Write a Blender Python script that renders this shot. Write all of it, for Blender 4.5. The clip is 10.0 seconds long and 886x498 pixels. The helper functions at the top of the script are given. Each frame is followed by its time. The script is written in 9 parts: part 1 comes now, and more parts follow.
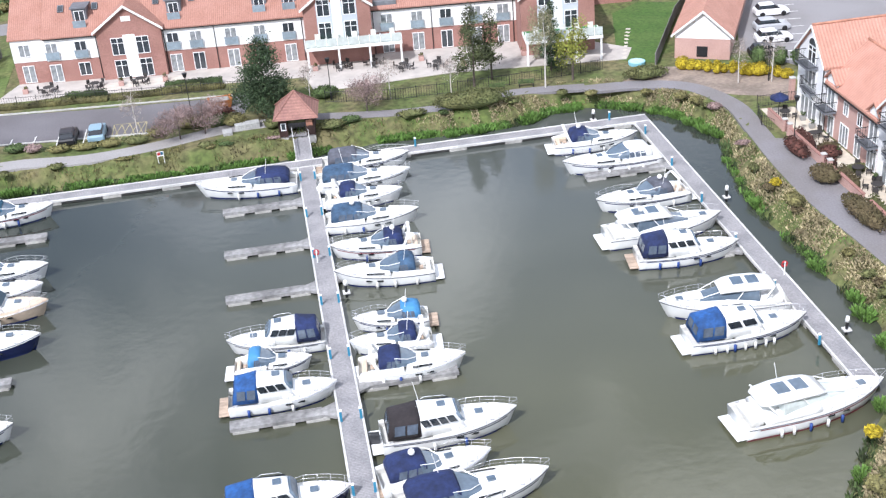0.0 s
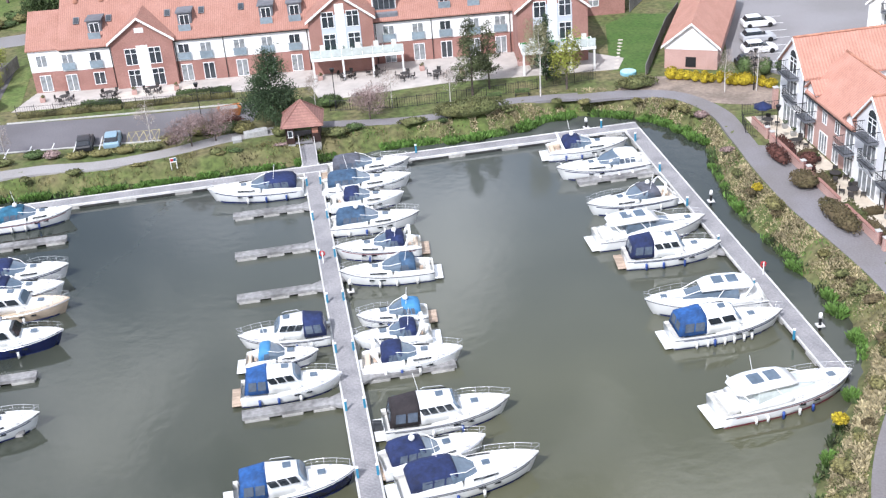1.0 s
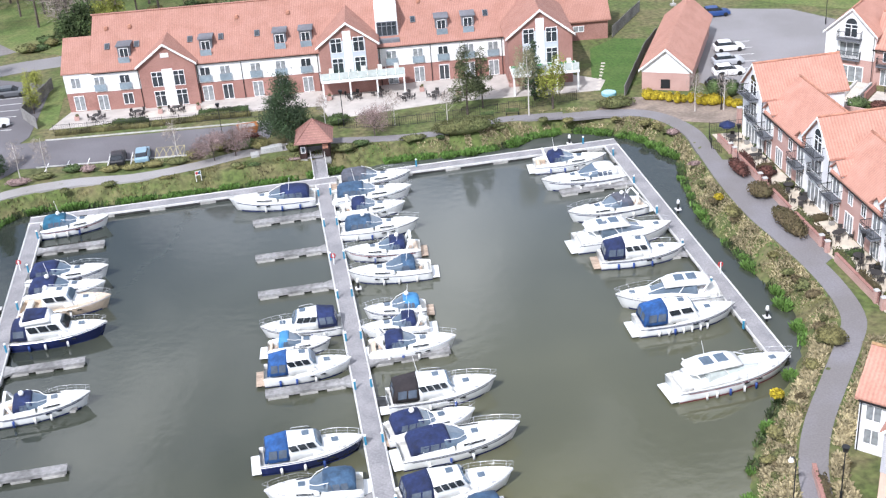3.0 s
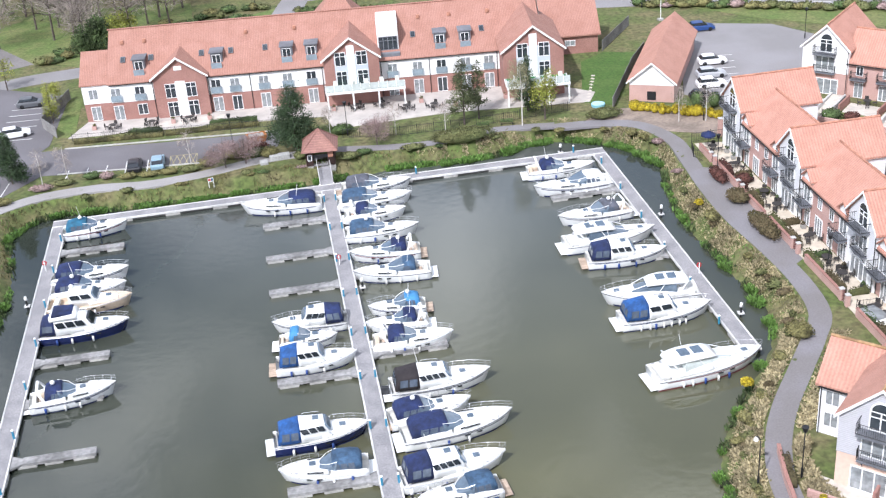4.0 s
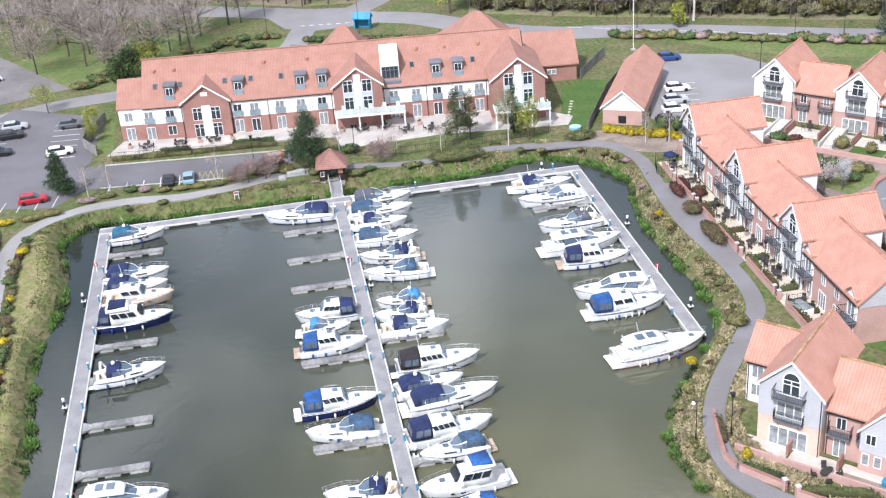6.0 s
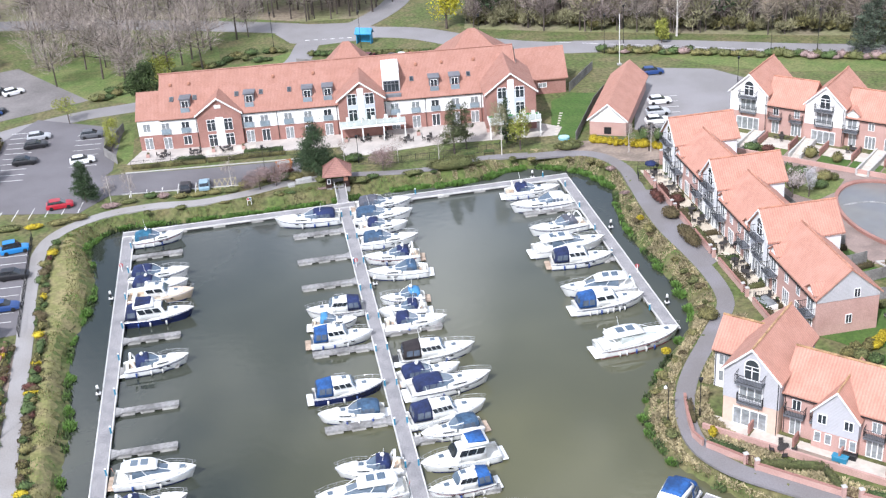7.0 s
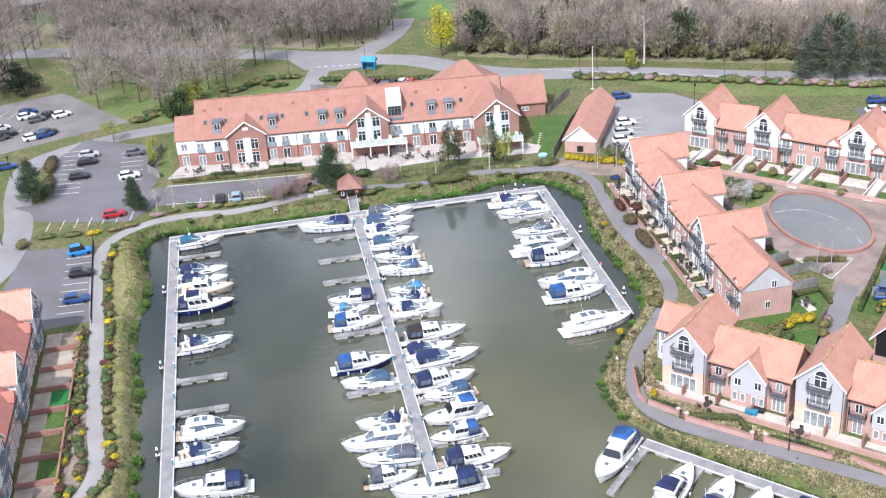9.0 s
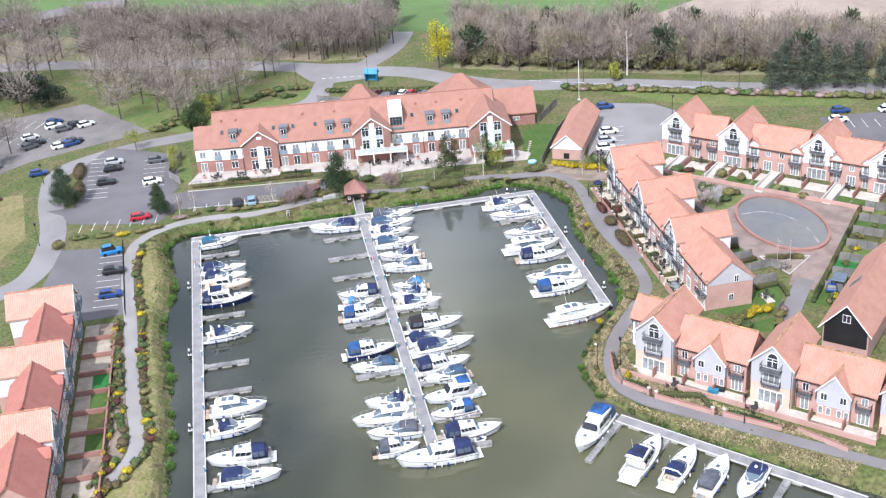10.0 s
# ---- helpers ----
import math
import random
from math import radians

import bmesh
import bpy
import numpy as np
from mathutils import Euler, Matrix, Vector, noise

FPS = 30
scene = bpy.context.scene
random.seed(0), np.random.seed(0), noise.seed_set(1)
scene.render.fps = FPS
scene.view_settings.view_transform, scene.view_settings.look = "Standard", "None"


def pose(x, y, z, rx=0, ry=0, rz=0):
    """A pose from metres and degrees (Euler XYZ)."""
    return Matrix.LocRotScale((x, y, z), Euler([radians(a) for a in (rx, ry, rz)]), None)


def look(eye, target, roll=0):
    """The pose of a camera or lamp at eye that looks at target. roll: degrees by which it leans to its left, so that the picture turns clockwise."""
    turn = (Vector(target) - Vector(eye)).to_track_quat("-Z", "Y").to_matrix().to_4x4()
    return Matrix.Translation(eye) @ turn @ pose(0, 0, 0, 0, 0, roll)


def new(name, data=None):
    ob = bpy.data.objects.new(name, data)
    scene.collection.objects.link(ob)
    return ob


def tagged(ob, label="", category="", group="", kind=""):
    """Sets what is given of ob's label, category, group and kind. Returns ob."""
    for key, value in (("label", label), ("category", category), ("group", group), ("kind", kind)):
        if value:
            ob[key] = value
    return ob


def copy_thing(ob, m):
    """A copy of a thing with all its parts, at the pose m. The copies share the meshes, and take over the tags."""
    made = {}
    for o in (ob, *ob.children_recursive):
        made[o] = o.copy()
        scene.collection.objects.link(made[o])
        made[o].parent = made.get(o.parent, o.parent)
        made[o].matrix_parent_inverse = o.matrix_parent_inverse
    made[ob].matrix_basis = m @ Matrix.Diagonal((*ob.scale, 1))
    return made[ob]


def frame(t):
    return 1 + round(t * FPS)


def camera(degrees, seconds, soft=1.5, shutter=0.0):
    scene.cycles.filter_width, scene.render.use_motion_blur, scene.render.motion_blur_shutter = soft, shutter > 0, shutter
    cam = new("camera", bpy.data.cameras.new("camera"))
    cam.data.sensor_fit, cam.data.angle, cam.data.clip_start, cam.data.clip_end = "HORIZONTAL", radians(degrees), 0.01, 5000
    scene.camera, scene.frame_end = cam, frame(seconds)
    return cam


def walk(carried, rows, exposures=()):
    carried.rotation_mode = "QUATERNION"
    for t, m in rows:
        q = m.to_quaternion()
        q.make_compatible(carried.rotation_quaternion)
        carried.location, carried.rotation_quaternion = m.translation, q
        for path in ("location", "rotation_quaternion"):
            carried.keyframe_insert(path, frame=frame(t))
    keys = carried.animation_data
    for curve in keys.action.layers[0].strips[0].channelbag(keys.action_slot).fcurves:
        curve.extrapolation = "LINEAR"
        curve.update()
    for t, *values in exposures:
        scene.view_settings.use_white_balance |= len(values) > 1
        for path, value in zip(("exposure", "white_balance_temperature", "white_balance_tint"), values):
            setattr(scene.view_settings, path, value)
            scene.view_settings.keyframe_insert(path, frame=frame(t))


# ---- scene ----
# The camera backs away and climbs from over the moorings, looking north-east and down.
cam = camera(40.0, 10.0, soft=1.3)
ROWS = [
    (0, -2.81, -112.86, 51.05, -7.686, -28.791, 4.555),
    (0.5, -3.06, -115.51, 52.36, -7.646, -28.691, 4.562),
    (1, -3.27, -118.29, 53.69, -7.589, -28.575, 4.591),
    (1.5, -3.49, -121.24, 55.07, -7.537, -28.447, 4.624),
    (2, -3.76, -124.40, 56.53, -7.504, -28.309, 4.649),
    (2.5, -4.10, -127.78, 58.08, -7.497, -28.163, 4.658),
    (3, -4.53, -131.41, 59.75, -7.522, -28.012, 4.647),
    (3.5, -5.06, -135.31, 61.54, -7.579, -27.858, 4.615),
    (4, -5.70, -139.50, 63.48, -7.664, -27.704, 4.564),
    (4.5, -6.43, -143.99, 65.57, -7.772, -27.553, 4.499),
    (5, -7.25, -148.80, 67.83, -7.897, -27.406, 4.425),
    (5.5, -8.15, -153.96, 70.26, -8.030, -27.267, 4.349),
    (6, -9.12, -159.47, 72.87, -8.164, -27.138, 4.276),
    (6.5, -10.15, -165.37, 75.69, -8.291, -27.022, 4.214),
    (7, -11.24, -171.68, 78.73, -8.407, -26.922, 4.168),
    (7.5, -12.37, -178.44, 82.02, -8.507, -26.839, 4.142),
    (8, -13.57, -185.69, 85.57, -8.591, -26.776, 4.137),
    (8.5, -14.84, -193.48, 89.42, -8.663, -26.734, 4.151),
    (9, -16.21, -201.86, 93.61, -8.731, -26.717, 4.181),
    (9.5, -17.72, -210.89, 98.18, -8.808, -26.726, 4.217),
    (10, -19.41, -220.66, 103.19, -8.914, -26.762, 4.247),
]


def aim(x, y, z, yaw, pitch, roll):
    a, b = radians(yaw), radians(pitch)
    way = Vector((-math.sin(a) * math.cos(b), math.cos(a) * math.cos(b), math.sin(b)))
    eye = Vector((x, y, z))
    return look(eye, eye + way, -roll)


walk(cam, [(t, aim(*row)) for t, *row in ROWS], [(0, 0.27, 6060, 13), (10, 0.29, 6060, 13)])

# ---- light: bright hazy spring sun from the south-west under a pale sky ----
SUN_AZ, SUN_EL = radians(217), radians(47)
world = bpy.data.worlds.new("sky")
scene.world = world
world.use_nodes = True
wn = world.node_tree.nodes
sky = wn.new("ShaderNodeTexSky")
sky.sky_type = "NISHITA"
sky.sun_disc = False
sky.sun_elevation, sky.sun_rotation = SUN_EL, SUN_AZ
sky.dust_density, sky.air_density, sky.ozone_density = 1.5, 1.0, 2.0
wn["Background"].inputs[1].default_value = 0.12
# broken white cloud over the sky
tc = wn.new("ShaderNodeTexCoord")
cloud = wn.new("ShaderNodeTexNoise")
cloud.inputs["Scale"].default_value, cloud.inputs["Detail"].default_value = 4.2, 3
ramp = wn.new("ShaderNodeValToRGB")
ramp.color_ramp.elements[0].position, ramp.color_ramp.elements[1].position = 0.44, 0.60
ramp.color_ramp.elements[0].color, ramp.color_ramp.elements[1].color = (0.10, 0.10, 0.10, 1), (0.95, 0.95, 0.95, 1)
mix = wn.new("ShaderNodeMix")
mix.data_type = "RGBA"
mix.inputs["B"].default_value = (13.0, 13.2, 13.5, 1)
wl = world.node_tree.links
drift = wn.new("ShaderNodeMapping")
drift.inputs["Location"].default_value = (4.1, 1.9, 0.7)
wl.new(tc.outputs["Generated"], drift.inputs["Vector"])
wl.new(drift.outputs[0], cloud.inputs["Vector"])
wl.new(cloud.outputs[0], ramp.inputs[0])
wl.new(ramp.outputs[0], mix.inputs["Factor"])
wl.new(sky.outputs[0], mix.inputs["A"])
wl.new(mix.outputs["Result"], wn["Background"].inputs[0])

sun = new("sun", bpy.data.lights.new("sun", "SUN"))
sun.data.energy, sun.data.angle, sun.data.color = 4.3, radians(1.5), (1.0, 0.975, 0.95)
sun.matrix_world = look((0, 0, 80), Vector((0, 0, 80)) - Vector((math.sin(SUN_AZ) * math.cos(SUN_EL), math.cos(SUN_AZ) * math.cos(SUN_EL), math.sin(SUN_EL))))

# ---- materials ----
MATS = {}


def material(name, colour, rough=0.6, metal=0.0, vary=0.12, scale=3.0, bump=0.0, bump_scale=20.0, colour2=None, patch=0.4, island=0.0, spec=0.5, stretch=None):
    """Base colour with large patches and fine grain, roughness and a fine bump."""
    m = bpy.data.materials.new(name)
    m.use_nodes = True
    n, l = m.node_tree.nodes, m.node_tree.links
    bsdf = n["Principled BSDF"]
    bsdf.inputs["Roughness"].default_value, bsdf.inputs["Metallic"].default_value = rough, metal
    bsdf.inputs["Specular IOR Level"].default_value = spec
    co = n.new("ShaderNodeTexCoord")
    where = co.outputs["Object"]
    if stretch:
        mp = n.new("ShaderNodeMapping")
        mp.inputs["Scale"].default_value = stretch
        l.new(where, mp.inputs["Vector"])
        where = mp.outputs[0]
    big, fine = n.new("ShaderNodeTexNoise"), n.new("ShaderNodeTexNoise")
    big.inputs["Scale"].default_value, big.inputs["Detail"].default_value = patch, 4
    fine.inputs["Scale"].default_value, fine.inputs["Detail"].default_value = scale, 6
    for t in (big, fine):
        l.new(where, t.inputs["Vector"])
    c2 = colour2 or tuple(v * (1 - 2.2 * vary) for v in colour)
    cr = n.new("ShaderNodeMix")
    cr.data_type = "RGBA"
    cr.inputs["A"].default_value, cr.inputs["B"].default_value = (*colour, 1), (*c2, 1)
    sharp = n.new("ShaderNodeMapRange")
    sharp.inputs["From Min"].default_value, sharp.inputs["From Max"].default_value = 0.38, 0.64
    l.new(big.outputs[0], sharp.inputs["Value"])
    l.new(sharp.outputs[0], cr.inputs["Factor"])
    gain = n.new("ShaderNodeMapRange")
    gain.inputs["From Min"].default_value, gain.inputs["From Max"].default_value = 0.25, 0.75
    gain.inputs["To Min"].default_value, gain.inputs["To Max"].default_value = 1 - vary * 1.6, 1 + vary * 1.6
    l.new(fine.outputs[0], gain.inputs["Value"])
    mul = n.new("ShaderNodeVectorMath")
    mul.operation = "SCALE"
    l.new(cr.outputs["Result"], mul.inputs[0])
    l.new(gain.outputs[0], mul.inputs["Scale"])
    out = mul.outputs[0]
    if island:
        geo, io = n.new("ShaderNodeNewGeometry"), n.new("ShaderNodeMapRange")
        io.inputs["To Min"].default_value, io.inputs["To Max"].default_value = 1 - island, 1 + island
        l.new(geo.outputs["Random Per Island"], io.inputs["Value"])
        m2 = n.new("ShaderNodeVectorMath")
        m2.operation = "SCALE"
        l.new(out, m2.inputs[0])
        l.new(io.outputs[0], m2.inputs["Scale"])
        out = m2.outputs[0]
    l.new(out, bsdf.inputs["Base Color"])
    if bump:
        bt, b = n.new("ShaderNodeTexNoise"), n.new("ShaderNodeBump")
        bt.inputs["Scale"].default_value, bt.inputs["Detail"].default_value = bump_scale, 5
        b.inputs["Strength"].default_value, b.inputs["Distance"].default_value = bump, 0.05
        l.new(where, bt.inputs["Vector"])
        l.new(bt.outputs[0], b.inputs["Height"])
        l.new(b.outputs[0], bsdf.inputs["Normal"])
    MATS[name] = m
    return m


def ribbed(name, colour, colour2, step, depth, rough=0.8, direction="X", vary=0.12, colour_depth=0.25):
    """Rows of ribs or boards across the object's own X (or Y, Z)."""
    m = material(name, colour, rough, colour2=colour2, vary=vary, scale=6, patch=0.6)
    n, l = m.node_tree.nodes, m.node_tree.links
    bsdf = n["Principled BSDF"]
    co = n.new("ShaderNodeTexCoord")
    wave = n.new("ShaderNodeTexWave")
    wave.bands_direction = direction
    wave.wave_profile = "SIN"
    wave.inputs["Scale"].default_value = 2 * math.pi / step / 20.0
    wave.inputs["Distortion"].default_value = 0.25
    l.new(co.outputs["Object"], wave.inputs["Vector"])
    b = n.new("ShaderNodeBump")
    b.inputs["Strength"].default_value, b.inputs["Distance"].default_value = 0.7, depth
    l.new(wave.outputs["Fac"], b.inputs["Height"])
    l.new(b.outputs[0], bsdf.inputs["Normal"])
    was = bsdf.inputs["Base Color"].links[0].from_socket
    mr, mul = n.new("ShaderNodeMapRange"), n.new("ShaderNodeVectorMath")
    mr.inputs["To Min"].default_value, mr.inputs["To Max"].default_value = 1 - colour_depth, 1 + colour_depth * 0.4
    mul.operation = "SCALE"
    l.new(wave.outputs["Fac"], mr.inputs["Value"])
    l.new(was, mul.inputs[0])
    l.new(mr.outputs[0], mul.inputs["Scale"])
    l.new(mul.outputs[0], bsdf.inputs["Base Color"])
    return m


WHITE = material("gelcoat", (0.77, 0.78, 0.77), 0.25, vary=0.03, scale=2, patch=0.5)
CREAM = material("cream_gelcoat", (0.62, 0.50, 0.38), 0.35, vary=0.06)
DECKW = material("boat_deck", (0.64, 0.635, 0.60), 0.6, vary=0.05, scale=5)
NAVYH = material("navy_hull", (0.012, 0.02, 0.085), 0.22, vary=0.08)
MAROON = material("maroon_stripe", (0.16, 0.012, 0.03), 0.3, vary=0.08)
LBLUE = material("light_blue_paint", (0.055, 0.22, 0.44), 0.7, vary=0.08)
NAVY = material("navy_canvas", (0.014, 0.026, 0.095), 0.85, vary=0.25, scale=3, bump=0.5, bump_scale=6)
BLUE = material("blue_canvas", (0.02, 0.095, 0.30), 0.8, vary=0.25, scale=3, bump=0.5, bump_scale=6)
SLATE = material("slate_blue_canvas", (0.045, 0.095, 0.17), 0.8, vary=0.25, scale=3, bump=0.5, bump_scale=6)
TEAL = material("teal_canvas", (0.020, 0.125, 0.215), 0.8, vary=0.25, scale=3, bump=0.5, bump_scale=6)
GREYC = material("grey_canvas", (0.10, 0.105, 0.13), 0.85, vary=0.2, scale=3, bump=0.5, bump_scale=6)
DARKC = material("dark_brown_canvas", (0.028, 0.022, 0.024), 0.85, vary=0.2, scale=3, bump=0.5, bump_scale=6)
PGLASS = material("pale_glass", (0.55, 0.60, 0.58), 0.1, vary=0.08, spec=0.8)
VINYL = material("clear_vinyl", (0.10, 0.125, 0.165), 0.15, vary=0.15, spec=0.8)
GLASS = material("dark_glass", (0.02, 0.025, 0.03), 0.06, vary=0.1, spec=0.8)
SCREEN = material("tinted_screen", (0.115, 0.155, 0.20), 0.06, vary=0.1, spec=0.9)
TEAK = material("teak", (0.48, 0.37, 0.28), 0.7, vary=0.2, scale=8, stretch=(1, 8, 1))
STEEL = material("polished_rail", (0.72, 0.73, 0.74), 0.25, 0.6, vary=0.05)
FENDER = material("fender_white", (0.75, 0.75, 0.73), 0.5, vary=0.06)
FENDERB = material("fender_blue", (0.02, 0.06, 0.25), 0.5, vary=0.1)
RED = material("red_cloth", (0.45, 0.02, 0.025), 0.7, vary=0.1)
RUBBER = material("black_rubber", (0.012, 0.012, 0.013), 0.6, vary=0.2)
ENGINE = material("outboard_dark", (0.03, 0.032, 0.036), 0.35, vary=0.1)

DECK = ribbed("pontoon_deck", (0.30, 0.29, 0.295), (0.225, 0.22, 0.228), 0.16, 0.01, 0.85, "Y", 0.16, 0.18)
EDGE = material("pontoon_edge", (0.62, 0.61, 0.59), 0.6, vary=0.12, scale=4)
FINGERM = material("finger_concrete", (0.31, 0.305, 0.30), 0.85, vary=0.22, scale=2.5, bump=0.3)
FLOAT = material("float_block", (0.42, 0.41, 0.385), 0.8, vary=0.15)
# near-black colour puts in the shade under the pontoon decks
SHADOWG = material("pontoon_gap_shade", (0.05, 0.05, 0.048), 0.8, vary=0.2)
PEDBLUE = material("pedestal_blue", (0.03, 0.22, 0.36), 0.5, vary=0.1)
LAMPW = material("lamp_white", (0.82, 0.82, 0.80), 0.4, vary=0.03)
BLUERAIL = material("blue_grey_rail", (0.16, 0.235, 0.28), 0.5, vary=0.12)
IRON = material("black_iron", (0.015, 0.016, 0.018), 0.5, vary=0.2)

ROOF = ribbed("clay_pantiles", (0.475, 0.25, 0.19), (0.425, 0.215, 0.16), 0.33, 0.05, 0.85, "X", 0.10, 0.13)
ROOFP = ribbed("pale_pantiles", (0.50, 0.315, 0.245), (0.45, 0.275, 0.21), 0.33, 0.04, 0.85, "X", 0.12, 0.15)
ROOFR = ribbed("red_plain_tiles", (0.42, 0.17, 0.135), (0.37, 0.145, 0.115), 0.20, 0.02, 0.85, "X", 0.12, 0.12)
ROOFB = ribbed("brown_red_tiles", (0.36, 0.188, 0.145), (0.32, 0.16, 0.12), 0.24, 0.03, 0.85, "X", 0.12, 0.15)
RIDGE = material("ridge_tiles", (0.50, 0.24, 0.16), 0.85, vary=0.2, scale=3)
ROOFS = ribbed("shelter_tiles", (0.30, 0.155, 0.125), (0.25, 0.125, 0.105), 0.24, 0.03, 0.85, "Z", 0.14, 0.15)
MOSSY = material("mossy_ridge", (0.50, 0.31, 0.16), 0.9, vary=0.25, scale=3)
BRICK = material("red_brick", (0.33, 0.175, 0.145), 0.9, vary=0.16, scale=9, colour2=(0.275, 0.14, 0.115), bump=0.4, bump_scale=18)
PINKB = material("pink_brick", (0.48, 0.31, 0.27), 0.9, vary=0.12, scale=9, colour2=(0.42, 0.26, 0.225), bump=0.4, bump_scale=18)
RENDER = material("white_render", (0.78, 0.78, 0.77), 0.8, vary=0.04, scale=2, patch=0.3)
CLAD = ribbed("grey_cladding", (0.50, 0.50, 0.52), (0.46, 0.46, 0.48), 0.17, 0.02, 0.7, "Z", 0.05, 0.12)
CLADG = ribbed("pale_grey_cladding", (0.47, 0.47, 0.50), (0.44, 0.44, 0.465), 0.17, 0.02, 0.7, "Z", 0.04, 0.10)
CLADW = ribbed("white_cladding", (0.74, 0.745, 0.76), (0.70, 0.70, 0.72), 0.17, 0.02, 0.7, "Z", 0.04, 0.08)
JGLASS = material("blue_grey_glass", (0.25, 0.31, 0.35), 0.12, vary=0.1, spec=0.8)
PEACH = material("peach_render", (0.66, 0.47, 0.38), 0.85, vary=0.05, scale=3)
BLACKB = material("black_boards", (0.012, 0.012, 0.014), 0.8, vary=0.2)
UPVC = material("white_frames", (0.80, 0.80, 0.80), 0.4, vary=0.02)
LEAD = material("lead_grey", (0.17, 0.18, 0.20), 0.6, vary=0.12)
PANEB = material("window_glass", (0.05, 0.06, 0.07), 0.05, vary=0.3, spec=0.9, scale=1.5)
PANEC = material("curtained_glass", (0.30, 0.32, 0.33), 0.08, vary=0.25, spec=0.9, scale=2)
BARGE = material("barge_board", (0.80, 0.80, 0.79), 0.5, vary=0.03)
TIMBER = material("dark_timber", (0.045, 0.02, 0.015), 0.8, vary=0.2)
FENCE = material("weathered_fence", (0.26, 0.25, 0.24), 0.9, vary=0.18, scale=5)
PAVE = material("pale_paving", (0.56, 0.51, 0.45), 0.85, vary=0.08, scale=2, patch=0.6)
PINKP = material("terrace_paving", (0.47, 0.43, 0.395), 0.85, vary=0.08, scale=2, patch=0.5)
ASPH = material("asphalt", (0.150, 0.142, 0.152), 0.9, vary=0.10, scale=6, patch=0.12, colour2=(0.122, 0.114, 0.12))
ROADM = material("worn_asphalt", (0.25, 0.24, 0.245), 0.9, vary=0.08, scale=6, patch=0.12, colour2=(0.21, 0.20, 0.20))
PATHP = material("pale_path", (0.30, 0.288, 0.285), 0.9, vary=0.10, scale=6, patch=0.2, colour2=(0.26, 0.245, 0.235))
PATHM = material("path_asphalt", (0.205, 0.195, 0.205), 0.9, vary=0.10, scale=6, patch=0.2, colour2=(0.175, 0.162, 0.16))
DRIVE = material("brown_setts", (0.27, 0.205, 0.18), 0.9, vary=0.14, scale=8, patch=0.4)
KERB = material("kerb", (0.50, 0.49, 0.47), 0.8, vary=0.1)
PAINT = material("road_paint", (0.72, 0.72, 0.70), 0.7, vary=0.1)
LAWN = material("lawn", (0.098, 0.142, 0.036), 0.95, vary=0.25, scale=2.5, patch=0.22, colour2=(0.145, 0.155, 0.055))
TURF = material("artificial_turf", (0.02, 0.17, 0.035), 0.9, vary=0.1)
HEDGE = material("clipped_hedge", (0.098, 0.10, 0.038), 0.95, vary=0.3, scale=5, colour2=(0.085, 0.10, 0.036), island=0.4)
HEDGEB = material("brown_hedge", (0.10, 0.076, 0.040), 0.95, vary=0.25, scale=5, colour2=(0.07, 0.06, 0.026), island=0.3)
BUSHG = material("green_shrub", (0.072, 0.11, 0.036), 0.95, vary=0.3, scale=5, island=0.4)
BUSHY = material("yellow_gorse", (0.42, 0.33, 0.02), 0.95, vary=0.3, scale=5, island=0.4)
BUSHO = material("olive_shrub", (0.165, 0.152, 0.058), 0.95, vary=0.3, scale=5, island=0.4)
BUSHR = material("russet_shrub", (0.105, 0.042, 0.032), 0.95, vary=0.3, scale=5, island=0.4)
MAUVE = material("bare_mauve_twigs", (0.30, 0.215, 0.20), 0.95, vary=0.25, scale=5, island=0.3)
REED = material("iris_leaves", (0.115, 0.22, 0.042), 0.7, vary=0.2, scale=3, island=0.35)
PINE = material("pine_needles", (0.058, 0.098, 0.042), 0.9, vary=0.3, island=0.4)
PINEL = material("light_pine", (0.10, 0.12, 0.05), 0.9, vary=0.3, island=0.4)
WILLOW = material("spring_leaves", (0.29, 0.31, 0.058), 0.9, vary=0.3, island=0.35)
YTREE = material("acid_yellow_leaves", (0.50, 0.46, 0.03), 0.9, vary=0.25, island=0.3)
BLOSSOM = material("pale_blossom", (0.48, 0.42, 0.40), 0.9, vary=0.2, island=0.25)
TWIG = material("bare_twigs", (0.335, 0.285, 0.25), 0.95, vary=0.2, island=0.35)
TWIGO = material("budding_twigs", (0.29, 0.275, 0.155), 0.95, vary=0.2, island=0.35)
BARK = material("bark", (0.12, 0.095, 0.08), 0.95, vary=0.25)
BIRCH = material("birch_bark", (0.62, 0.58, 0.54), 0.8, vary=0.2)
TRUNKS = material("woodland_trunks", (0.13, 0.105, 0.09), 0.95, vary=0.25, island=0.3)


# ---- helpers of this scene ----
rng = random.Random(7)
G = 1.8        # level of the paths, roads and house plots above the water
DECK_Z = 0.5   # level of the pontoon decks


def link(name, bm, mat, parent=None, label="", smooth=False, matrix=None):
    me = bpy.data.meshes.new(name)
    bm.to_mesh(me)
    bm.free()
    for m in mat if isinstance(mat, (list, tuple)) else (mat,):
        me.materials.append(m)
    if smooth:
        me.polygons.foreach_set("use_smooth", [True] * len(me.polygons))
    ob = new(name, me)
    if parent:
        ob.parent = parent
    if matrix:
        ob.matrix_basis = matrix
    if label:
        ob["label"] = label
    return ob


def part(name, bm, mat, parent, label="", smooth=False):
    return link(name, bm, mat, parent, label, smooth)


def shared(name, me, parent, matrix=None):
    ob = new(name, me)
    ob.parent = parent
    if matrix:
        ob.matrix_basis = matrix
    return ob


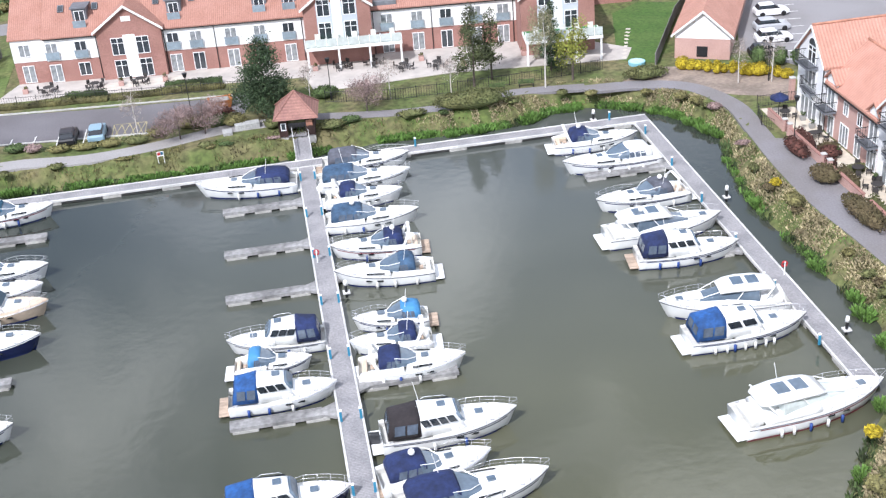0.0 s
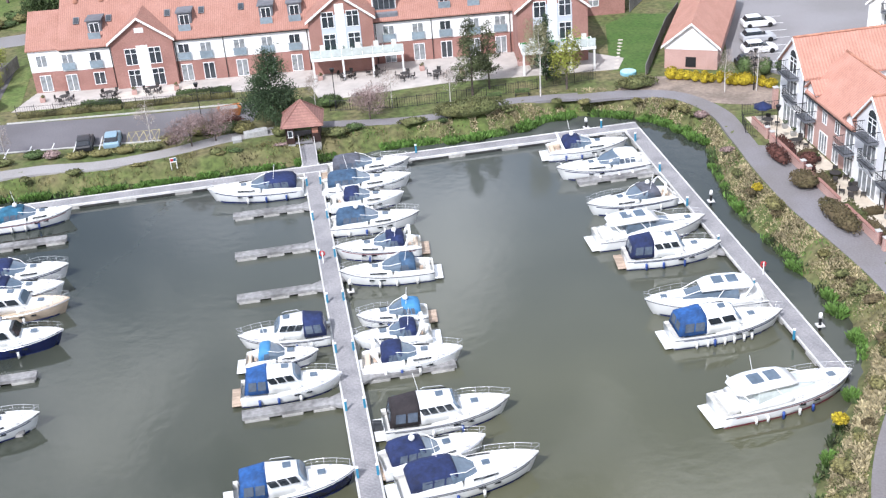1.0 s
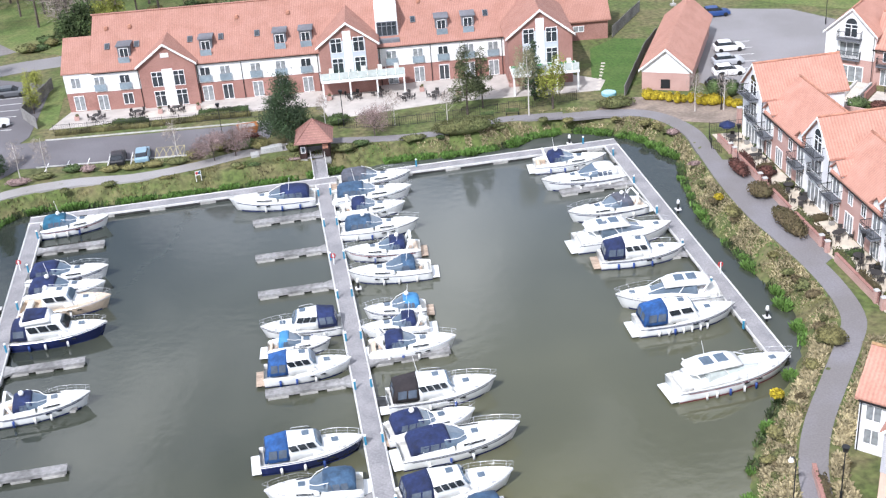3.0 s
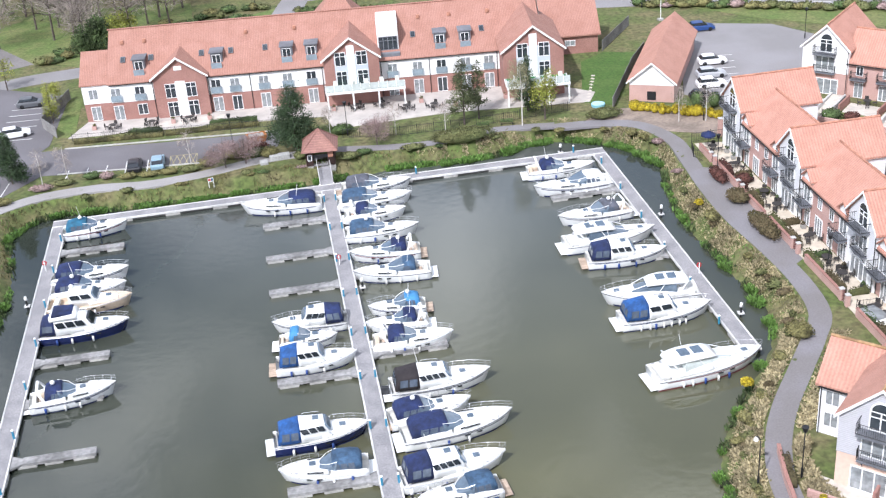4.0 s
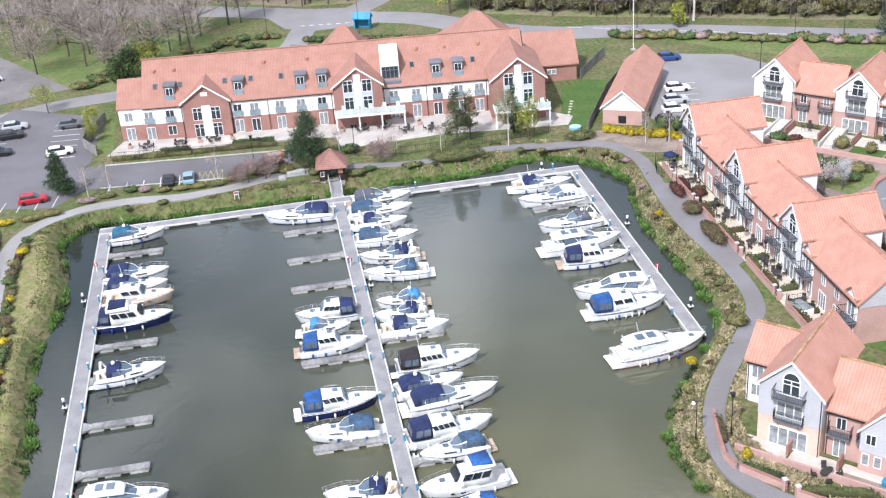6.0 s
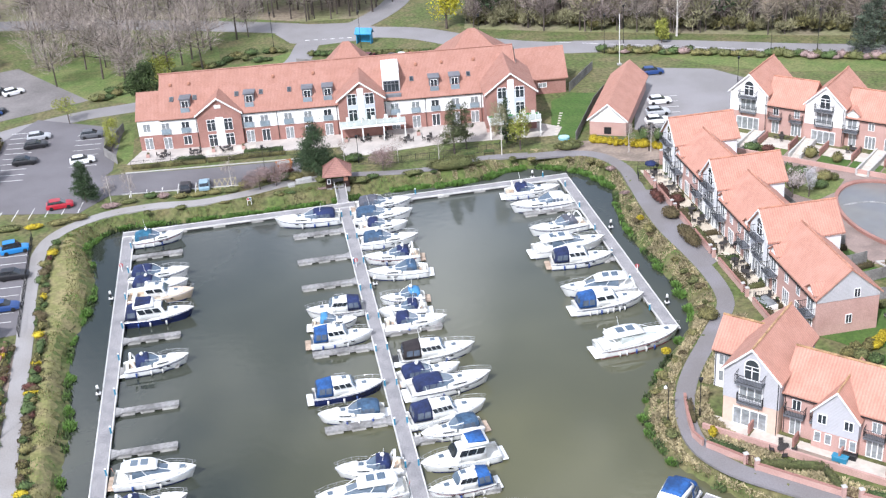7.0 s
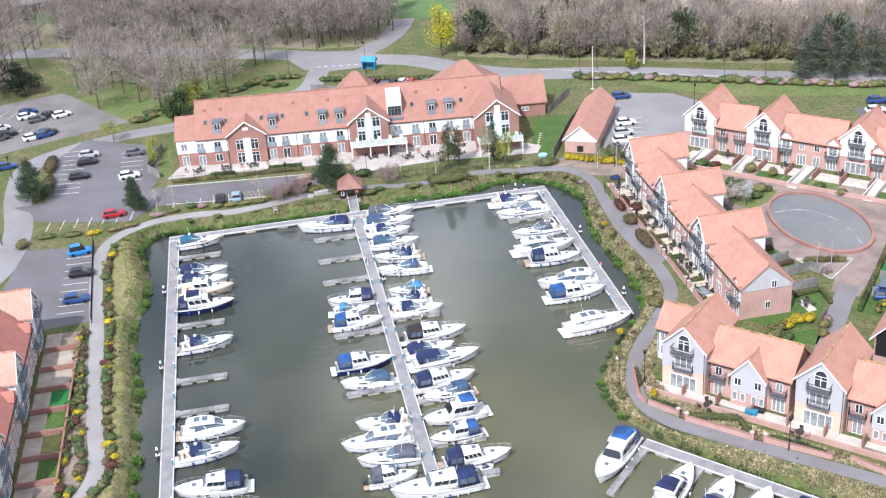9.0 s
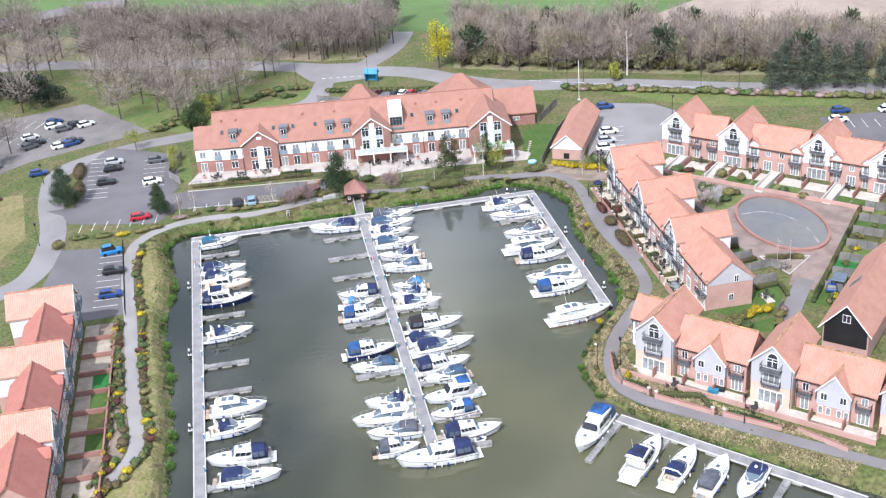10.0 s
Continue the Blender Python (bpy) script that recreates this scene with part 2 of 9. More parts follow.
def thing(name, label, category, x, y, z, turn=0.0, group="", kind=""):
    ob = new(name)
    ob.matrix_basis = pose(x, y, z, 0, 0, turn)
    ob.empty_display_size = 0.3
    return tagged(ob, label, category, group, kind)


def stuff(name, verts, faces, mat, label, category, kind="stuff"):
    me = bpy.data.meshes.new(name)
    me.from_pydata(verts, [], faces)
    me.materials.append(mat)
    return tagged(new(name, me), label, category, "", kind)


def box(bm, x0, x1, y0, y1, z0, z1, mi=0):
    v = [bm.verts.new(p) for p in ((x0, y0, z0), (x1, y0, z0), (x1, y1, z0), (x0, y1, z0), (x0, y0, z1), (x1, y0, z1), (x1, y1, z1), (x0, y1, z1))]
    for f in ((0, 3, 2, 1), (4, 5, 6, 7), (0, 1, 5, 4), (1, 2, 6, 5), (2, 3, 7, 6), (3, 0, 4, 7)):
        bm.faces.new([v[i] for i in f]).material_index = mi
    return v


def boxes(*dims, bevel=0.0):
    bm = bmesh.new()
    for d in dims:
        box(bm, *d)
    if bevel:
        bmesh.ops.bevel(bm, geom=bm.edges[:], offset=bevel, segments=1, affect="EDGES", profile=0.6)
    return bm


def prism(points, z0, z1, bm=None):
    """An upright slab over a plan outline."""
    bm = bm or bmesh.new()
    area = sum(a[0] * b[1] - b[0] * a[1] for a, b in zip(points, points[1:] + points[:1]))
    pts = points if area > 0 else points[::-1]
    lo, hi = [bm.verts.new((*p[:2], z0)) for p in pts], [bm.verts.new((*p[:2], z1)) for p in pts]
    bm.faces.new(hi)
    bm.faces.new(lo[::-1])
    for i in range(len(pts)):
        j = (i + 1) % len(pts)
        bm.faces.new((lo[i], lo[j], hi[j], hi[i]))
    return bm


def loft(rings, bm=None, caps=True, closed=True):
    bm = bm or bmesh.new()
    rows = [[bm.verts.new(p) for p in r] for r in rings]
    n = len(rows[0])
    for a, b in zip(rows, rows[1:]):
        for i in range(n if closed else n - 1):
            j = (i + 1) % n
            bm.faces.new((a[i], a[j], b[j], b[i]))
    if caps:
        bm.faces.new(rows[0][::-1])
        bm.faces.new(rows[-1])
    return bm


def tube(points, r, bm=None, sides=5):
    """A bar along a line of points."""
    bm = bm or bmesh.new()
    pts = [Vector(p) for p in points]
    rows = []
    for i, p in enumerate(pts):
        d = (pts[min(i + 1, len(pts) - 1)] - pts[max(i - 1, 0)]).normalized()
        a = d.cross(Vector((0, 0, 1)) if abs(d.z) < 0.9 else Vector((1, 0, 0))).normalized()
        b = d.cross(a)
        rows.append([bm.verts.new(p + (a * math.cos(k * 2 * math.pi / sides) + b * math.sin(k * 2 * math.pi / sides)) * r) for k in range(sides)])
    for s, t in zip(rows, rows[1:]):
        for i in range(sides):
            j = (i + 1) % sides
            bm.faces.new((s[i], s[j], t[j], t[i]))
    bm.faces.new(rows[0][::-1])
    bm.faces.new(rows[-1])
    return bm


def ribbon(points, width, z0, z1):
    """A strip of even width along a line, as a slab."""
    pts = [Vector((p[0], p[1])) for p in points]
    left, right = [], []
    for i, p in enumerate(pts):
        d = (pts[min(i + 1, len(pts) - 1)] - pts[max(i - 1, 0)]).normalized()
        nrm = Vector((-d.y, d.x))
        left.append(p + nrm * width / 2)
        right.append(p - nrm * width / 2)
    bm = bmesh.new()
    rows = [[bm.verts.new((*a, z0)), bm.verts.new((*b, z0)), bm.verts.new((*b, z1)), bm.verts.new((*a, z1))] for a, b in zip(left, right)]
    for s, t in zip(rows, rows[1:]):
        for i in range(4):
            j = (i + 1) % 4
            bm.faces.new((s[i], t[i], t[j], s[j]))
    bm.faces.new(rows[0])
    bm.faces.new(rows[-1][::-1])
    return bm


def curve_line(points, steps=5):
    """A smooth line through the points."""
    p = [Vector((a[0], a[1])) for a in points]
    out = []
    for i in range(len(p) - 1):
        a, b, c, d = p[max(i - 1, 0)], p[i], p[i + 1], p[min(i + 2, len(p) - 1)]
        for k in range(steps):
            t = k / steps
            out.append(0.5 * (2 * b + (c - a) * t + (2 * a - 5 * b + 4 * c - d) * t * t + (3 * b - a - 3 * c + d) * t ** 3))
    out.append(p[-1])
    return [(v.x, v.y) for v in out]


# ---- ground: one sheet with the basin sunk in it ----
SHORE_W = [(-37.4, -160), (-38.4, -100), (-38.0, -74.7), (-37.5, -66.9), (-37.9, -57.0), (-38.0, -49.0), (-38.8, -41.0), (-39.2, -33.0), (-38.4, -25.4), (-37.4, -18.5), (-38.2, -8.3), (-39.4, -2.0), (-36.8, 2.0)]
SHORE_N = [(-31.6, 3.2), (-23.3, 2.2), (-16.5, 2.0), (-11.2, 2.0), (-3.5, 2.4), (0.9, 2.8), (8.6, 3.8), (16.4, 3.1), (22.2, 3.6), (25.5, 5.2), (30.1, 5.5), (35.2, 3.1), (38.6, -0.8)]
SHORE_E = [(40.2, -6.4), (38.9, -13.1), (37.9, -19.8), (37.9, -27.0), (38.4, -31.5), (38.7, -37.0), (38.9, -42.3), (37.6, -46.9), (34.8, -51.3), (30.8, -56.2), (27.8, -60.3), (25.8, -64.3), (25.0, -68.0), (25.2, -71.5), (26.4, -75.6), (29.3, -80.3), (34.7, -87.2), (40.7, -93.4), (46.0, -99.0), (60, -113), (108, -162)]
SHORE = curve_line(SHORE_W + SHORE_N + SHORE_E, 4)


def shore_distance(x, y):
    """Distance from the waterline, negative on the water."""
    px, py = np.array([p[0] for p in SHORE]), np.array([p[1] for p in SHORE])
    best = np.full(x.shape, 1e9)
    inside = np.zeros(x.shape, bool)
    n = len(px)
    for i in range(n):
        j = (i + 1) % n
        ax, ay, bx, by = px[i], py[i], px[j], py[j]
        dx, dy = bx - ax, by - ay
        t = np.clip(((x - ax) * dx + (y - ay) * dy) / (dx * dx + dy * dy), 0, 1)
        if i < n - 1:
            best = np.minimum(best, np.hypot(x - ax - t * dx, y - ay - t * dy))
        cross = ((ay > y) != (by > y)) & (x < dx * (y - ay) / (dy if abs(dy) > 1e-9 else 1e-9) + ax)
        inside ^= cross
    return np.where(inside, -best, best)


def bank_height(d):
    up = np.clip(d / 2.4, 0, 1)
    return np.where(d < 0, np.maximum(d * 0.6, -1.6), G * (up * up * (3 - 2 * up)) * 0.985)


def build_ground():
    def axis(lo, hi, step, far):
        core = np.arange(lo, hi + 0.01, step)
        out = [hi + s for s in (4, 9, 16, 26, 40, 60, 90, 140, 220, 350, 600, 1000, far)]
        return np.r_[[lo - (s - hi) for s in out][::-1], core, out]

    xs, ys = axis(-64, 70, 0.8, 2600), axis(-112, 30, 0.8, 2600)
    X, Y = np.meshgrid(xs, ys)
    D = shore_distance(X, Y)
    rough = np.sin(X * 1.7 + np.sin(Y * 1.3) * 2) * np.sin(Y * 1.9 + np.cos(X * 0.9)) * 0.07
    Z = bank_height(D + rough * 2.5) + np.where((D > 0.3) & (D < 3.4), rough, 0)
    nx = len(xs)
    verts = np.stack([X.ravel(), Y.ravel(), Z.ravel()], 1)
    i = (np.arange(len(ys) - 1)[:, None] * nx + np.arange(nx - 1)[None]).ravel()
    faces = np.stack([i, i + 1, i + nx + 1, i + nx], 1)
    me = bpy.data.meshes.new("ground")
    me.from_pydata(verts.tolist(), [], faces.tolist())
    me.polygons.foreach_set("use_smooth", [True] * len(me.polygons))
    m = material("rough_grass", (0.080, 0.106, 0.028), 0.95, vary=0.34, scale=1.6, patch=0.25, colour2=(0.135, 0.12, 0.055), bump=0.6, bump_scale=6)
    me.materials.append(m)
    return tagged(new("ground", me), "rough spring grass on the bank and fields", "ground", "", "structure")


build_ground()


def build_water():
    bm = bmesh.new()
    bmesh.ops.create_grid(bm, x_segments=2, y_segments=2, size=1)
    for v in bm.verts:
        v.co = (v.co.x * 90 + 30, v.co.y * 90 - 80, 0)
    m = bpy.data.materials.new("basin_water")
    m.use_nodes = True
    n, l = m.node_tree.nodes, m.node_tree.links
    b = n["Principled BSDF"]
    b.inputs["Roughness"].default_value, b.inputs["IOR"].default_value = 0.04, 1.62
    co, t1, t2 = n.new("ShaderNodeTexCoord"), n.new("ShaderNodeTexNoise"), n.new("ShaderNodeTexNoise")
    t1.inputs["Scale"].default_value, t1.inputs["Detail"].default_value = 0.9, 3
    t2.inputs["Scale"].default_value, t2.inputs["Detail"].default_value = 0.03, 3
    l.new(co.outputs["Object"], t1.inputs["Vector"])
    l.new(co.outputs["Object"], t2.inputs["Vector"])
    mx = n.new("ShaderNodeMix")
    mx.data_type = "RGBA"
    mx.inputs["A"].default_value = (0.028, 0.034, 0.027, 1)
    mr = n.new("ShaderNodeMapRange")
    mr.inputs["From Min"].default_value, mr.inputs["From Max"].default_value = 0.2, 0.85
    sep, east, both = n.new("ShaderNodeSeparateXYZ"), n.new("ShaderNodeMapRange"), n.new("ShaderNodeMath")
    east.interpolation_type = "SMOOTHSTEP"   # paler eastern half: the bright cloud reflection painted into the water colour
    east.inputs["From Min"].default_value, east.inputs["From Max"].default_value = -42, 6
    east.inputs["To Min"].default_value, east.inputs["To Max"].default_value = -0.3, 0.28
    both.operation = "ADD"
    l.new(co.outputs["Object"], sep.inputs[0])
    l.new(sep.outputs["X"], east.inputs["Value"])
    clear, sum_ = n.new("ShaderNodeMapRange"), n.new("ShaderNodeMath")   # dark strip by the east bank: clear-sky reflection painted into the colour
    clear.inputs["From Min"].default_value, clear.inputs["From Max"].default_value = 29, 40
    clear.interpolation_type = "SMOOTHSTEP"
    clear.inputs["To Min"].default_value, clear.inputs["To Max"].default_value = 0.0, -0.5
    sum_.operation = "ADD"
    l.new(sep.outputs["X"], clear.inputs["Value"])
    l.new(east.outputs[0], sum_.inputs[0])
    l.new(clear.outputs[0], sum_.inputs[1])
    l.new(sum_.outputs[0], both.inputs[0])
    south, sky_sheen = n.new("ShaderNodeMapRange"), n.new("ShaderNodeMix")   # sky reflection painted blue-grey in the north, greener silt towards the south
    south.inputs["From Min"].default_value, south.inputs["From Max"].default_value = -8, -62
    sky_sheen.data_type = "RGBA"
    sky_sheen.inputs["A"].default_value, sky_sheen.inputs["B"].default_value = (0.082, 0.090, 0.082, 1), (0.108, 0.106, 0.058, 1)
    l.new(sep.outputs["Y"], south.inputs["Value"])
    l.new(south.outputs[0], sky_sheen.inputs["Factor"])
    l.new(sky_sheen.outputs["Result"], mx.inputs["B"])
    l.new(t2.outputs[0], both.inputs[1])
    l.new(both.outputs[0], mr.inputs["Value"])
    l.new(mr.outputs[0], mx.inputs["Factor"])
    l.new(mx.outputs["Result"], b.inputs["Base Color"])
    bp = n.new("ShaderNodeBump")
    bp.inputs["Strength"].default_value, bp.inputs["Distance"].default_value = 0.035, 0.3
    l.new(t1.outputs[0], bp.inputs["Height"])
    l.new(bp.outputs[0], b.inputs["Normal"])
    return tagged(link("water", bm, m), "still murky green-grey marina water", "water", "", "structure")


build_water()


# ---- pontoons ----
def pontoon(name, a, b, width, label, mat=DECK):
    """A floating walkway from a to b: deck, two pale edge boards, dark boards painted as the shade below, and float
    blocks.
    """
    ax, ay = a
    dx, dy = b[0] - ax, b[1] - ay
    length = math.hypot(dx, dy)
    ob = thing(name, label, "pontoon", ax, ay, 0, math.degrees(math.atan2(dy, dx)) - 90)
    h = width / 2
    part("deck", boxes((-h + 0.1, h - 0.1, 0, length, 0.34, DECK_Z)), mat, ob)
    for s in (-1, 1):
        part("edge_board", boxes((min(s * h, s * (h - 0.16)), max(s * h, s * (h - 0.16)), 0, length, 0.30, DECK_Z + 0.05), bevel=0.02), EDGE, ob, "pale edge board")
        part("shade_board", boxes((min(s * (h - 0.1), s * (h - 0.2)), max(s * (h - 0.1), s * (h - 0.2)), 0.05, length - 0.05, 0.06, 0.32)), SHADOWG, ob, "dark board painted as the shade under the deck edge")
    k = max(2, round(length / 6))
    for i in range(k):
        y = (i + 0.5) * length / k
        part("float", boxes((-h + 0.02, h - 0.02, y - 0.9, y + 0.9, -0.35, 0.30), bevel=0.05), FLOAT, ob)
    return ob


MAIN = pontoon("pontoon", (-0.85, -0.95), (-0.85, -83.6), 1.8, "long grey-decked main pontoon with pale edges")
pontoon("pontoon", (-33.6, -0.95), (-33.8, -112), 1.8, "grey-decked pontoon along the grassy bank")
pontoon("pontoon", (34.05, -0.95), (34.7, -49.2), 1.8, "grey-decked pontoon beside the reed bank")
pontoon("pontoon", (-34.5, 0.0), (34.95, 0.0), 1.8, "long cross pontoon joining the walkways")
pontoon("pontoon", (26.3, -80.6), (50.8, -107.0), 1.9, "grey pontoon along the house-side bank")
bridge = thing("gangway", "grey footbridge from the shelter down to the pontoon", "gangway", -0.85, 0.9, 0)
bm = bmesh.new()
v = [bm.verts.new(p) for p in ((-0.8, 0, 0.42), (0.8, 0, 0.42), (0.8, 4.0, 1.55), (-0.8, 4.0, 1.55), (-0.8, 0, 0.55), (0.8, 0, 0.55), (0.8, 4.0, 1.7), (-0.8, 4.0, 1.7))]
for f in ((0, 3, 2, 1), (4, 5, 6, 7), (0, 1, 5, 4), (1, 2, 6, 5), (2, 3, 7, 6), (3, 0, 4, 7)):
    bm.faces.new([v[i] for i in f])
part("deck", bm, DECK, bridge)
for s in (-1, 1):
    bm = tube([(s * 0.82, 0, 1.5), (s * 0.82, 4.0, 2.65)], 0.05)
    tube([(s * 0.82, 0, 1.0), (s * 0.82, 4.0, 2.15)], 0.03, bm)
    for k in range(6):
        tube([(s * 0.82, k * 0.8, 0.5 + k * 0.23), (s * 0.82, k * 0.8, 1.5 + k * 0.23)], 0.035, bm)
    part("handrail", bm, EDGE, bridge, "pale metal handrail")
    part("side_beam", boxes((s * 0.86 - 0.09, s * 0.86 + 0.09, 0.0, 0.3, 0.3, 0.6)), EDGE, bridge)


def finger(x, y, length, side, turn=0.0):
    """A narrow finger berth running from a walkway at (x, y) to the given side."""
    ob = thing("finger_pontoon", "narrow pale concrete finger pontoon on float blocks", "pontoon", x, y, 0, (0 if side > 0 else 180) + turn, "finger pontoons")
    bm = prism([(0, -0.95), (0.9, -0.45), (length, -0.42), (length, 0.42), (0.9, 0.45), (0, 0.95)], 0.26, 0.46)
    part("deck", bm, FINGERM, ob)
    for s in (-1, 1):
        part("edge_board", boxes((1.0, length, s * 0.45 - 0.05, s * 0.45 + 0.05, 0.22, 0.5)), FINGERM, ob, "pale timber edge")
    for u0, u1 in ((0.5, 2.2), (length * 0.5 - 0.8, length * 0.5 + 0.8), (length - 2.0, length - 0.15)):
        part("float", boxes((u0, u1, -0.52, 0.52, -0.3, 0.26), bevel=0.06), FLOAT, ob, "weathered float block")
    return ob


for y in (-8.4, -16.9, -24.8, -42.4, -58.8):
    finger(-1.75, y, 7.5, -1)
for y in (-23.6, -39.8, -63.4, -73.5, -81.2):
    finger(0.05, y, 7.4, 1)
for y in (-8.1, -32.3, -39.6, -48.6, -57.0, -81.0):
    finger(-32.75, y, 7.3, 1)
for y in (-11.4, -28.7):
    finger(33.4, y, 8.4, -1)
finger(26.2, -81.6, 10.4, -1, 47)
for k in range(4):
    finger(31.6 + k * 6.0, -87.0 - k * 6.45, 10, -1, 47)


def pedestal():
    ob = thing("power_pedestal", "small blue service pedestal on the pontoon edge", "pedestal", 0, 0, DECK_Z, group="pontoon pedestals")
    part("column", boxes((-0.09, 0.09, -0.07, 0.07, 0, 0.85), bevel=0.02), PEDBLUE, ob)
    part("cap", boxes((-0.11, 0.11, -0.09, 0.09, 0.85, 1.0), bevel=0.03), LAMPW, ob, "pale lamp cap")
    return ob


def pile_lamp():
    ob = thing("mooring_pile", "dark mooring pile with a white cap lamp", "pile", 0, 0, 0, group="mooring piles")
    bm = bmesh.new()
    bmesh.ops.create_cone(bm, cap_ends=True, segments=10, radius1=0.12, radius2=0.12, depth=1.9)
    bmesh.ops.translate(bm, vec=(0, 0, 0.25), verts=bm.verts)
    part("pole", bm, IRON, ob)
    bm = bmesh.new()
    bmesh.ops.create_cone(bm, cap_ends=True, segments=10, radius1=0.19, radius2=0.13, depth=0.42)
    bmesh.ops.translate(bm, vec=(0, 0, 1.38), verts=bm.verts)
    part("cap", bm, LAMPW, ob, "white cone cap", True)
    part("bracket", boxes((-0.3, 0.3, -0.3, 0.3, 0.42, 0.52)), EDGE, ob)
    return ob


ped = pedestal()
spots = [(x, y) for y in range(-4, -84, -8) for x in (-1.55, -0.15)] + [(-32.95, y) for y in range(-5, -105, -8)] + [(33.4, y) for y in (-4, -12, -20, -28, -36, -44)] + [(10.5, 0.55), (31.0, 0.55)]
for i, (x, y) in enumerate(spots):
    if i == 0:
        ped.location = (x, y, DECK_Z)
    else:
        copy_thing(ped, pose(x, y, DECK_Z))
pile = pile_lamp()
for i, (x, y) in enumerate([(35.9, -19.6), (36.2, -42.6), (29.5, 1.3), (-35.0, -20.0), (-35.0, -44.0), (-35.0, -66.0), (-35.1, -98.0), (0.6, -26.5), (0.6, -62.5), (32.6, -80.9)]):
    if i == 0:
        pile.location = (x, y, 0)
    else:
        copy_thing(pile, pose(x, y, 0))


# ---- buildings ----
def gable_roof(x0, x1, y0, y1, z, h, over=0.35, thick=0.22, hip0=0.0, hip1=0.0):
    """A pitched roof with its ridge along X: eaves at height z, ridge h above; ends hipped by hip0, hip1."""
    yc = (y0 + y1) / 2
    k = h / ((y1 - y0) / 2)
    zo = z - over * k
    a, b = x0 - over, x1 + over
    bm = bmesh.new()
    def ring(dz):
        return [bm.verts.new(p) for p in ((a, y0 - over, zo + dz), (b, y0 - over, zo + dz), (b, y1 + over, zo + dz), (a, y1 + over, zo + dz), (a + hip0, yc, z + h + dz), (b - hip1, yc, z + h + dz))]
    lo, hi = ring(0), ring(thick)
    for v, flip in ((hi, False), (lo, True)):
        for f in ((0, 1, 5, 4), (2, 3, 4, 5)) + (((3, 0, 4),) if hip0 else ()) + (((1, 2, 5),) if hip1 else ()):
            idx = f[::-1] if flip else f
            bm.faces.new([v[i] for i in idx])
    rim = [(0, 1), (2, 3)] + ([(3, 0)] if hip0 else [(3, 4), (4, 0)]) + ([(1, 2)] if hip1 else [(1, 5), (5, 2)])
    for i, j in rim:
        bm.faces.new((lo[i], lo[j], hi[j], hi[i]))
    bmesh.ops.recalc_face_normals(bm, faces=bm.faces)
    return bm


def walls(x0, x1, y0, y1, z0, z1, gable=0.0, hip0=False, hip1=False):
    """A closed wall block whose X ends rise to a gable."""
    yc = (y0 + y1) / 2
    bm = bmesh.new()
    lo = [bm.verts.new(p) for p in ((x0, y0, z0), (x1, y0, z0), (x1, y1, z0), (x0, y1, z0))]
    hi = [bm.verts.new(p) for p in ((x0, y0, z1), (x1, y0, z1), (x1, y1, z1), (x0, y1, z1))]
    g0 = bm.verts.new((x0, yc, z1 + (0 if hip0 else gable)))
    g1 = bm.verts.new((x1, yc, z1 + (0 if hip1 else gable)))
    bm.faces.new((lo[0], lo[1], hi[1], hi[0]))
    bm.faces.new((lo[2], lo[3], hi[3], hi[2]))
    bm.faces.new((lo[1], lo[2], hi[2], g1, hi[1]))
    bm.faces.new((lo[3], lo[0], hi[0], g0, hi[3]))
    bm.faces.new(lo[::-1])
    return bm


def along_y(bm):
    """Turns a block built with its ridge along X so that the ridge runs along Y (front gable at the low Y end)."""
    bmesh.ops.rotate(bm, verts=bm.verts, cent=(0, 0, 0), matrix=Matrix.Rotation(radians(90), 3, "Z"))
    return bm


def face_matrix(side, at):
    """Places a panel built in XZ, facing -Y, on a wall: side 'S','N','E','W' of the thing's own frame."""
    turn = {"S": 0, "E": 90, "N": 180, "W": -90}[side]
    return Matrix.Translation(at) @ Matrix.Rotation(radians(turn), 4, "Z")


def window(parent, side, at, w, h, lights=2, pane=PANEB, frame_mat=UPVC, transom=False, arched=False, name="window"):
    """A framed window standing 6 cm proud, its bottom centre at the given place."""
    m = face_matrix(side, at)
    fr = 0.07 if w < 1.6 else 0.09
    xs = [-w / 2, -w / 2 + fr]
    for k in range(1, lights):
        x = -w / 2 + k * w / lights
        xs += [x - fr * 0.55, x + fr * 0.55]
    xs += [w / 2 - fr, w / 2]
    zs = [0, fr, h * 0.68, h * 0.68 + fr * 0.8, h - fr, h] if transom else [0, fr, h - fr, h]
    bm = bmesh.new()
    grid = [[bm.verts.new((x, -0.06, z)) for z in zs] for x in xs]
    for i in range(len(xs) - 1):
        for j in range(len(zs) - 1):
            if i % 2 == 0 or j % 2 == 0:
                bm.faces.new((grid[i][j], grid[i + 1][j], grid[i + 1][j + 1], grid[i][j + 1]))
    r = bmesh.ops.extrude_face_region(bm, geom=bm.faces[:])
    bmesh.ops.translate(bm, vec=(0, 0.12, 0), verts=[g for g in r["geom"] if isinstance(g, bmesh.types.BMVert)])
    bmesh.ops.recalc_face_normals(bm, faces=bm.faces)
    ob = link(name, bm, frame_mat, parent, "", False, m)
    part("pane", boxes((-w / 2 + fr * 0.5, w / 2 - fr * 0.5, -0.02, 0.03, fr * 0.5, h - fr * 0.5)), pane, ob)
    return ob


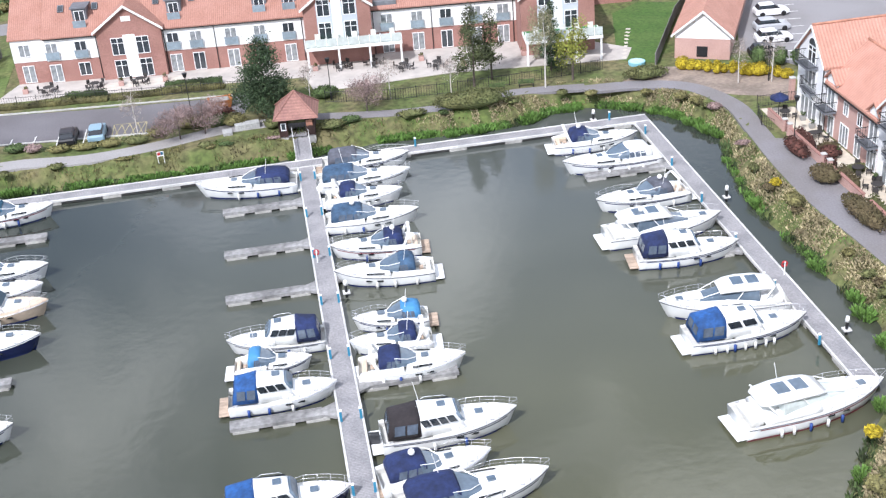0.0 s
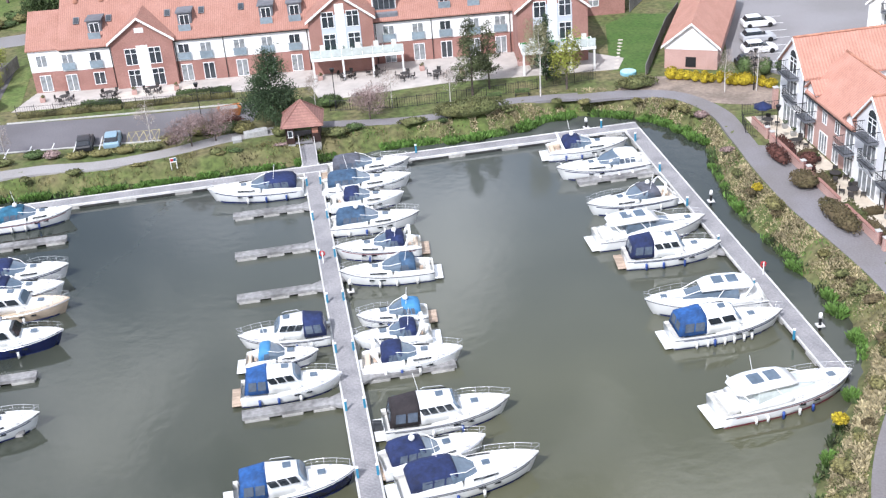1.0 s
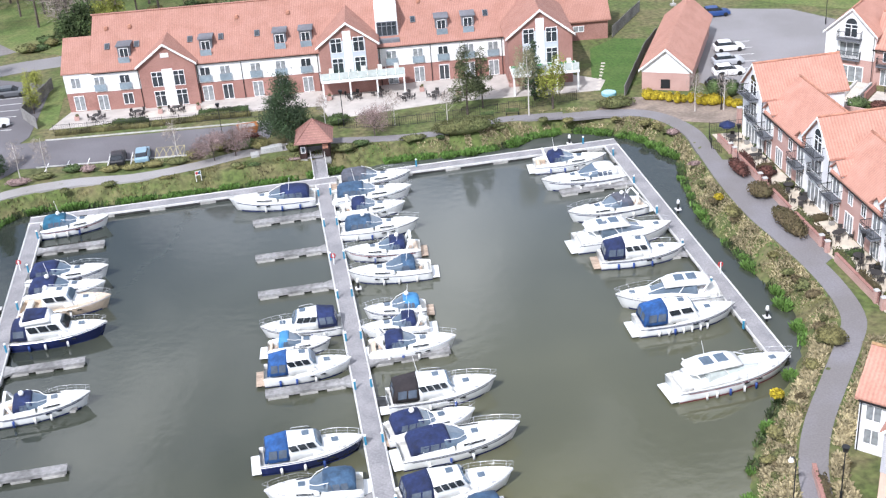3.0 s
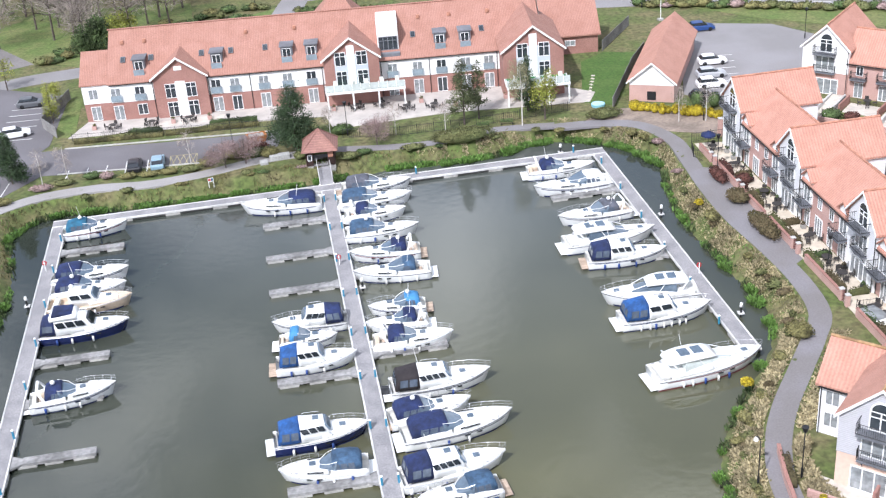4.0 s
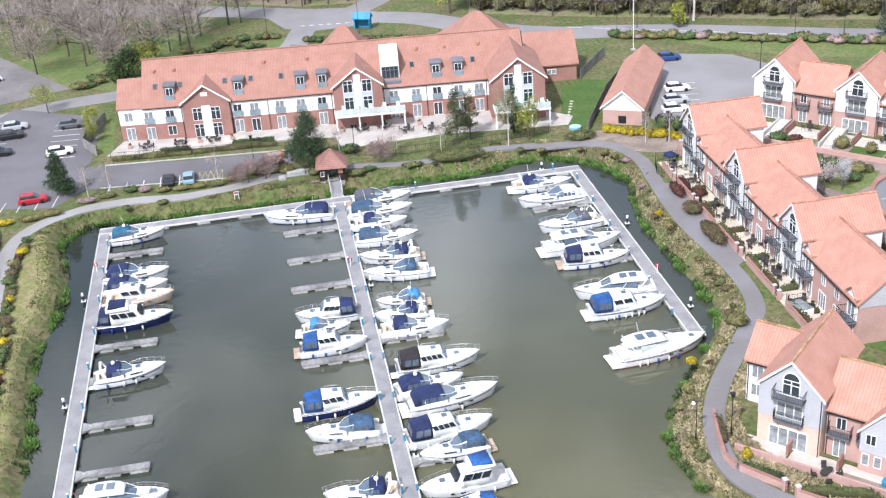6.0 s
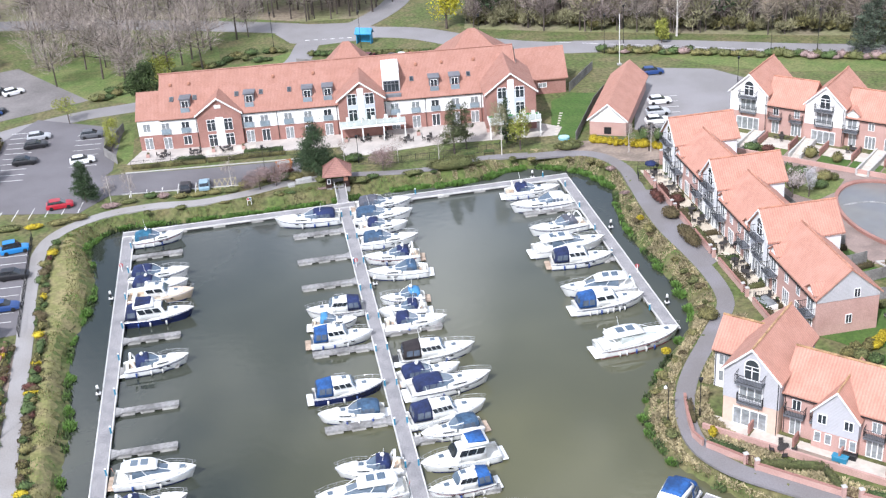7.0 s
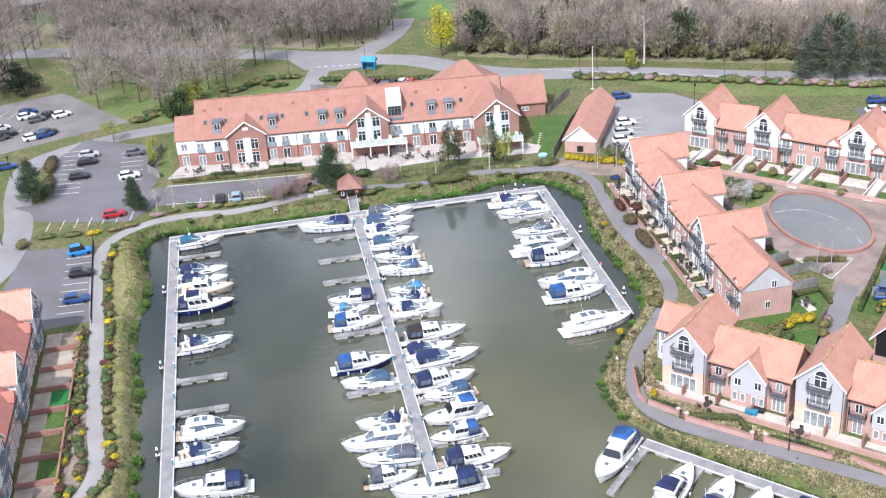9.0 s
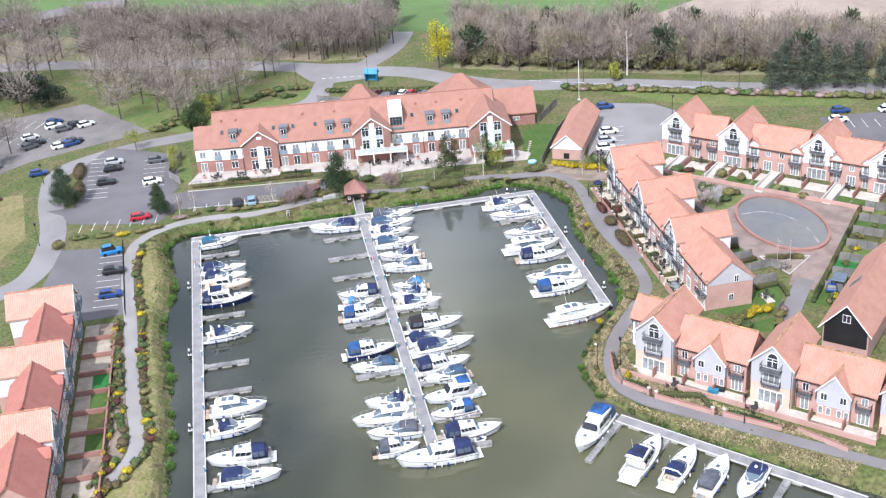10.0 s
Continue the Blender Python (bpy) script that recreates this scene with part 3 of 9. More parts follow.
def balcony(parent, side, at, w, d=1.0, mat=IRON):
    m = face_matrix(side, at)
    ob = link("balcony", boxes((-w / 2, w / 2, -d, 0, -0.14, 0.0)), LEAD, parent, "iron balcony", False, m)
    bm = bmesh.new()
    for z in (0.15, 1.05):
        tube([(-w / 2, 0, z), (-w / 2, -d, z), (w / 2, -d, z), (w / 2, 0, z)], 0.04, bm, 4)
    n = max(6, int(w / 0.16))
    for k in range(n + 1):
        tube([(-w / 2 + w * k / n, -d, 0.12), (-w / 2 + w * k / n, -d, 1.05)], 0.018, bm, 4)
    for s in (-1, 1):
        for k in range(1, 5):
            tube([(s * w / 2, -d * k / 5, 0.12), (s * w / 2, -d * k / 5, 1.05)], 0.018, bm, 4)
        tube([(s * w * 0.36, -d * 0.9, -0.12), (s * w * 0.36, 0, -0.8)], 0.04, bm, 4)
    part("balustrade", bm, mat, ob, "black iron railing")["kind"] = "stuff"
    return ob


def barge(parent, w, z, h, y, over=0.35, mat=BARGE):
    """White boards along the two slopes of a front gable that faces -Y."""
    k = h / (w / 2)
    for s in (-1, 1):
        bm = bmesh.new()
        a, b = Vector((s * (w / 2 + over), y, z - over * k)), Vector((0, y, z + h))
        vs = [bm.verts.new(p) for p in (a, b, b + Vector((0, 0, 0.26)), a + Vector((0, 0, 0.26)))]
        bm.faces.new(vs)
        r = bmesh.ops.extrude_face_region(bm, geom=bm.faces[:])
        bmesh.ops.translate(bm, vec=(0, -0.07, 0), verts=[g for g in r["geom"] if isinstance(g, bmesh.types.BMVert)])
        bmesh.ops.recalc_face_normals(bm, faces=bm.faces)
        part("barge_board", bm, mat, parent)


def gutter(parent, x0, x1, y, z):
    part("gutter", boxes((x0, x1, y - 0.08, y + 0.04, z - 0.08, z + 0.03)), IRON, parent)


def downpipe(parent, x, y, z0, z1):
    part("downpipe", tube([(x, y, z0), (x, y, z1)], 0.05, None, 5), IRON, parent, "dark downpipe")


# -- townhouses: tall gabled blocks with lower links between them --
def tower(x, y, turn, label, w=6.8, d=10.0, eave=6.8, ridge=3.1, upper=CLADW, lower=PEACH, roof=ROOF, arch_window=True, side=CLAD, moss=False, rail=IRON):
    """A tall block whose gabled front faces its own -Y; (x, y) is the middle of the front wall's foot."""
    ob = thing("house", label, "house", x, y, G - 0.1, turn, "waterside houses")
    split = 3.2
    bm = walls(0, d, -w / 2, w / 2, 0, split)
    for v in bm.verts:
        v.co = (v.co.y, v.co.x, v.co.z)
    bmesh.ops.recalc_face_normals(bm, faces=bm.faces)
    part("lower_wall", bm, lower, ob)
    bm = walls(0.0, d, -w / 2 - 0.04, w / 2 + 0.04, split, eave, ridge)
    for v in bm.verts:
        v.co = (v.co.y, v.co.x - 0.04, v.co.z)
    bmesh.ops.recalc_face_normals(bm, faces=bm.faces)
    part("upper_wall", bm, upper, ob, "boarded upper storeys")
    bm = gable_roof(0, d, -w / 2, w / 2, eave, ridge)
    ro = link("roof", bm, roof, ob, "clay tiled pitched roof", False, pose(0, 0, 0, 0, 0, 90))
    part("ridge", tube([(-0.35, 0, eave + ridge + 0.24), (d + 0.35, 0, eave + ridge + 0.24)], 0.13, None, 6), MOSSY if moss else RIDGE, ro, "row of ridge tiles")
    barge(ob, w, eave - 0.02, ridge, -0.37)
    # front openings
    window(ob, "S", (0, -0.02, 0.15), w * 0.62, 2.15, 4, PANEC, name="patio_door")
    window(ob, "S", (0, -0.06, 3.5), w * 0.42, 1.9, 3, PANEC)
    balcony(ob, "S", (0, -0.04, 3.2), w * 0.46, 0.5, rail)
    if arch_window:
        window(ob, "S", (0, -0.06, 6.0), 1.7, 1.7, 2, PANEB, transom=True)
        bm = bmesh.new()
        ring = [(0.85 * math.cos(a), 0.85 * math.sin(a)) for a in [math.pi * k / 10 for k in range(11)]]
        fan = prism([(p[0], p[1]) for p in ring], -0.05, 0.05)
        bmesh.ops.rotate(fan, verts=fan.verts, cent=(0, 0, 0), matrix=Matrix.Rotation(radians(90), 3, "X"))
        fo = link("arched_light", fan, UPVC, ob, "white semicircular fanlight", False, Matrix.Translation((0, -0.08, 7.7)))
        ring2 = [(0.72 * math.cos(a), 0.72 * math.sin(a) + 0.04) for a in [math.pi * k / 10 for k in range(11)]]
        fan = prism(ring2, -0.07, 0.07)
        bmesh.ops.rotate(fan, verts=fan.verts, cent=(0, 0, 0), matrix=Matrix.Rotation(radians(90), 3, "X"))
        part("pane", fan, PANEB, fo)
        balcony(ob, "S", (0, -0.04, 5.9), 2.9, 1.1, rail)
    else:
        window(ob, "S", (0, -0.06, 6.0), 1.8, 2.0, 2, PANEB)
        balcony(ob, "S", (0, -0.04, 5.9), 2.9, 1.1, rail)
    for s, sd in ((-1, "W"), (1, "E")):
        window(ob, sd, (s * (w / 2 + 0.05), d * 0.3, 4.2), 0.9, 1.2, 1)
    downpipe(ob, w / 2 - 0.1, -0.12, 0, eave - 0.3)
    return ob


def link_house(x, y, turn, label, w, d=8.0, eave=5.2, ridge=3.3, lower=PINKB, roof=ROOF, gables=1, moss=False, rail=IRON, plain=False):
    """A lower two-storey block with its ridge along X; (x, y) is the middle of the front wall's foot."""
    ob = thing("house", label, "house", x, y, G - 0.1, turn, "waterside houses")
    part("wall", walls(-w / 2, w / 2, 0, d, 0, eave, ridge), lower, ob)
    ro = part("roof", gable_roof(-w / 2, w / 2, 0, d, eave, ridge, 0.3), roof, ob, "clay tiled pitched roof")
    part("ridge", tube([(-w / 2 - 0.3, d / 2, eave + ridge + 0.24), (w / 2 + 0.3, d / 2, eave + ridge + 0.24)], 0.13, None, 6), MOSSY if moss else RIDGE, ro, "row of ridge tiles")
    gutter(ob, -w / 2, w / 2, -0.36, eave - 0.25)
    n = max(2, round(w / 2.9))
    for k in range(n):
        u = -w / 2 + (k + 0.5) * w / n
        if plain:
            for z in (0.9, 3.0):
                window(ob, "S", (u, -0.02, z), 1.2, 1.4, 2, PANEC)
            continue
        window(ob, "S", (u, -0.02, 0.15), 1.7 if k % 2 else 1.2, 2.1, 3 if k % 2 else 2, PANEC, name="patio_door")
        if gables == 0 or 0 < k < n - 1:
            window(ob, "S", (u, -0.02, 3.2), 0.95, 1.3, 2, PANEC if k % 2 else PANEB)
        if gables == 0:
            balcony(ob, "S", (u, -0.02, 2.85), 2.1, 0.9, rail)
    for k in range(gables):
        u = (-w / 2 + 1.25) if k == 0 and gables == 2 else (w / 2 - 1.25)
        gw = 2.1
        bm = walls(0, 2.4, -gw / 2, gw / 2, 2.9, eave + 0.5, 0.9)
        for v in bm.verts:
            v.co = (v.co.y + u, v.co.x - 0.12, v.co.z)
        bmesh.ops.recalc_face_normals(bm, faces=bm.faces)
        do = part("dormer", bm, RENDER, ob, "small gabled dormer")
        link("dormer_roof", gable_roof(-0.1, 2.8, -gw / 2, gw / 2, eave + 0.5, 0.9, 0.2, 0.14), roof, do, "", False, Matrix.Translation((u, -0.15, 0)) @ Matrix.Rotation(radians(90), 4, "Z"))
        window(do, "S", (u, -0.15, 3.0), 1.5, 2.1, 2, PANEC)
        balcony(ob, "S", (u, -0.12, 2.85), 2.3, 1.15, rail)
    downpipe(ob, -w / 2 + 0.15, -0.1, 0, eave - 0.3)
    return ob


def small_gable(x, y, turn, w=5.2, d=4.5, eave=4.6, ridge=2.7, label="grey-boarded gabled bay of a waterside house"):
    """A projecting two-storey gabled bay with four small windows."""
    ob = thing("house_bay", label, "house", x, y, G - 0.1, turn, "waterside houses")
    for nm, z0, z1, g, mat in (("lower_wall", 0, 2.3, 0, PINKB), ("upper_wall", 2.3, eave, ridge, CLADG)):
        e = 0.03 if z0 else 0
        bm = walls(0, d, -w / 2 - e, w / 2 + e, z0, z1, g)
        for v in bm.verts:
            v.co = (v.co.y, v.co.x - e, v.co.z)
        bmesh.ops.recalc_face_normals(bm, faces=bm.faces)
        part(nm, bm, mat, ob)
    ro = link("roof", gable_roof(0, d + 2.6, -w / 2, w / 2, eave, ridge, 0.25), ROOF, ob, "clay tiled pitched roof", False, pose(0, 0, 0, 0, 0, 90))
    part("ridge", tube([(-0.25, 0, eave + ridge + 0.24), (d + 2.6, 0, eave + ridge + 0.24)], 0.12, None, 6), MOSSY, ro)
    barge(ob, w, eave, ridge, -0.28, 0.25)
    for u in (-1.35, 1.35):
        window(ob, "S", (u, -0.06, 3.2), 0.95, 1.15, 2)
    for u in (-1.7, -0.6, 0.9, 1.9):
        window(ob, "S", (u, -0.02, 0.9), 0.7, 1.25, 1, PANEC)
    return ob


# the row behind the reed bank, fronts to the west
for y in (-8.5, -25.2, -41.9):
    tower(48.6, y, -90, "tall white-boarded townhouse with black balconies and orange roof", 5.7, 9.6, 6.7, 2.9, CLADW, RENDER, side=CLAD)
for y, w in ((-16.85, 10.9), (-33.55, 10.9), (-51.2, 12.8)):
    link_house(48.9, y, -90, "low pink-brick terrace house with orange pantiled roof", w, 7.8, 5.2, 3.3, gables=2)
# the grey boarded end gable of that row
endg = thing("gable_cladding", "grey boarded gable end of the brick terrace", "cladding", 52.8, -57.66, G - 0.1, 0)
bm = bmesh.new()
bm.faces.new([bm.verts.new(p) for p in ((-3.9, 0, 4.6), (3.9, 0, 4.6), (3.9, 0, 5.2), (0, 0, 8.5), (-3.9, 0, 5.2))])
r = bmesh.ops.extrude_face_region(bm, geom=bm.faces[:])
bmesh.ops.translate(bm, vec=(0, 0.06, 0), verts=[g for g in r["geom"] if isinstance(g, bmesh.types.BMVert)])
bmesh.ops.recalc_face_normals(bm, faces=bm.faces)
part("board_panel", bm, CLAD, endg)
for u, z in ((1.0, 4.75), (0.2, 1.4)):
    window(endg, "S", (u, -0.03, z), 0.8, 1.2, 2)

# the group at the bend of the path, fronts to the south-west
A45 = -45
tower(34.6, -72.4, A45, "tall white and peach townhouse with arched window and balcony", 6.0, 10.2, 6.7, 3.0, CLADG, PEACH, moss=True)
link_house(35.6, -65.4, A45, "low side wing with orange pantiled roof", 4.4, 5.4, 5.0, 2.6, CLADW, gables=0, moss=True, plain=True)
link_house(41.4, -77.8, A45, "pink-brick terrace house with orange pantiled roof", 10.9, 7.0, 5.2, 3.3, gables=0, moss=True)
small_gable(40.9, -78.7, A45, 4.6)
tower(47.5, -85.1, A45, "tall white and peach townhouse with arched window and balcony", 6.0, 10.2, 6.7, 3.0, CLADG, PEACH, moss=True)
link_house(54.4, -90.6, A45, "pink-brick terrace house with orange pantiled roof", 11.0, 7.0, 5.2, 3.3, gables=0, moss=True)
small_gable(53.8, -91.4, A45, 4.6)
tower(60.6, -97.8, A45, "tall white and peach townhouse with arched window and balcony", 6.0, 10.2, 6.7, 3.0, CLADG, PEACH, moss=True)

# the crescent behind the oval pond, fronts to the south-west
for x, y in ((67.3, 5.9), (75.8, -3.9), (88.7, -15.2), (97.2, -26.0)):
    tower(x, y, -45, "tall white townhouse of the crescent with black balconies", 6.2, 10.0, 6.6, 3.0, RENDER, PINKB)
for x, y, w, g in ((72.0, 1.6, 7.0, 0), (82.5, -9.3, 11.2, 2), (93.3, -20.4, 8.5, 2)):
    link_house(x, y, -45, "pink-brick crescent terrace with orange tiled roof", w, 7.5, 5.0, 3.3, gables=g)

# the row on the west bank, fronts to the east
for y in (-34.6, -52.8, -71.6):
    tower(-52.8, y, 90, "tall white-boarded townhouse with blue-grey balconies", 5.9, 10.2, 6.8, 2.9, CLADW, PINKB, ROOFP, rail=BLUERAIL)
for y in (-43.7, -62.2, -81.0):
    link_house(-53.1, y, 90, "low brick terrace house with dark red tiled roof", 11.8, 7.4, 5.2, 3.4, PINKB, ROOFR, gables=1, rail=BLUERAIL)


# -- the long apartment building north of the basin --
material("pale_blue_panel", (0.50, 0.54, 0.60), 0.7, vary=0.04)


def apartments():
    ob = thing("apartment_building", "long brick and white apartment block with red tiled roof", "building", -32.6, 30.4, G - 0.05, -6.0)
    e, rd = 5.6, 5.4
    part("lower_wall", walls(4, 66, 0, 15, 0, 2.75), BRICK, ob, "red brick ground floor")
    part("upper_wall", walls(4.0, 66, -0.05, 15.05, 2.75, e, rd), RENDER, ob, "white rendered upper floor")
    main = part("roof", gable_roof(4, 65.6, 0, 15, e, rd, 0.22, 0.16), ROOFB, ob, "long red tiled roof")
    part("ridge", tube([(3.6, 7.5, e + rd + 0.25), (65.8, 7.5, e + rd + 0.25)], 0.12, None, 6), ROOFB, main)
    part("west_wing_lower_wall", walls(0, 4.2, 0.4, 10, 0, 2.75), BRICK, ob)
    part("west_wing_upper_wall", walls(0, 4.2, 0.36, 10, 2.75, e, 3.3), RENDER, ob)
    part("west_wing_roof", gable_roof(0, 4.2, 0.4, 10, e, 3.3, 0.22, 0.16), ROOFB, ob)
    # three gabled projections
    for u, w, d, z, h, mat in ((14.1, 7.5, 0.7, 6.0, 2.7, BRICK), (38.5, 7.8, 2.0, 6.9, 2.9, BRICK), (63.8, 8.5, 5.2, 6.9, 3.3, BRICK)):
        bm = walls(0, d + 4, -w / 2, w / 2, 0, z, h)
        for v in bm.verts:
            v.co = (v.co.y + u, v.co.x - d, v.co.z)
        bmesh.ops.recalc_face_normals(bm, faces=bm.faces)
        g = part("gable_bay", bm, mat, ob, "projecting brick gable")
        link("bay_roof", gable_roof(0, d + 7.5, -w / 2, w / 2, z, h, 0.35), ROOFB, g, "", False, Matrix.Translation((u, -d, 0)) @ Matrix.Rotation(radians(90), 4, "Z"))
        for s in (-1, 1):
            bm = bmesh.new()
            k = h / (w / 2)
            a, b = Vector((u + s * (w / 2 + 0.35), -d - 0.36, z - 0.35 * k)), Vector((u, -d - 0.36, z + h))
            bm.faces.new([bm.verts.new(p) for p in (a, b, b + Vector((0, 0, 0.3)), a + Vector((0, 0, 0.3)))])
            rr = bmesh.ops.extrude_face_region(bm, geom=bm.faces[:])
            bmesh.ops.translate(bm, vec=(0, -0.06, 0), verts=[q for q in rr["geom"] if isinstance(q, bmesh.types.BMVert)])
            bmesh.ops.recalc_face_normals(bm, faces=bm.faces)
            part("barge_board", bm, BARGE, g)
        big = u > 20
        part("white_strip", boxes((u - (0.7 if not big else 0.55), u + (0.7 if not big else 0.55), -d - 0.08, -d + 0.1, 0.2 if not big else 3.0, 5.4 if not big else z + h - 1.0)), RENDER, g, "white rendered centre strip")
        if big:
            part("pale_panel", boxes((u - 2.35, u + 2.35, -d - 0.045, -d + 0.1, 3.0, z + 0.6)), MATS["pale_blue_panel"], g, "pale blue-grey panel")
        for s in (-1, 1):
            rows_ = ((0.2, 2.2), (3.0, 2.1)) if not big else ((3.05, 2.1), (5.9, 2.0))
            for z0, hh in rows_:
                window(g, "S", (u + s * (1.45 if not big else 1.5), -d - (0.05 if big else 0.02), z0), 1.5, hh, 2, PANEB, transom=True)
        if not big:
            part("name_plate", boxes((u - 0.55, u + 0.55, -d - 0.05, -d + 0.05, 7.0, 7.6)), RENDER, g, "pale stone plaque")
    # east wing, set back
    part("east_wing_wall", walls(62, 75.8, 11.4, 22.2, 0, 3.1, 4.0), BRICK, ob)
    part("east_wing_roof", gable_roof(62, 75.8, 11.4, 22.2, 3.1, 4.0, 0.4), ROOFB, ob)
    window(ob, "S", (71.5, 11.38, 1.3), 1.6, 0.9, 2, PANEC)
    # hipped roofs behind
    for u, v, w, d, z, h in ((59.4, 16.0, 14, 13, 6.3, 5.7), (36.4, 19.0, 8, 8, 6.4, 4.2)):
        part("rear_block_wall", walls(u - w / 2, u + w / 2, v - d / 2, v + d / 2, 0, z), BRICK, ob)
        part("rear_hipped_roof", gable_roof(u - w / 2, u + w / 2, v - d / 2, v + d / 2, z, h, 0.4, 0.2, w / 2 - 0.2, w / 2 - 0.2), ROOFB, ob, "steep hipped tile roof")
    # white lift head with glazing in the main slope
    part("stair_head", boxes((42.4, 45.4, 1.2, 7.2, 5.3, 10.6), bevel=0.05), RENDER, ob, "white flat-topped stair head")
    window(ob, "S", (43.9, 1.18, 6.6), 2.7, 2.0, 4, PANEB, LEAD, True)
    part("stair_canopy", boxes((42.3, 45.5, 0.2, 1.3, 5.4, 6.4), bevel=0.03), LEAD, ob)
    # dormers and rooflights
    for u in (8.4, 19.4, 29.4, 32.9, 51.3, 54.9):
        y0 = 1.6
        dm = part("dormer", boxes((u - 0.85, u + 0.85, y0, y0 + 2.6, e + 0.6, e + 2.7), bevel=0.03), LEAD, ob, "lead-clad box dormer")
        window(dm, "S", (u, y0 - 0.03, e + 1.05), 1.2, 1.4, 2, PANEB)
        part("glass_panel", boxes((u - 0.75, u + 0.75, y0 - 0.9, y0 - 0.87, e + 0.55, e + 1.5)), JGLASS, dm, "blue-grey glass panel")
        part("dormer_roof", boxes((u - 1.0, u + 1.0, y0 - 0.25, y0 + 2.9, e + 2.7, e + 2.85)), LEAD, dm)
    for u in (6.0, 10.0, 17.2, 21.4, 26.3, 47.5, 57.4):
        rl = link("rooflight", boxes((-0.35, 0.35, -0.5, 0.5, 0, 0.1)), LEAD, ob, "small rooflight", False, Matrix.Translation((u, 3.0, e + 3.0 * rd / 7.5 + 0.25)) @ Matrix.Rotation(math.atan2(rd, 7.5), 4, "X"))
        part("pane", boxes((-0.28, 0.28, -0.42, 0.42, 0.08, 0.13)), PANEB, rl)
    for u in (5.8, 9.0, 23.6, 30.6, 48.5, 53.0, 58.6):
        bm = bmesh.new()
        bmesh.ops.create_cone(bm, cap_ends=True, segments=10, radius1=0.32, radius2=0.22, depth=0.5)
        part("roof_vent", bm, RIDGE, ob, "tile roof vent").location = (u, 5.4, e + 5.4 * rd / 7.5 + 0.35)
    # windows of the two floors
    for u in (1.5,):
        window(ob, "S", (u, 0.34, 3.4), 1.3, 1.5, 2, PANEC)
        window(ob, "S", (u, 0.38, 0.2), 1.4, 2.1, 2, PANEC)
    for u in (4.8, 8.2, 19.0, 21.7, 25.8, 29.2, 32.6, 44.2, 47.8, 51.2, 54.7, 58.0):
        window(ob, "S", (u, -0.07, 2.95), 1.4, 2.0, 2, PANEB if u in (8.2, 19.0, 32.6, 51.2) else PANEC)
        rail = part("glass_balustrade", boxes((u - 0.8, u + 0.8, -0.26, -0.235, 2.95, 3.85)), JGLASS, ob, "blue-grey glass balustrade")
        part("top_rail", boxes((u - 0.85, u + 0.85, -0.275, -0.22, 3.85, 3.9)), STEEL, rail)
        window(ob, "S", (u, -0.02, 0.15 if u != 8.2 else 0.7), 1.4, 2.15 if u != 8.2 else 1.6, 2, PANEC if u not in (8.2, 21.7, 51.2) else PANEB)
    for u in (10.1, 18.0, 23.9, 34.2, 42.6, 49.5, 59.2):
        downpipe(ob, u, -0.12, 0.0, e)
    gutter(ob, 4, 59.5, -0.24, e - 0.16)
    # first-floor terraces on white posts
    for u0, u1, d in ((34.6, 45.8, 4.0), (59.6, 68.4, 8.2)):
        y1 = -2.1 if u0 < 50 else -5.3
        terrace = part("terrace_deck", boxes((u0, u1, -d - 0.6, y1 + 0.2, 2.65, 3.0), bevel=0.02), RENDER, ob, "white-edged first-floor terrace")
        part("turf", boxes((u0 + 0.15, u1 - 0.15, -d - 0.4, y1, 3.0, 3.03)), TURF, terrace, "bright green artificial turf")
        for k in range(4):
            u = u0 + 0.2 + (u1 - u0 - 0.4) * k / 3
            part("post", boxes((u - 0.11, u + 0.11, -d - 0.5, -d - 0.28, 0, 2.65)), RENDER, terrace, "white post")
        n = 9
        for k in range(n):
            a, b = u0 + (u1 - u0) * k / n, u0 + (u1 - u0) * (k + 1) / n
            part("glass_panel", boxes((a + 0.06, b - 0.06, -d - 0.52, -d - 0.49, 3.08, 4.0)), PGLASS, terrace, "pale glass balustrade panel")
            part("balustrade_post", boxes((a - 0.04, a + 0.04, -d - 0.56, -d - 0.46, 3.0, 4.15)), UPVC, terrace)
        for k in range(5):
            u = u0 + 1.4 + k * (u1 - u0 - 2.5) / 4
            part("terrace_chair", boxes((u - 0.3, u + 0.3, -d + 1.0, -d + 1.6, 3.05, 3.5), (u - 0.3, u + 0.3, -d + 1.55, -d + 1.62, 3.5, 3.95)), DECKW, terrace, "pale garden chair")
    return ob


apartments()


def shed():
    ob = thing("garage_block", "long low garage block with orange roof and white gable", "building", 44.9, 11.0, G - 0.05, -27)
    w, d = 6.1, 22.4
    for nm, z0, z1, g, mat, ee in (("lower_wall", 0, 2.4, 0, PINKB, 0), ("gable_wall", 2.4, 2.9, 2.6, RENDER, 0.03)):
        bm = walls(0, d, -w / 2 - ee, w / 2 + ee, z0, z1, g)
        for v in bm.verts:
            v.co = (v.co.y, v.co.x - ee, v.co.z)
        bmesh.ops.recalc_face_normals(bm, faces=bm.faces)
        part(nm, bm, mat, ob)
    link("roof", gable_roof(0, d, -w / 2, w / 2, 2.9, 2.6, 0.4), ROOF, ob, "orange pantiled roof", False, pose(0, 0, 0, 0, 0, 90))
    barge(ob, w, 2.9, 2.6, -0.42, 0.4)
    part("service_hatch", boxes((-0.6, 0.6, -0.08, 0.05, 0.3, 1.5)), BLACKB, ob, "black wall hatch")
    return ob


shed()


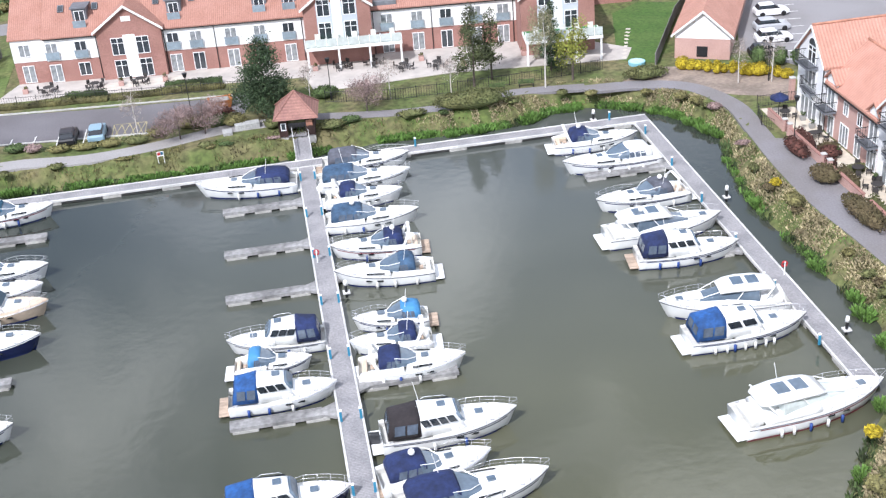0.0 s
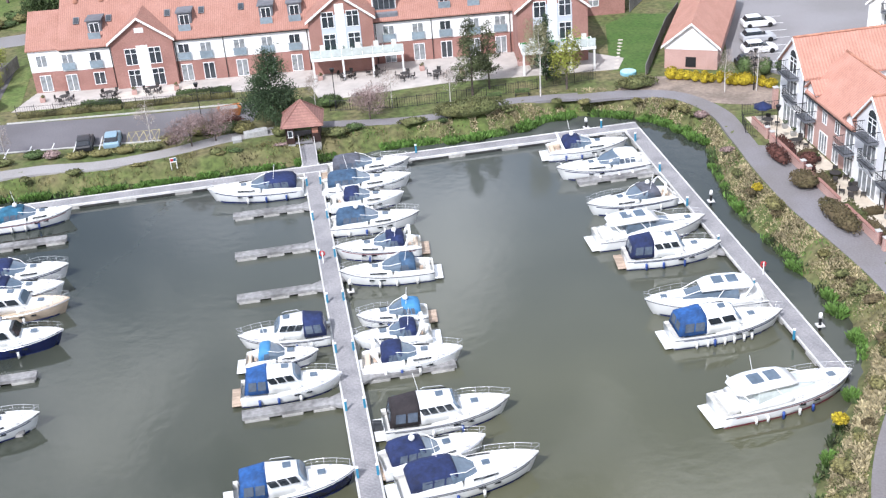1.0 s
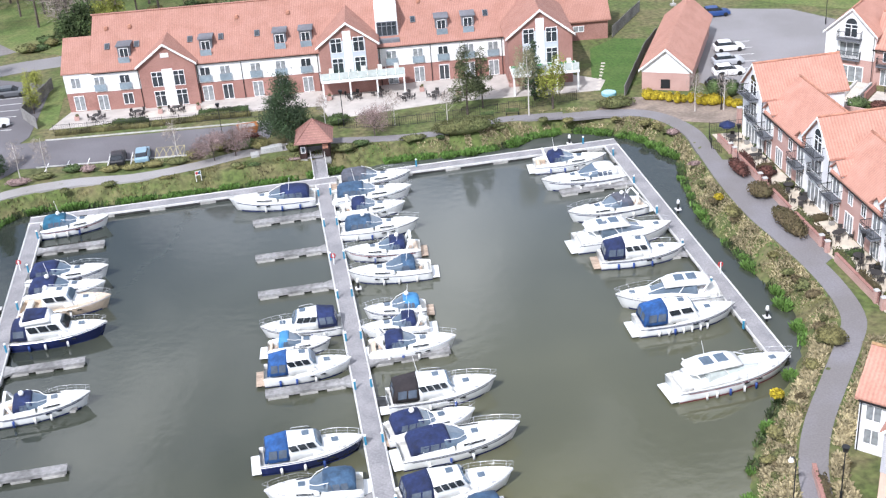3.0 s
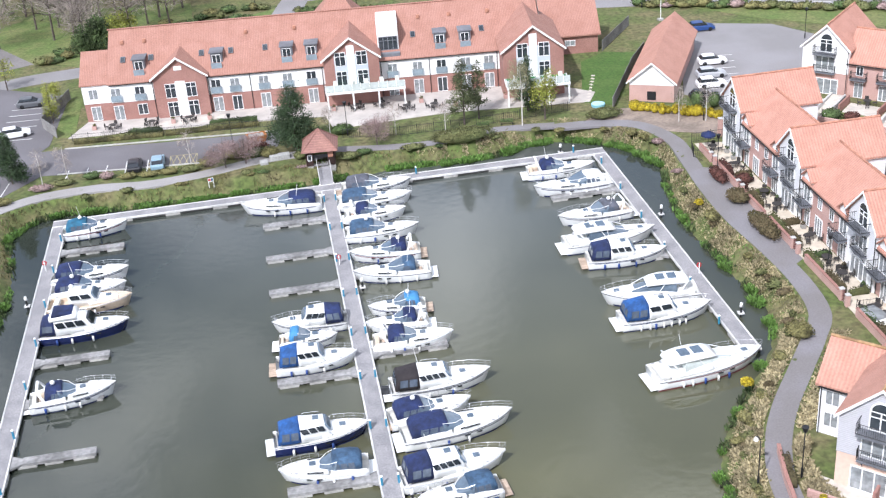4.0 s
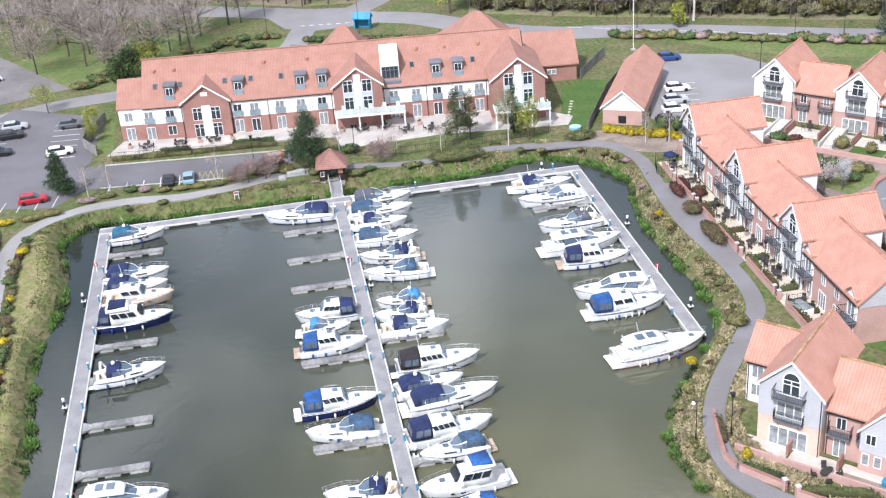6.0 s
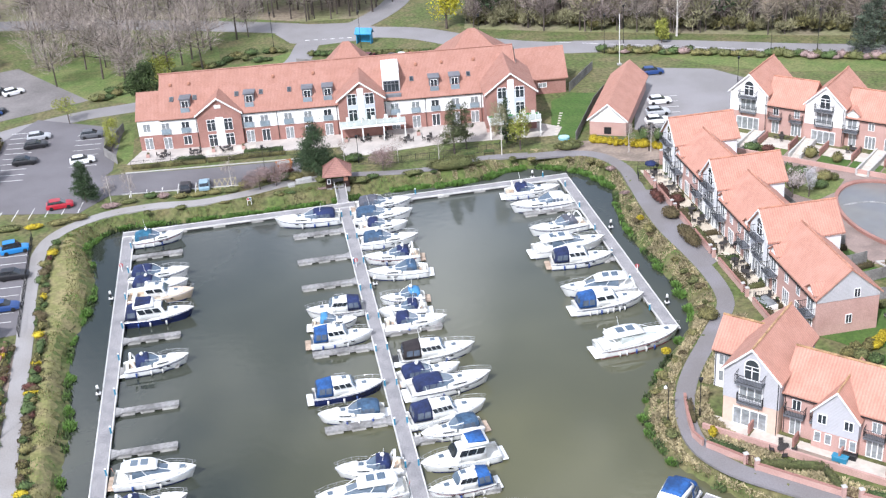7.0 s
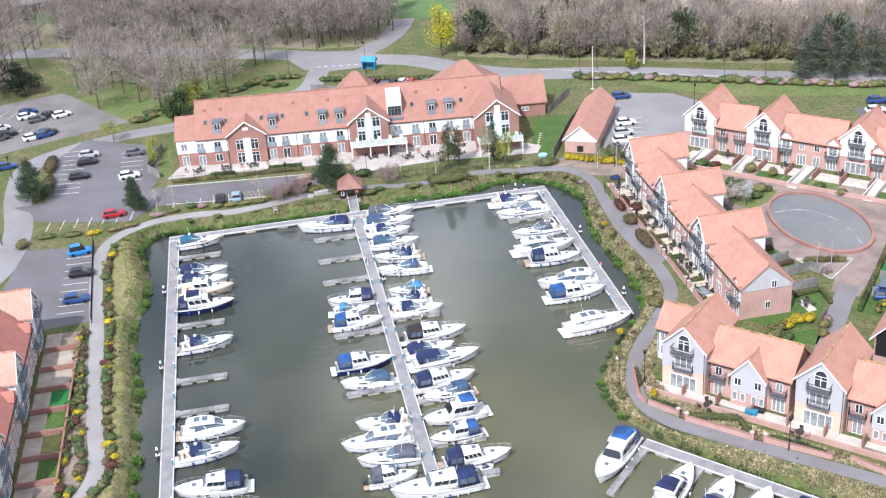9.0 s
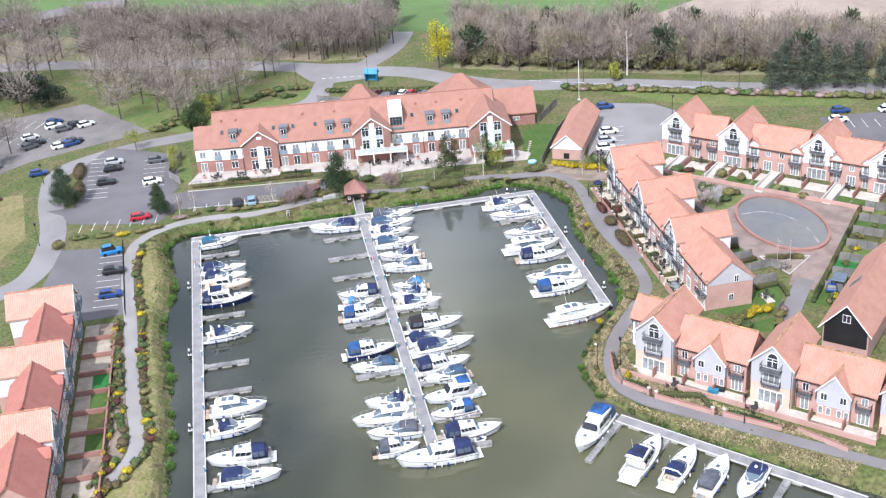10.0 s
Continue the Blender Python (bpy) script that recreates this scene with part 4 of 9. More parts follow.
def barn(x, y, turn, w, d, eave, ridge, label, front=BLACKB):
    ob = thing("barn", label, "building", x, y, G - 0.05, turn)
    bm = walls(0, d, -w / 2, w / 2, 0, eave, ridge)
    for v in bm.verts:
        v.co = (v.co.y, v.co.x, v.co.z)
    bmesh.ops.recalc_face_normals(bm, faces=bm.faces)
    part("wall", bm, PINKB, ob)
    link("roof", gable_roof(0, d, -w / 2, w / 2, eave, ridge, 0.6), ROOF, ob, "orange tiled roof", False, pose(0, 0, 0, 0, 0, 90))
    barge(ob, w, eave, ridge, -0.62, 0.6)
    bm = bmesh.new()
    bm.faces.new([bm.verts.new(p) for p in ((-w / 2 + 0.2, 0, 2.2), (w / 2 - 0.2, 0, 2.2), (w / 2 - 0.2, 0, eave), (0, 0, eave + ridge - 0.2), (-w / 2 + 0.2, 0, eave))])
    r = bmesh.ops.extrude_face_region(bm, geom=bm.faces[:])
    bmesh.ops.translate(bm, vec=(0, -0.08, 0), verts=[q for q in r["geom"] if isinstance(q, bmesh.types.BMVert)])
    bmesh.ops.recalc_face_normals(bm, faces=bm.faces)
    part("gable_boarding", bm, front, ob, "black boarded gable")
    window(ob, "S", (0, -0.1, eave + 0.9), 1.2, 1.3, 2)
    rl = link("rooflight", boxes((-1.2, 1.2, -0.7, 0.7, 0, 0.1)), LEAD, ob, "rooflight", False, Matrix.Translation((-w / 4, d * 0.45, eave + ridge * 0.55)) @ Matrix.Rotation(-math.atan2(ridge, w / 2), 4, "Y"))
    part("pane", boxes((-1.1, 1.1, -0.6, 0.6, 0.08, 0.13)), VINYL, rl)
    return ob


barn(63.0, -76.8, -43, 6.8, 24, 5.2, 3.9, "large orange-roofed barn with a black boarded gable")
barn(92.0, -47.0, -35, 7.5, 20, 4.6, 3.6, "orange-roofed terrace behind the gardens", PINKB)
barn(121.0, -2.0, -42, 7.5, 20, 3.0, 3.0, "low orange-roofed garage block by the car park", PINKB)


def shelter():
    ob = thing("shelter", "square timber shelter with a hipped red tile roof", "shelter", -0.95, 6.0, G - 0.3, -6)
    h = 1.75
    for x in (-h, h):
        part("side_wall", boxes((x - 0.09, x + 0.09, -h, h, 0, 2.4)), TIMBER, ob, "dark timber side")
    for x0, x1 in ((-h, -0.95), (0.95, h)):
        part("front_panel", boxes((x0, x1, -h, -h + 0.14, 0, 2.4)), TIMBER, ob, "dark timber panel")
    window(ob, "S", (-1.35, -h - 0.02, 1.0), 0.55, 0.8, 1)
    part("floor", boxes((-h, h, -h, h, 0.2, 0.3)), DECK, ob)
    part("plinth", boxes((-h - 0.1, -0.95, -h - 0.05, -h + 0.4, -1.2, 0.2), (0.95, h + 0.1, -h - 0.05, -h + 0.4, -1.2, 0.2)), FLOAT, ob, "pale stone plinth")
    part("notice_board", boxes((1.0, 1.65, -h - 0.06, -h, 1.35, 1.95)), RIDGE, ob, "orange notice board")
    bm = bmesh.new()
    o = h + 0.55
    base = [bm.verts.new(p) for p in ((-o, -o, 2.3), (o, -o, 2.3), (o, o, 2.3), (-o, o, 2.3))]
    top = bm.verts.new((0, 0, 4.55))
    bm.faces.new(base[::-1])
    for i in range(4):
        bm.faces.new((base[i], base[(i + 1) % 4], top))
    ro = part("roof", bm, ROOFS, ob, "hipped red-brown tile roof")
    bm = bmesh.new()
    for sx, sy in ((-1, -1), (1, -1), (1, 1), (-1, 1)):
        tube([(sx * o, sy * o, 2.34), (0, 0, 4.6)], 0.09, bm, 5)
    part("hip_ridge", bm, ROOFS, ro)
    return ob


shelter()


# ---- boats ----
def beam_at(u, fine):
    """Half-beam factor from the stern (0) to the bow (1)."""
    if u < 0.45:
        return 0.90 + 0.10 * math.sin(u / 0.45 * math.pi / 2)
    w = (u - 0.45) / 0.55
    return max(0.03, (1 - w ** fine) ** 0.85)


def cabin(x0, x1, w0, w1, z0, h0, h1, rake_back, rake_front, crown=0.08, n=7, tumble=0.86):
    """A rounded coach roof: w, h at its back and front; its ends lean by the rakes."""
    rings = []
    for i in range(n):
        t = i / (n - 1)
        w, h = w0 + (w1 - w0) * t, h0 + (h1 - h0) * t
        lean = rake_back + (rake_front - rake_back) * t
        xb = x0 + (x1 - x0) * t
        ring = []
        for yy, f in ((-1, 0), (-0.97, 0.5), (-tumble, 0.88), (-tumble * 0.8, 1.0), (0, 1.0 + crown), (tumble * 0.8, 1.0), (tumble, 0.88), (0.97, 0.5), (1, 0)):
            ring.append((xb + lean * min(f, 1.0), yy * w, z0 + h * f))
        rings.append(ring)
    return loft(rings)


def side_windows(x0, x1, w0, w1, z0, z1, panes, lean=0.0):
    out = []
    for s in (-1, 1):
        for k in range(panes):
            a, b = x0 + (x1 - x0) * (k + 0.08) / panes, x0 + (x1 - x0) * (k + 0.92) / panes
            wa, wb = w0 + (w1 - w0) * (k + 0.08) / panes, w0 + (w1 - w0) * (k + 0.92) / panes
            bm = bmesh.new()
            vs = []
            for off in (0.0, 0.05):
                vs.append([bm.verts.new(p) for p in ((a, s * (wa + off - 0.03), z0), (b, s * (wb + off - 0.03), z0), (b + lean, s * (wb * 0.94 + off - 0.03), z1), (a + lean, s * (wa * 0.94 + off - 0.03), z1))])
            for f in ((0, 1, 2, 3),):
                bm.faces.new([vs[1][i] for i in f])
                bm.faces.new([vs[0][i] for i in f][::-1])
            for i in range(4):
                j = (i + 1) % 4
                bm.faces.new((vs[0][i], vs[0][j], vs[1][j], vs[1][i]))
            bmesh.ops.recalc_face_normals(bm, faces=bm.faces)
            out.append(bm)
    return out


BOAT_LABELS = {}


def boat(stern, bow, style, canvas=NAVY, hull=WHITE, label="", beam=None, rails=True, stripe=None, windows=3, cw="full", arch=True, fenders=3, outboard=False, tender=False):
    """A motor boat with its transom and stem at the given places on the water."""
    sx, sy = stern
    bx, by = bow
    L = math.hypot(bx - sx, by - sy)
    B = beam or min(3.5, 0.9 + 0.245 * L)
    ob = thing("motor_boat", label, "boat", (sx + bx) / 2, (sy + by) / 2, 0, math.degrees(math.atan2(by - sy, bx - sx)), "moored boats")
    hb = B / 2
    fb = 0.62 + 0.045 * L      # freeboard aft
    rise = 0.05 * L            # sheer rise to the bow
    fine = 2.3
    def sheer(u):
        return fb + rise * max(0, (u - 0.25) / 0.75) ** 1.6
    rings, inner = [], []
    N = 15
    for i in range(N):
        u = i / (N - 1)
        x = -L / 2 + u * L
        b = hb * beam_at(u, fine)
        flare = 0.86 - 0.34 * max(0, (u - 0.4) / 0.6)
        xs = x - (0.10 * L * max(0, (u - 0.7) / 0.3) ** 2)
        z = sheer(u)
        rings.append([(x, -b, z), (x - (x - xs) * 0.25, -b * 0.985, z * 0.72), ((x + xs) / 2, -b * (flare + 0.06), z * 0.30), (xs, -b * flare, -0.05), (xs, 0, -0.42), (xs, b * flare, -0.05), ((x + xs) / 2, b * (flare + 0.06), z * 0.30), (x - (x - xs) * 0.25, b * 0.985, z * 0.72), (x, b, z)])
    bm = bmesh.new()
    rows = [[bm.verts.new(p) for p in r] for r in rings]
    for a, b in zip(rows, rows[1:]):
        for i in range(8):
            bm.faces.new((a[i], a[i + 1], b[i + 1], b[i]))
    bm.faces.new(rows[0][::-1])
    bm.faces.new(rows[-1])
    bmesh.ops.recalc_face_normals(bm, faces=bm.faces)
    part("hull", bm, hull, ob, smooth=True)
    # waterline band
    bm = bmesh.new()
    for s in (-1, 1):
        lo, hi = [], []
        for i in range(N - 1):
            p, q = Vector(rings[i][2]), Vector(rings[i][3])
            a, c = q.lerp(p, 0.05), q.lerp(p, 0.5)
            lo.append(bm.verts.new((a.x, s * (abs(a.y) + 0.015), a.z)))
            hi.append(bm.verts.new((c.x, s * (abs(c.y) + 0.015), c.z)))
        for i in range(len(lo) - 1):
            bm.faces.new((lo[i], lo[i + 1], hi[i + 1], hi[i]))
    part("boot_stripe", bm, stripe or NAVYH, ob, "dark waterline stripe")
    # rubbing strake
    bm = bmesh.new()
    for s in (-1, 1):
        tube([(r[0][0], s * abs(r[0][1]) * 1.005, r[0][2] - 0.10) for r in rings], 0.035, bm, 4)
    part("rubbing_strake", bm, STEEL if hull is NAVYH else (GREYC if rng.random() < 0.5 else STEEL), ob)
    # deck, a little below the sheer, with a cockpit well aft
    ck0, ck1 = 0.03, 0.34
    bm = bmesh.new()
    for i in range(N - 1):
        u0, u1 = i / (N - 1), (i + 1) / (N - 1)
        pa, pb = rings[i], rings[i + 1]
        low = 0.45 if ck0 < (u0 + u1) / 2 < ck1 else 0.06
        q = []
        for p in (pa, pb):
            z = p[0][2] - 0.06
            inn = max(abs(p[0][1]) - 0.28, 0.01)
            q.append([bm.verts.new((p[0][0], -abs(p[0][1]) * 0.995, z + 0.05)), bm.verts.new((p[0][0], -inn, z)), bm.verts.new((p[0][0], -inn * 0.98, z - (low - 0.06))), bm.verts.new((p[0][0], 0, z - (low - 0.06) + (0.06 if low < 0.1 else 0))), bm.verts.new((p[0][0], inn * 0.98, z - (low - 0.06))), bm.verts.new((p[0][0], inn, z)), bm.verts.new((p[0][0], abs(p[0][1]) * 0.995, z + 0.05))])
        for k in range(6):
            bm.faces.new((q[0][k], q[1][k], q[1][k + 1], q[0][k + 1]))
    bmesh.ops.remove_doubles(bm, verts=bm.verts, dist=0.002)
    bmesh.ops.recalc_face_normals(bm, faces=bm.faces)
    part("deck", bm, DECKW if hull is not CREAM else CREAM, ob)
    zd = fb
    # swim platform
    part("swim_platform", boxes((-L / 2 - 0.75, -L / 2 + 0.05, -hb * 0.82, hb * 0.82, 0.22, 0.34), bevel=0.04), TEAK if rng.random() < 0.22 else WHITE, ob, "bathing platform")
    if outboard:
        part("outboard", cabin(-L / 2 - 0.75, -L / 2 - 0.1, 0.2, 0.26, 0.15, 1.0, 0.9, -0.1, 0), ENGINE, ob, "dark outboard engine", True)
    X = lambda u: -L / 2 + u * L
    bw = lambda u: hb * beam_at(u, fine)
    tops = fb
    if style == "sport":      # low foredeck, raked wrap-round screen, canvas over the cockpit
        part("foredeck", cabin(X(0.44), X(0.88), bw(0.44) * 0.84, bw(0.88) * 0.45, zd, 0.45, rise * 0.8 + 0.05, 0.1, -0.5), WHITE, ob, smooth=True)
        part("windscreen", cabin(X(0.36), X(0.56), bw(0.40) * 0.84, bw(0.56) * 0.50, zd + 0.3, 0.82, 0.16, -0.15, -0.15, 0.02), SCREEN, ob, "raked tinted windscreen")
        bm = bmesh.new()
        for s_ in (-1, 1):
            tube([(X(0.36) - 0.15, s_ * bw(0.4) * 0.73, zd + 1.1), (X(0.46), s_ * bw(0.47) * 0.60, zd + 0.83), (X(0.56), s_ * bw(0.56) * 0.10, zd + 0.52)], 0.03, bm, 4)
        part("screen_frame", bm, WHITE, ob, "white screen frame")
        part("coaming", loft([[(x, -hb * f, zd - 0.05), (x, -hb * f * 0.97, zd + z), (x, -hb * f * 0.80, zd + z), (x, -hb * f * 0.78, zd - 0.05)] for x, f, z in ((X(0.02), 0.86, 0.08), (X(0.2), 0.93, 0.28), (X(0.42), 0.9, 0.36))]), WHITE, ob)
        part("coaming", loft([[(x, hb * f, zd - 0.05), (x, hb * f * 0.97, zd + z), (x, hb * f * 0.80, zd + z), (x, hb * f * 0.78, zd - 0.05)][::-1] for x, f, z in ((X(0.02), 0.86, 0.08), (X(0.2), 0.93, 0.28), (X(0.42), 0.9, 0.36))]), WHITE, ob)
        tops = zd + 1.25
        c0, c1 = (0.07, 0.40) if arch else (0.10, 0.36)
        if rng.random() < 0.5:      # shorter hood, open cockpit with cream seats behind it
            c0 = 0.19
            for y0, y1, x0, x1 in ((-0.66, 0.66, 0.035, 0.085), (-0.66, -0.44, 0.085, 0.19), (0.44, 0.66, 0.085, 0.17)):
                part("cockpit_seat", boxes((X(x0), X(x1), hb * y0, hb * y1, zd - 0.42, zd + 0.06), bevel=0.06), rng.choice((DECKW, CREAM)), ob, "cushioned cockpit seat")
            part("cockpit_table", boxes((X(0.11), X(0.155), -hb * 0.2, hb * 0.2, zd - 0.12, zd - 0.06), bevel=0.02), TEAK, ob)
        prof = ((0.0, 0.45, 0.72), (0.10, 0.86, 0.76), (0.35, 1.0, 0.77), (0.75, 1.03, 0.77), (0.95, 0.97, 0.75), (1.0, 0.86, 0.74))
        part("canopy", loft([[(X(c0 + (c1 - c0) * t), yy * hb * w, zd + 0.18 + h * f) for yy, f in ((-1, 0), (-0.97, 0.55), (-0.88, 0.90), (-0.6, 0.99), (0, 1.03), (0.6, 0.99), (0.88, 0.90), (0.97, 0.55), (1, 0))] for t, h, w in prof]), canvas, ob, "canvas cockpit cover", True)
        for bm in side_windows(X(c0 + 0.07), X(c1 - 0.015), hb * 0.765, hb * 0.775, zd + 0.34, zd + 0.86, 3, 0.08):
            part("canopy_window", bm, VINYL, ob, "clear vinyl panel")
        if arch and c0 > 0.15:
            ring = [(X(0.17) + dx, y, z) for dx, y, z in ((0.25, -hb * 0.92, zd + 0.1), (-0.15, -hb * 0.88, zd + 0.95), (-0.35, -hb * 0.6, zd + 1.46), (-0.35, hb * 0.6, zd + 1.46), (-0.15, hb * 0.88, zd + 0.95), (0.25, hb * 0.92, zd + 0.1))]
            bm = loft([[(x - 0.13, y, z), (x + 0.13, y, z), (x + 0.1, y * 0.96, z - 0.08), (x - 0.1, y * 0.96, z - 0.08)] for x, y, z in ring])
            part("radar_arch", bm, WHITE, ob, "white radar arch")
        hatch_u, hatch_z = 0.62, zd + 0.62
    elif style == "coupe":    # express yacht: long foredeck, wedge of dark glass, smooth curved hardtop
        part("foredeck", cabin(X(0.46), X(0.90), bw(0.46) * 0.86, bw(0.90) * 0.45, zd, 0.55, rise * 0.8 + 0.05, 0.1, -0.5), WHITE, ob, smooth=True)
        part("coaming", cabin(X(0.12), X(0.50), hb * 0.90, bw(0.5) * 0.86, zd, 0.42, 0.58, 0.2, 0.0, 0.0), WHITE, ob, smooth=True)
        part("glasshouse", cabin(X(0.24), X(0.70), hb * 0.80, bw(0.70) * 0.46, zd + 0.36, 1.02, 0.22, 0.1, -0.1, 0.02, 9, 0.9), SCREEN if stripe is None else PGLASS, ob, "raked tinted cabin glass")
        prof = ((0.10, 1.22, 0.50, 0.05), (0.13, 1.34, 0.66, 0.10), (0.24, 1.46, 0.74, 0.13), (0.38, 1.50, 0.74, 0.13), (0.48, 1.40, 0.68, 0.11), (0.545, 1.20, 0.58, 0.06))
        roof = part("hardtop", loft([[(X(u), yy * hb * w, zd + h + dz * t) for yy, dz in ((-1, -1.6), (-0.97, -0.2), (-0.8, 0.7), (-0.4, 1.0), (0, 1.1), (0.4, 1.0), (0.8, 0.7), (0.97, -0.2), (1, -1.6), (0, -0.4))] for u, h, w, t in prof]), WHITE, ob, "smooth white hardtop", True)
        for x0 in (0.23, 0.35):
            part("roof_light", boxes((X(x0), X(x0 + 0.09), -hb * 0.34, hb * 0.34, zd + 1.57, zd + 1.665), bevel=0.03), SCREEN, roof, "smoked roof panel")
        for s_ in (-1, 1):
            for ua, ub, r_ in ((0.17, 0.13, 0.07), (0.40, 0.36, 0.04)):
                part("pillar", tube([(X(ua + 0.05), s_ * hb * 0.84, zd + 0.3), (X(ub), s_ * hb * 0.70, zd + 1.4)], r_, None, 6), WHITE, ob)
            part("pillar", tube([(X(0.70), s_ * bw(0.7) * 0.40, zd + 0.62), (X(0.545), s_ * hb * 0.50, zd + 1.24)], 0.035, None, 5), WHITE, ob)
        part("cockpit_seat", boxes((X(0.04), X(0.13), -hb * 0.62, hb * 0.62, zd - 0.3, zd + 0.22), bevel=0.09), DECKW, ob)
        part("sun_pad", boxes((X(0.66), X(0.80), -hb * 0.32, hb * 0.32, zd + 0.60, zd + 0.68), bevel=0.04), DECKW, ob)
        tops = zd + 1.55
        hatch_u, hatch_z = 0.84, zd + 0.62
    elif style == "hardtop":  # enclosed saloon with a long roof and canvas aft
        part("trunk", cabin(X(0.50), X(0.86), bw(0.5) * 0.80, bw(0.86) * 0.42, zd, 0.55, rise * 0.7 + 0.08, 0.0, -0.5), WHITE, ob, smooth=True)
        part("wheelhouse", cabin(X(0.27), X(0.62), hb * 0.82, bw(0.62) * 0.66, zd, 1.55, 1.45, 0.0, -0.75), WHITE, ob, "white wheelhouse", True)
        for bm in side_windows(X(0.30), X(0.55), hb * 0.83, bw(0.56) * 0.74, zd + 0.85, zd + 1.32, windows, -0.25):
            part("side_window", bm, GLASS, ob)
        part("windscreen", cabin(X(0.575), X(0.60), bw(0.58) * 0.66, bw(0.6) * 0.64, zd + 0.75, 0.62, 0.6, -0.38, -0.38, 0.0, 3), SCREEN, ob, "tinted windscreen")
        if cw == "full":
            part("canopy", cabin(X(0.04), X(0.28), hb * 0.78, hb * 0.82, zd + 0.1, 1.25, 1.48, 0.3, 0.0, 0.07), canvas, ob, "canvas cockpit cover", True)
            for s_ in (-1, 1):      # clear panels in the stern curtain
                bm = bmesh.new()
                ring = [bm.verts.new((X(0.04) + 0.3 * f - 0.035, s_ * hb * y, zd + 0.1 + 1.25 * f)) for f, y in ((0.28, 0.06), (0.28, 0.58), (0.80, 0.52), (0.80, 0.06))]
                bm.faces.new(ring)
                part("canopy_window", bm, VINYL, ob, "clear vinyl panel")
                part("grab_rail", tube([(X(0.32), s_ * hb * 0.58, zd + 1.58), (X(0.34), s_ * hb * 0.58, zd + 1.70), (X(0.48), s_ * hb * 0.54, zd + 1.66), (X(0.50), s_ * hb * 0.54, zd + 1.54)], 0.022, None, 4), STEEL, ob)
            for bm in side_windows(X(0.08), X(0.26), hb * 0.81, hb * 0.84, zd + 0.45, zd + 1.15, 2, 0.08):
                part("canopy_window", bm, VINYL, ob, "clear vinyl panel")
        else:
            part("cockpit_seat", boxes((X(0.05), X(0.12), -hb * 0.6, hb * 0.6, zd - 0.3, zd + 0.15), bevel=0.08), DECKW, ob)
        part("roof_hatch", boxes((X(0.42), X(0.42) + 0.55, -0.28, 0.28, zd + 1.6, zd + 1.68), bevel=0.02), SCREEN, ob, "smoked roof hatch")
        tops = zd + 1.65
        hatch_u, hatch_z = 0.72, zd + 0.62
    else:                     # fly: tall saloon with an upper helm
        part("trunk", cabin(X(0.52), X(0.88), bw(0.52) * 0.82, bw(0.88) * 0.40, zd, 0.65, rise * 0.7 + 0.1, 0.0, -0.5), WHITE, ob, smooth=True)
        part("saloon", cabin(X(0.20), X(0.64), hb * 0.84, bw(0.64) * 0.68, zd, 1.65, 1.55, 0.0, -0.95), WHITE, ob, "white saloon", True)
        for bm in side_windows(X(0.23), X(0.55), hb * 0.85, bw(0.56) * 0.77, zd + 0.8, zd + 1.4, windows, -0.3):
            part("side_window", bm, GLASS, ob)
        part("windscreen", cabin(X(0.60), X(0.625), bw(0.6) * 0.68, bw(0.62) * 0.66, zd + 0.8, 0.66, 0.64, -0.45, -0.45, 0.0, 3), GLASS, ob, "dark windscreen")
        part("flybridge", cabin(X(0.16), X(0.46), hb * 0.80, hb * 0.70, zd + 1.62, 0.42, 0.55, -0.05, -0.35, 0.0, 5), WHITE, ob, "moulded upper helm", True)
        part("canopy", cabin(X(0.18), X(0.42), hb * 0.70, hb * 0.60, zd + 2.0, 0.38, 0.34, 0.15, -0.15, 0.15, 5), canvas, ob, "canvas cover on the upper helm", True)
        if cw == "full":
            part("aft_canopy", cabin(X(0.02), X(0.20), hb * 0.78, hb * 0.84, zd + 0.1, 1.3, 1.6, 0.3, 0.0, 0.06), canvas, ob, "canvas cover over the aft deck", True)
            for bm in side_windows(X(0.05), X(0.18), hb * 0.81, hb * 0.86, zd + 0.5, zd + 1.15, 1, 0.08):
                part("canopy_window", bm, VINYL, ob, "clear vinyl panel")
        tops = zd + 2.4
        hatch_u, hatch_z = 0.74, zd + 0.72
    part("foredeck_hatch", boxes((X(hatch_u) - 0.27, X(hatch_u) + 0.27, -0.25, 0.25, hatch_z - 0.12, hatch_z - 0.03), bevel=0.02), SCREEN, ob, "smoked deck hatch")
    for s in (-1, 1):      # mooring lines and cleats
        for u in (0.06, 0.80):
            part("cleat", boxes((X(u) - 0.14, X(u) + 0.14, s * (bw(u) - 0.16) - 0.03, s * (bw(u) - 0.16) + 0.03, sheer(u), sheer(u) + 0.07)), STEEL, ob)
    if style == "sport":
        part("helm_seat", boxes((X(0.30), X(0.345), -hb * 0.5, -hb * 0.1, zd - 0.1, zd + 0.72), bevel=0.06), DECKW, ob)
        for s in (-1, 1):      # long dark cabin light low on the foredeck
            side = bmesh.new()
            pts = [(X(u), s * (bw(u) * 0.80 - 0.02), zd + 0.10 + rise * 0.2, zd + 0.26 + rise * 0.2) for u in (0.50, 0.56, 0.62, 0.68)]
            lo, hi = [side.verts.new((x, y, a)) for x, y, a, b in pts], [side.verts.new((x, y * 0.97, b)) for x, y, a, b in pts]
            for i in range(3):
                side.faces.new((lo[i], lo[i + 1], hi[i + 1], hi[i]))
            part("cabin_light", side, GLASS, ob)
